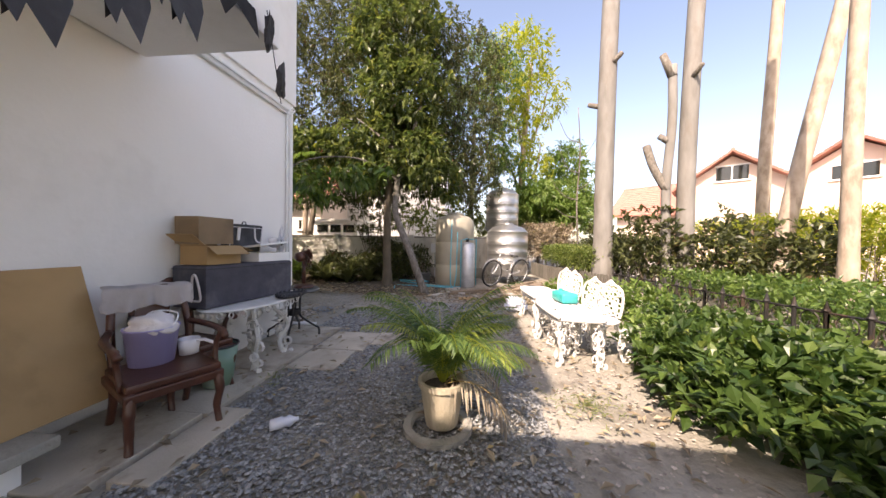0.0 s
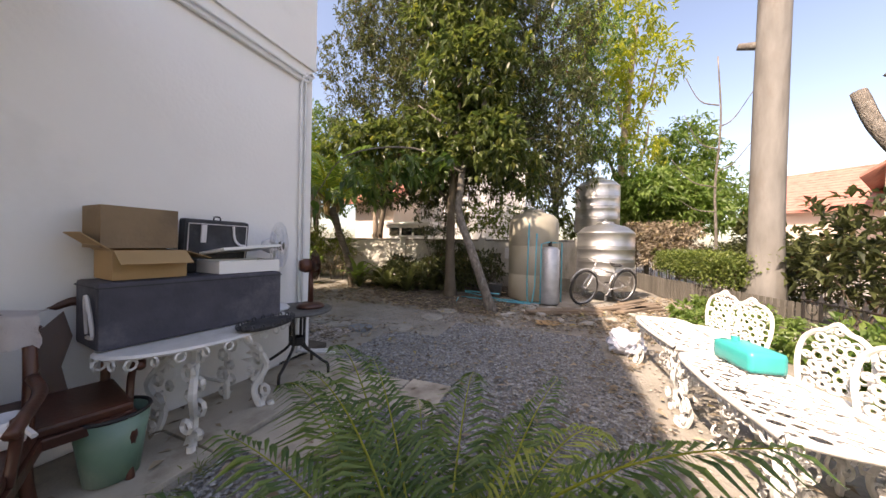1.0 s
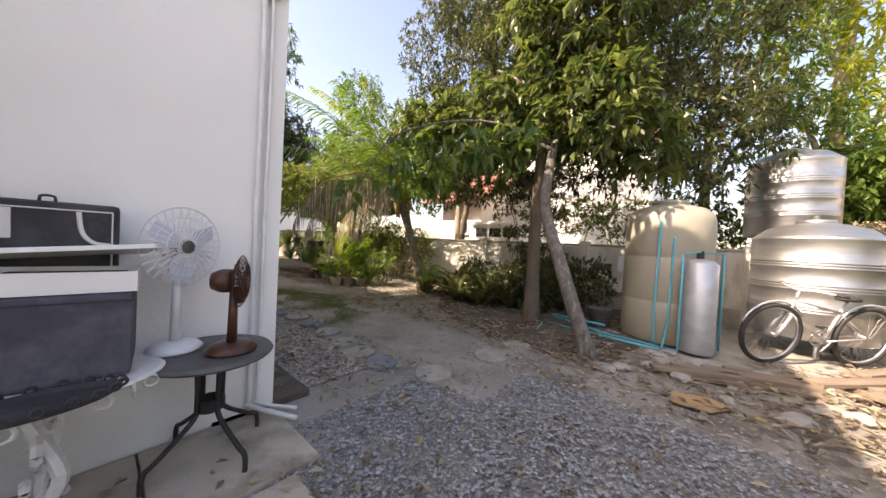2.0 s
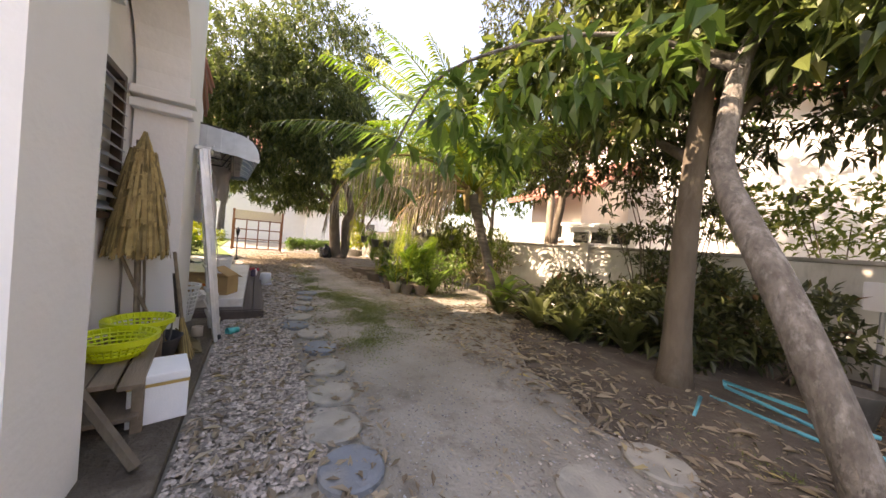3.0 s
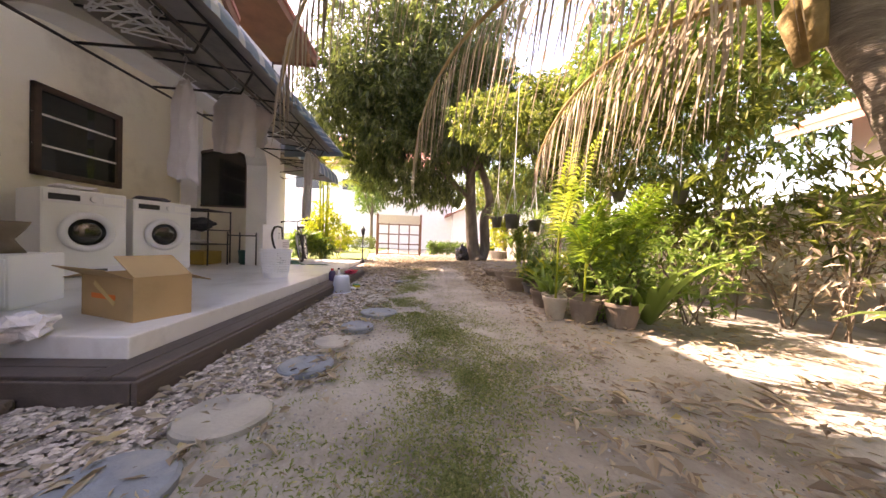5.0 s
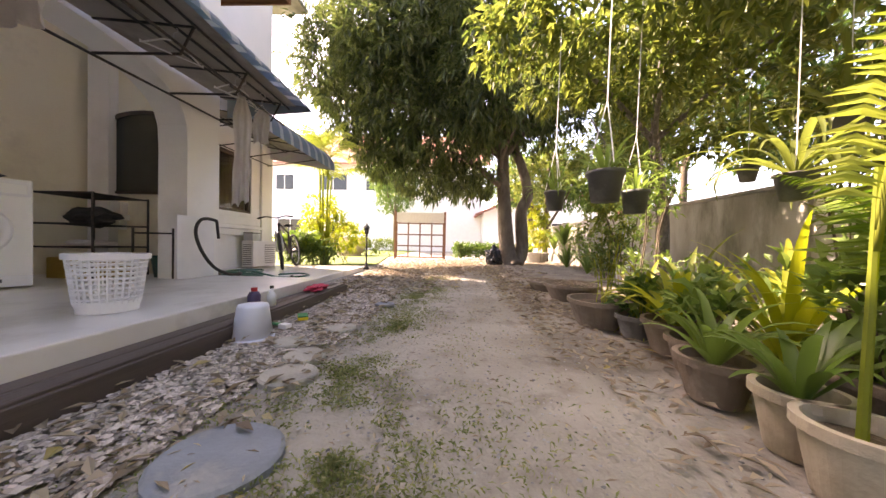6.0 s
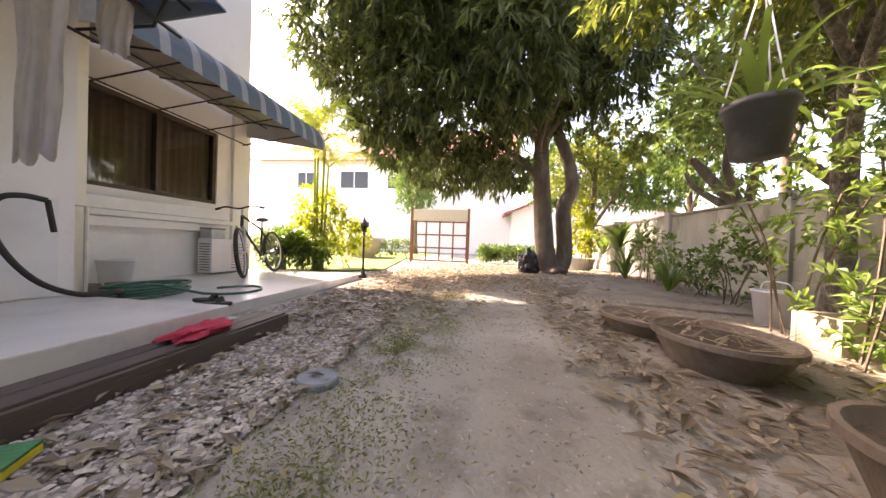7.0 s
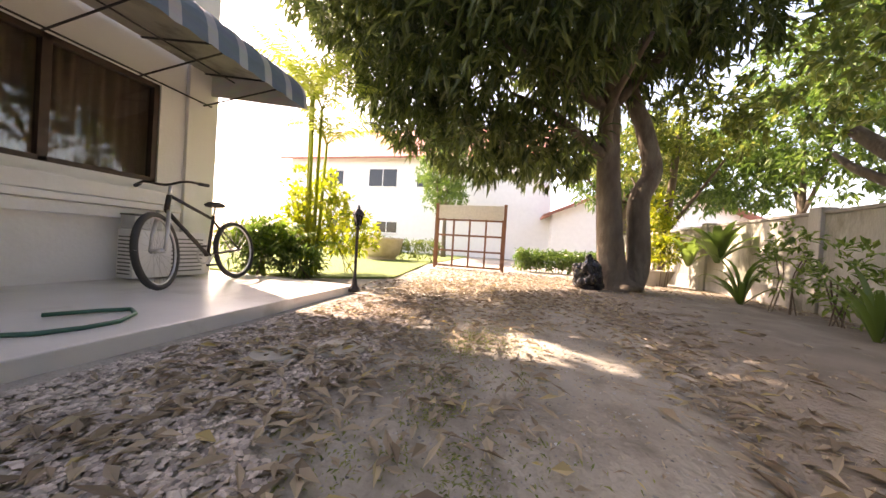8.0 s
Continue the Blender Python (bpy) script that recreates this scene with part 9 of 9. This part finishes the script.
def pebbles(name, label, n, zones, size, material, z=0.0):
    base = np.array([(1, 0, 0), (0, 1, 0), (-1, 0, 0), (0, -1, 0), (0, 0, 0.7), (0, 0, -0.7), (.7, .7, .25), (-.7, .6, .3)])
    faces = np.array([(0, 6, 4), (6, 1, 4), (1, 7, 4), (7, 2, 4), (2, 3, 4), (3, 0, 4), (0, 3, 5), (3, 2, 5), (2, 1, 5), (1, 0, 5), (0, 1, 6), (1, 2, 7)])
    xy = scatter_in(n, zones)
    s = size * (0.45 + 0.9 * nrng.random((n, 1)) ** 1.6)
    a = nrng.random(n) * 6.283
    V = np.repeat(base[None], n, 0) * (0.75 + 0.5 * nrng.random((n, 8, 1)))
    V = V * np.stack([np.ones(n), 0.6 + 0.4 * nrng.random(n), 0.45 + 0.3 * nrng.random(n)], 1)[:, None, :] * s[:, None]
    c, sn = np.cos(a)[:, None], np.sin(a)[:, None]
    X, Y = V[..., 0] * c - V[..., 1] * sn, V[..., 0] * sn + V[..., 1] * c
    V = np.stack([X + xy[:, :1], Y + xy[:, 1:], V[..., 2] + z + 0.25 * s], -1).reshape(-1, 3)
    F = (np.arange(n)[:, None, None] * 8 + faces[None]).reshape(-1, 3)
    return solo(name, mesh_np(name, V, F, M[material]), label, "gravel", kind="stuff")


pebbles("gravel", "bed of blue-grey crushed gravel beside the paving", 52000, [(0.7, 2.6, -3.4, -0.6), (0.3, 2.7, -0.6, 1.0), (0.9, 2.6, 1.0, 1.7)], 0.0118, "gravel")
pebbles("gravel", "sparse pale gravel on sunlit soil", 2500, [(2.6, 3.4, -3, 1.5), (0.2, 2.8, 1.5, 2.6)], 0.012, "pebble")
pebbles("gravel", "strip of brown and grey pebbles along the house", 46000, [(-2.78, -0.1, 0.26, 0.85), (-7.2, -2.7, 0.64, 1.1), (-7.4, -5.2, 1.05, 1.25), (-9.8, -7.2, 0.1, 1.1)], 0.0125, "pebble")
pebbles("gravel", "scattered small stones on the path", 12000, [(-9, 0.5, 0.8, 2.8), (-0.6, 1.2, 0.6, 2.4)], 0.0065, "gravel")


def litter(name, label, n, zones, length, width, material, curl=0.35):
    xy = scatter_in(n, zones)
    P = np.column_stack([xy, 0.008 + 0.02 * nrng.random(n)])
    a = nrng.random(n) * 6.283
    D = np.stack([np.cos(a), np.sin(a), nrng.normal(size=n) * 0.15], 1)
    U = np.stack([nrng.normal(size=n) * 0.3, nrng.normal(size=n) * 0.3, np.ones(n)], 1)
    V, F = leaves_np(P, D, U, length * (0.5 + 0.8 * nrng.random(n)), width * (0.6 + 0.7 * nrng.random(n)), curl, 0.0)
    V[:, 2] = np.maximum(V[:, 2], 0.004)
    return solo(name, mesh_np(name, V, F, M[material]), label, "leaves", kind="stuff")


litter("leaf_litter", "dry fallen leaves along the foot of the plants", 11500, [(-9, -3.2, 2.5, 4.2), (-3, 1.3, 2.2, 5.6), (-9, -14, 1.6, 6), (-9, -5, 2.4, 2.9)], 0.075, 0.022, "leafdry")
litter("leaf_litter", "dry fallen leaves on the pebbles along the house", 7000, [(-2.7, 0.2, 0.3, 1.2), (-9.8, -2.7, 0.55, 1.3), (-12, -7.5, 0.2, 2.0), (-15, -10, -0.2, 4)], 0.08, 0.028, "leafdry")
litter("leaf_litter", "thick brown leaves and debris around the plank pile", 2600, [(2.5, 4.6, 1.8, 4.0), (1.0, 3.2, 1.7, 3.2), (3.2, 4.6, 2.0, 5.4)], 0.085, 0.035, "leafdry")
litter("leaf_litter", "yellowed mango leaves strewn along the terrace edge", 1300, [(-11.5, -7.0, 0.3, 1.6), (-11, -8.5, 2.6, 4.6)], 0.1, 0.03, "leafdry")
litter("leaf_litter", "fallen leaves on the gravel and soil by the tanks", 1100, [(0.1, 3.2, -3.3, 3.0), (2.4, 3.8, -2.5, 2.8)], 0.07, 0.03, "leafdry")


def grass(name, label, n, patches, h):
    area = np.array([q[2] * q[3] for q in patches])
    B = np.array(patches)[nrng.choice(len(patches), n, p=area / area.sum())]
    r = np.abs(nrng.normal(size=n)) * 0.55
    a = nrng.random(n) * 6.283
    P = np.column_stack([B[:, 0] + np.cos(a) * r * B[:, 2], B[:, 1] + np.sin(a) * r * B[:, 3], np.zeros(n)])
    bare = np.array([noise.noise((x * 2.6, y * 2.6, 3.1)) + 0.6 * noise.noise((x * 9, y * 9, 1.7)) for x, y, _ in P])
    P = P[bare > -0.06 + 0.2 * nrng.normal(size=n)]
    n = len(P)
    D = np.stack([nrng.normal(size=n) * 1.1, nrng.normal(size=n) * 1.1, np.ones(n)], 1)
    V, F = leaves_np(P, D, rand_dirs(n), h * (0.4 + 0.9 * nrng.random(n)), np.full(n, 0.006), 0.1, 0.35)
    return solo(name, mesh_np(name, V, F, M["grass"]), label, "grass", kind="stuff")


litter("leaf_litter", "crumbled leaf bits and twigs strewn over the path", 9000, [(-9, 1.0, 0.9, 2.9), (-12, -8, 0.5, 3.6), (-3, 1.4, 2.2, 5.4)], 0.032, 0.008, "leafdry")
litter("leaf_litter", "large brown fallen leaves under the trees", 1700, [(-3, 1.4, 2.2, 4.6), (-1.2, 1.3, 2.2, 3.8), (-9, -6, 2.4, 4.4), (-13, -9, 0.6, 4.5)], 0.13, 0.035, "leafdry", 0.5)
grass("grass", "thin mat of short grass on the path", 74000, [(-1.7, 1.5, 0.6, 0.5), (-2.4, 1.75, 0.9, 0.9), (-3.0, 1.9, 1.1, 0.9), (-3.7, 1.8, 1.1, 0.8), (-4.3, 1.6, 1.0, 0.6), (-4.8, 1.4, 0.8, 0.4), (-5.6, 1.5, 1.0, 0.4), (-6.7, 1.5, 1.0, 0.42), (-7.6, 1.6, 0.9, 0.42), (-8.6, 1.6, 0.8, 0.4)], 0.026)
grass("grass", "weeds at the foot of the wall and fence", 3500, [(0.7, -1.3, 0.2, 0.25), (0.9, 2.8, 0.8, 0.3), (3.4, 2.2, 0.5, 0.6), (2.9, -1.4, 0.3, 0.3), (2.2, 3.0, 0.8, 0.2)], 0.06)
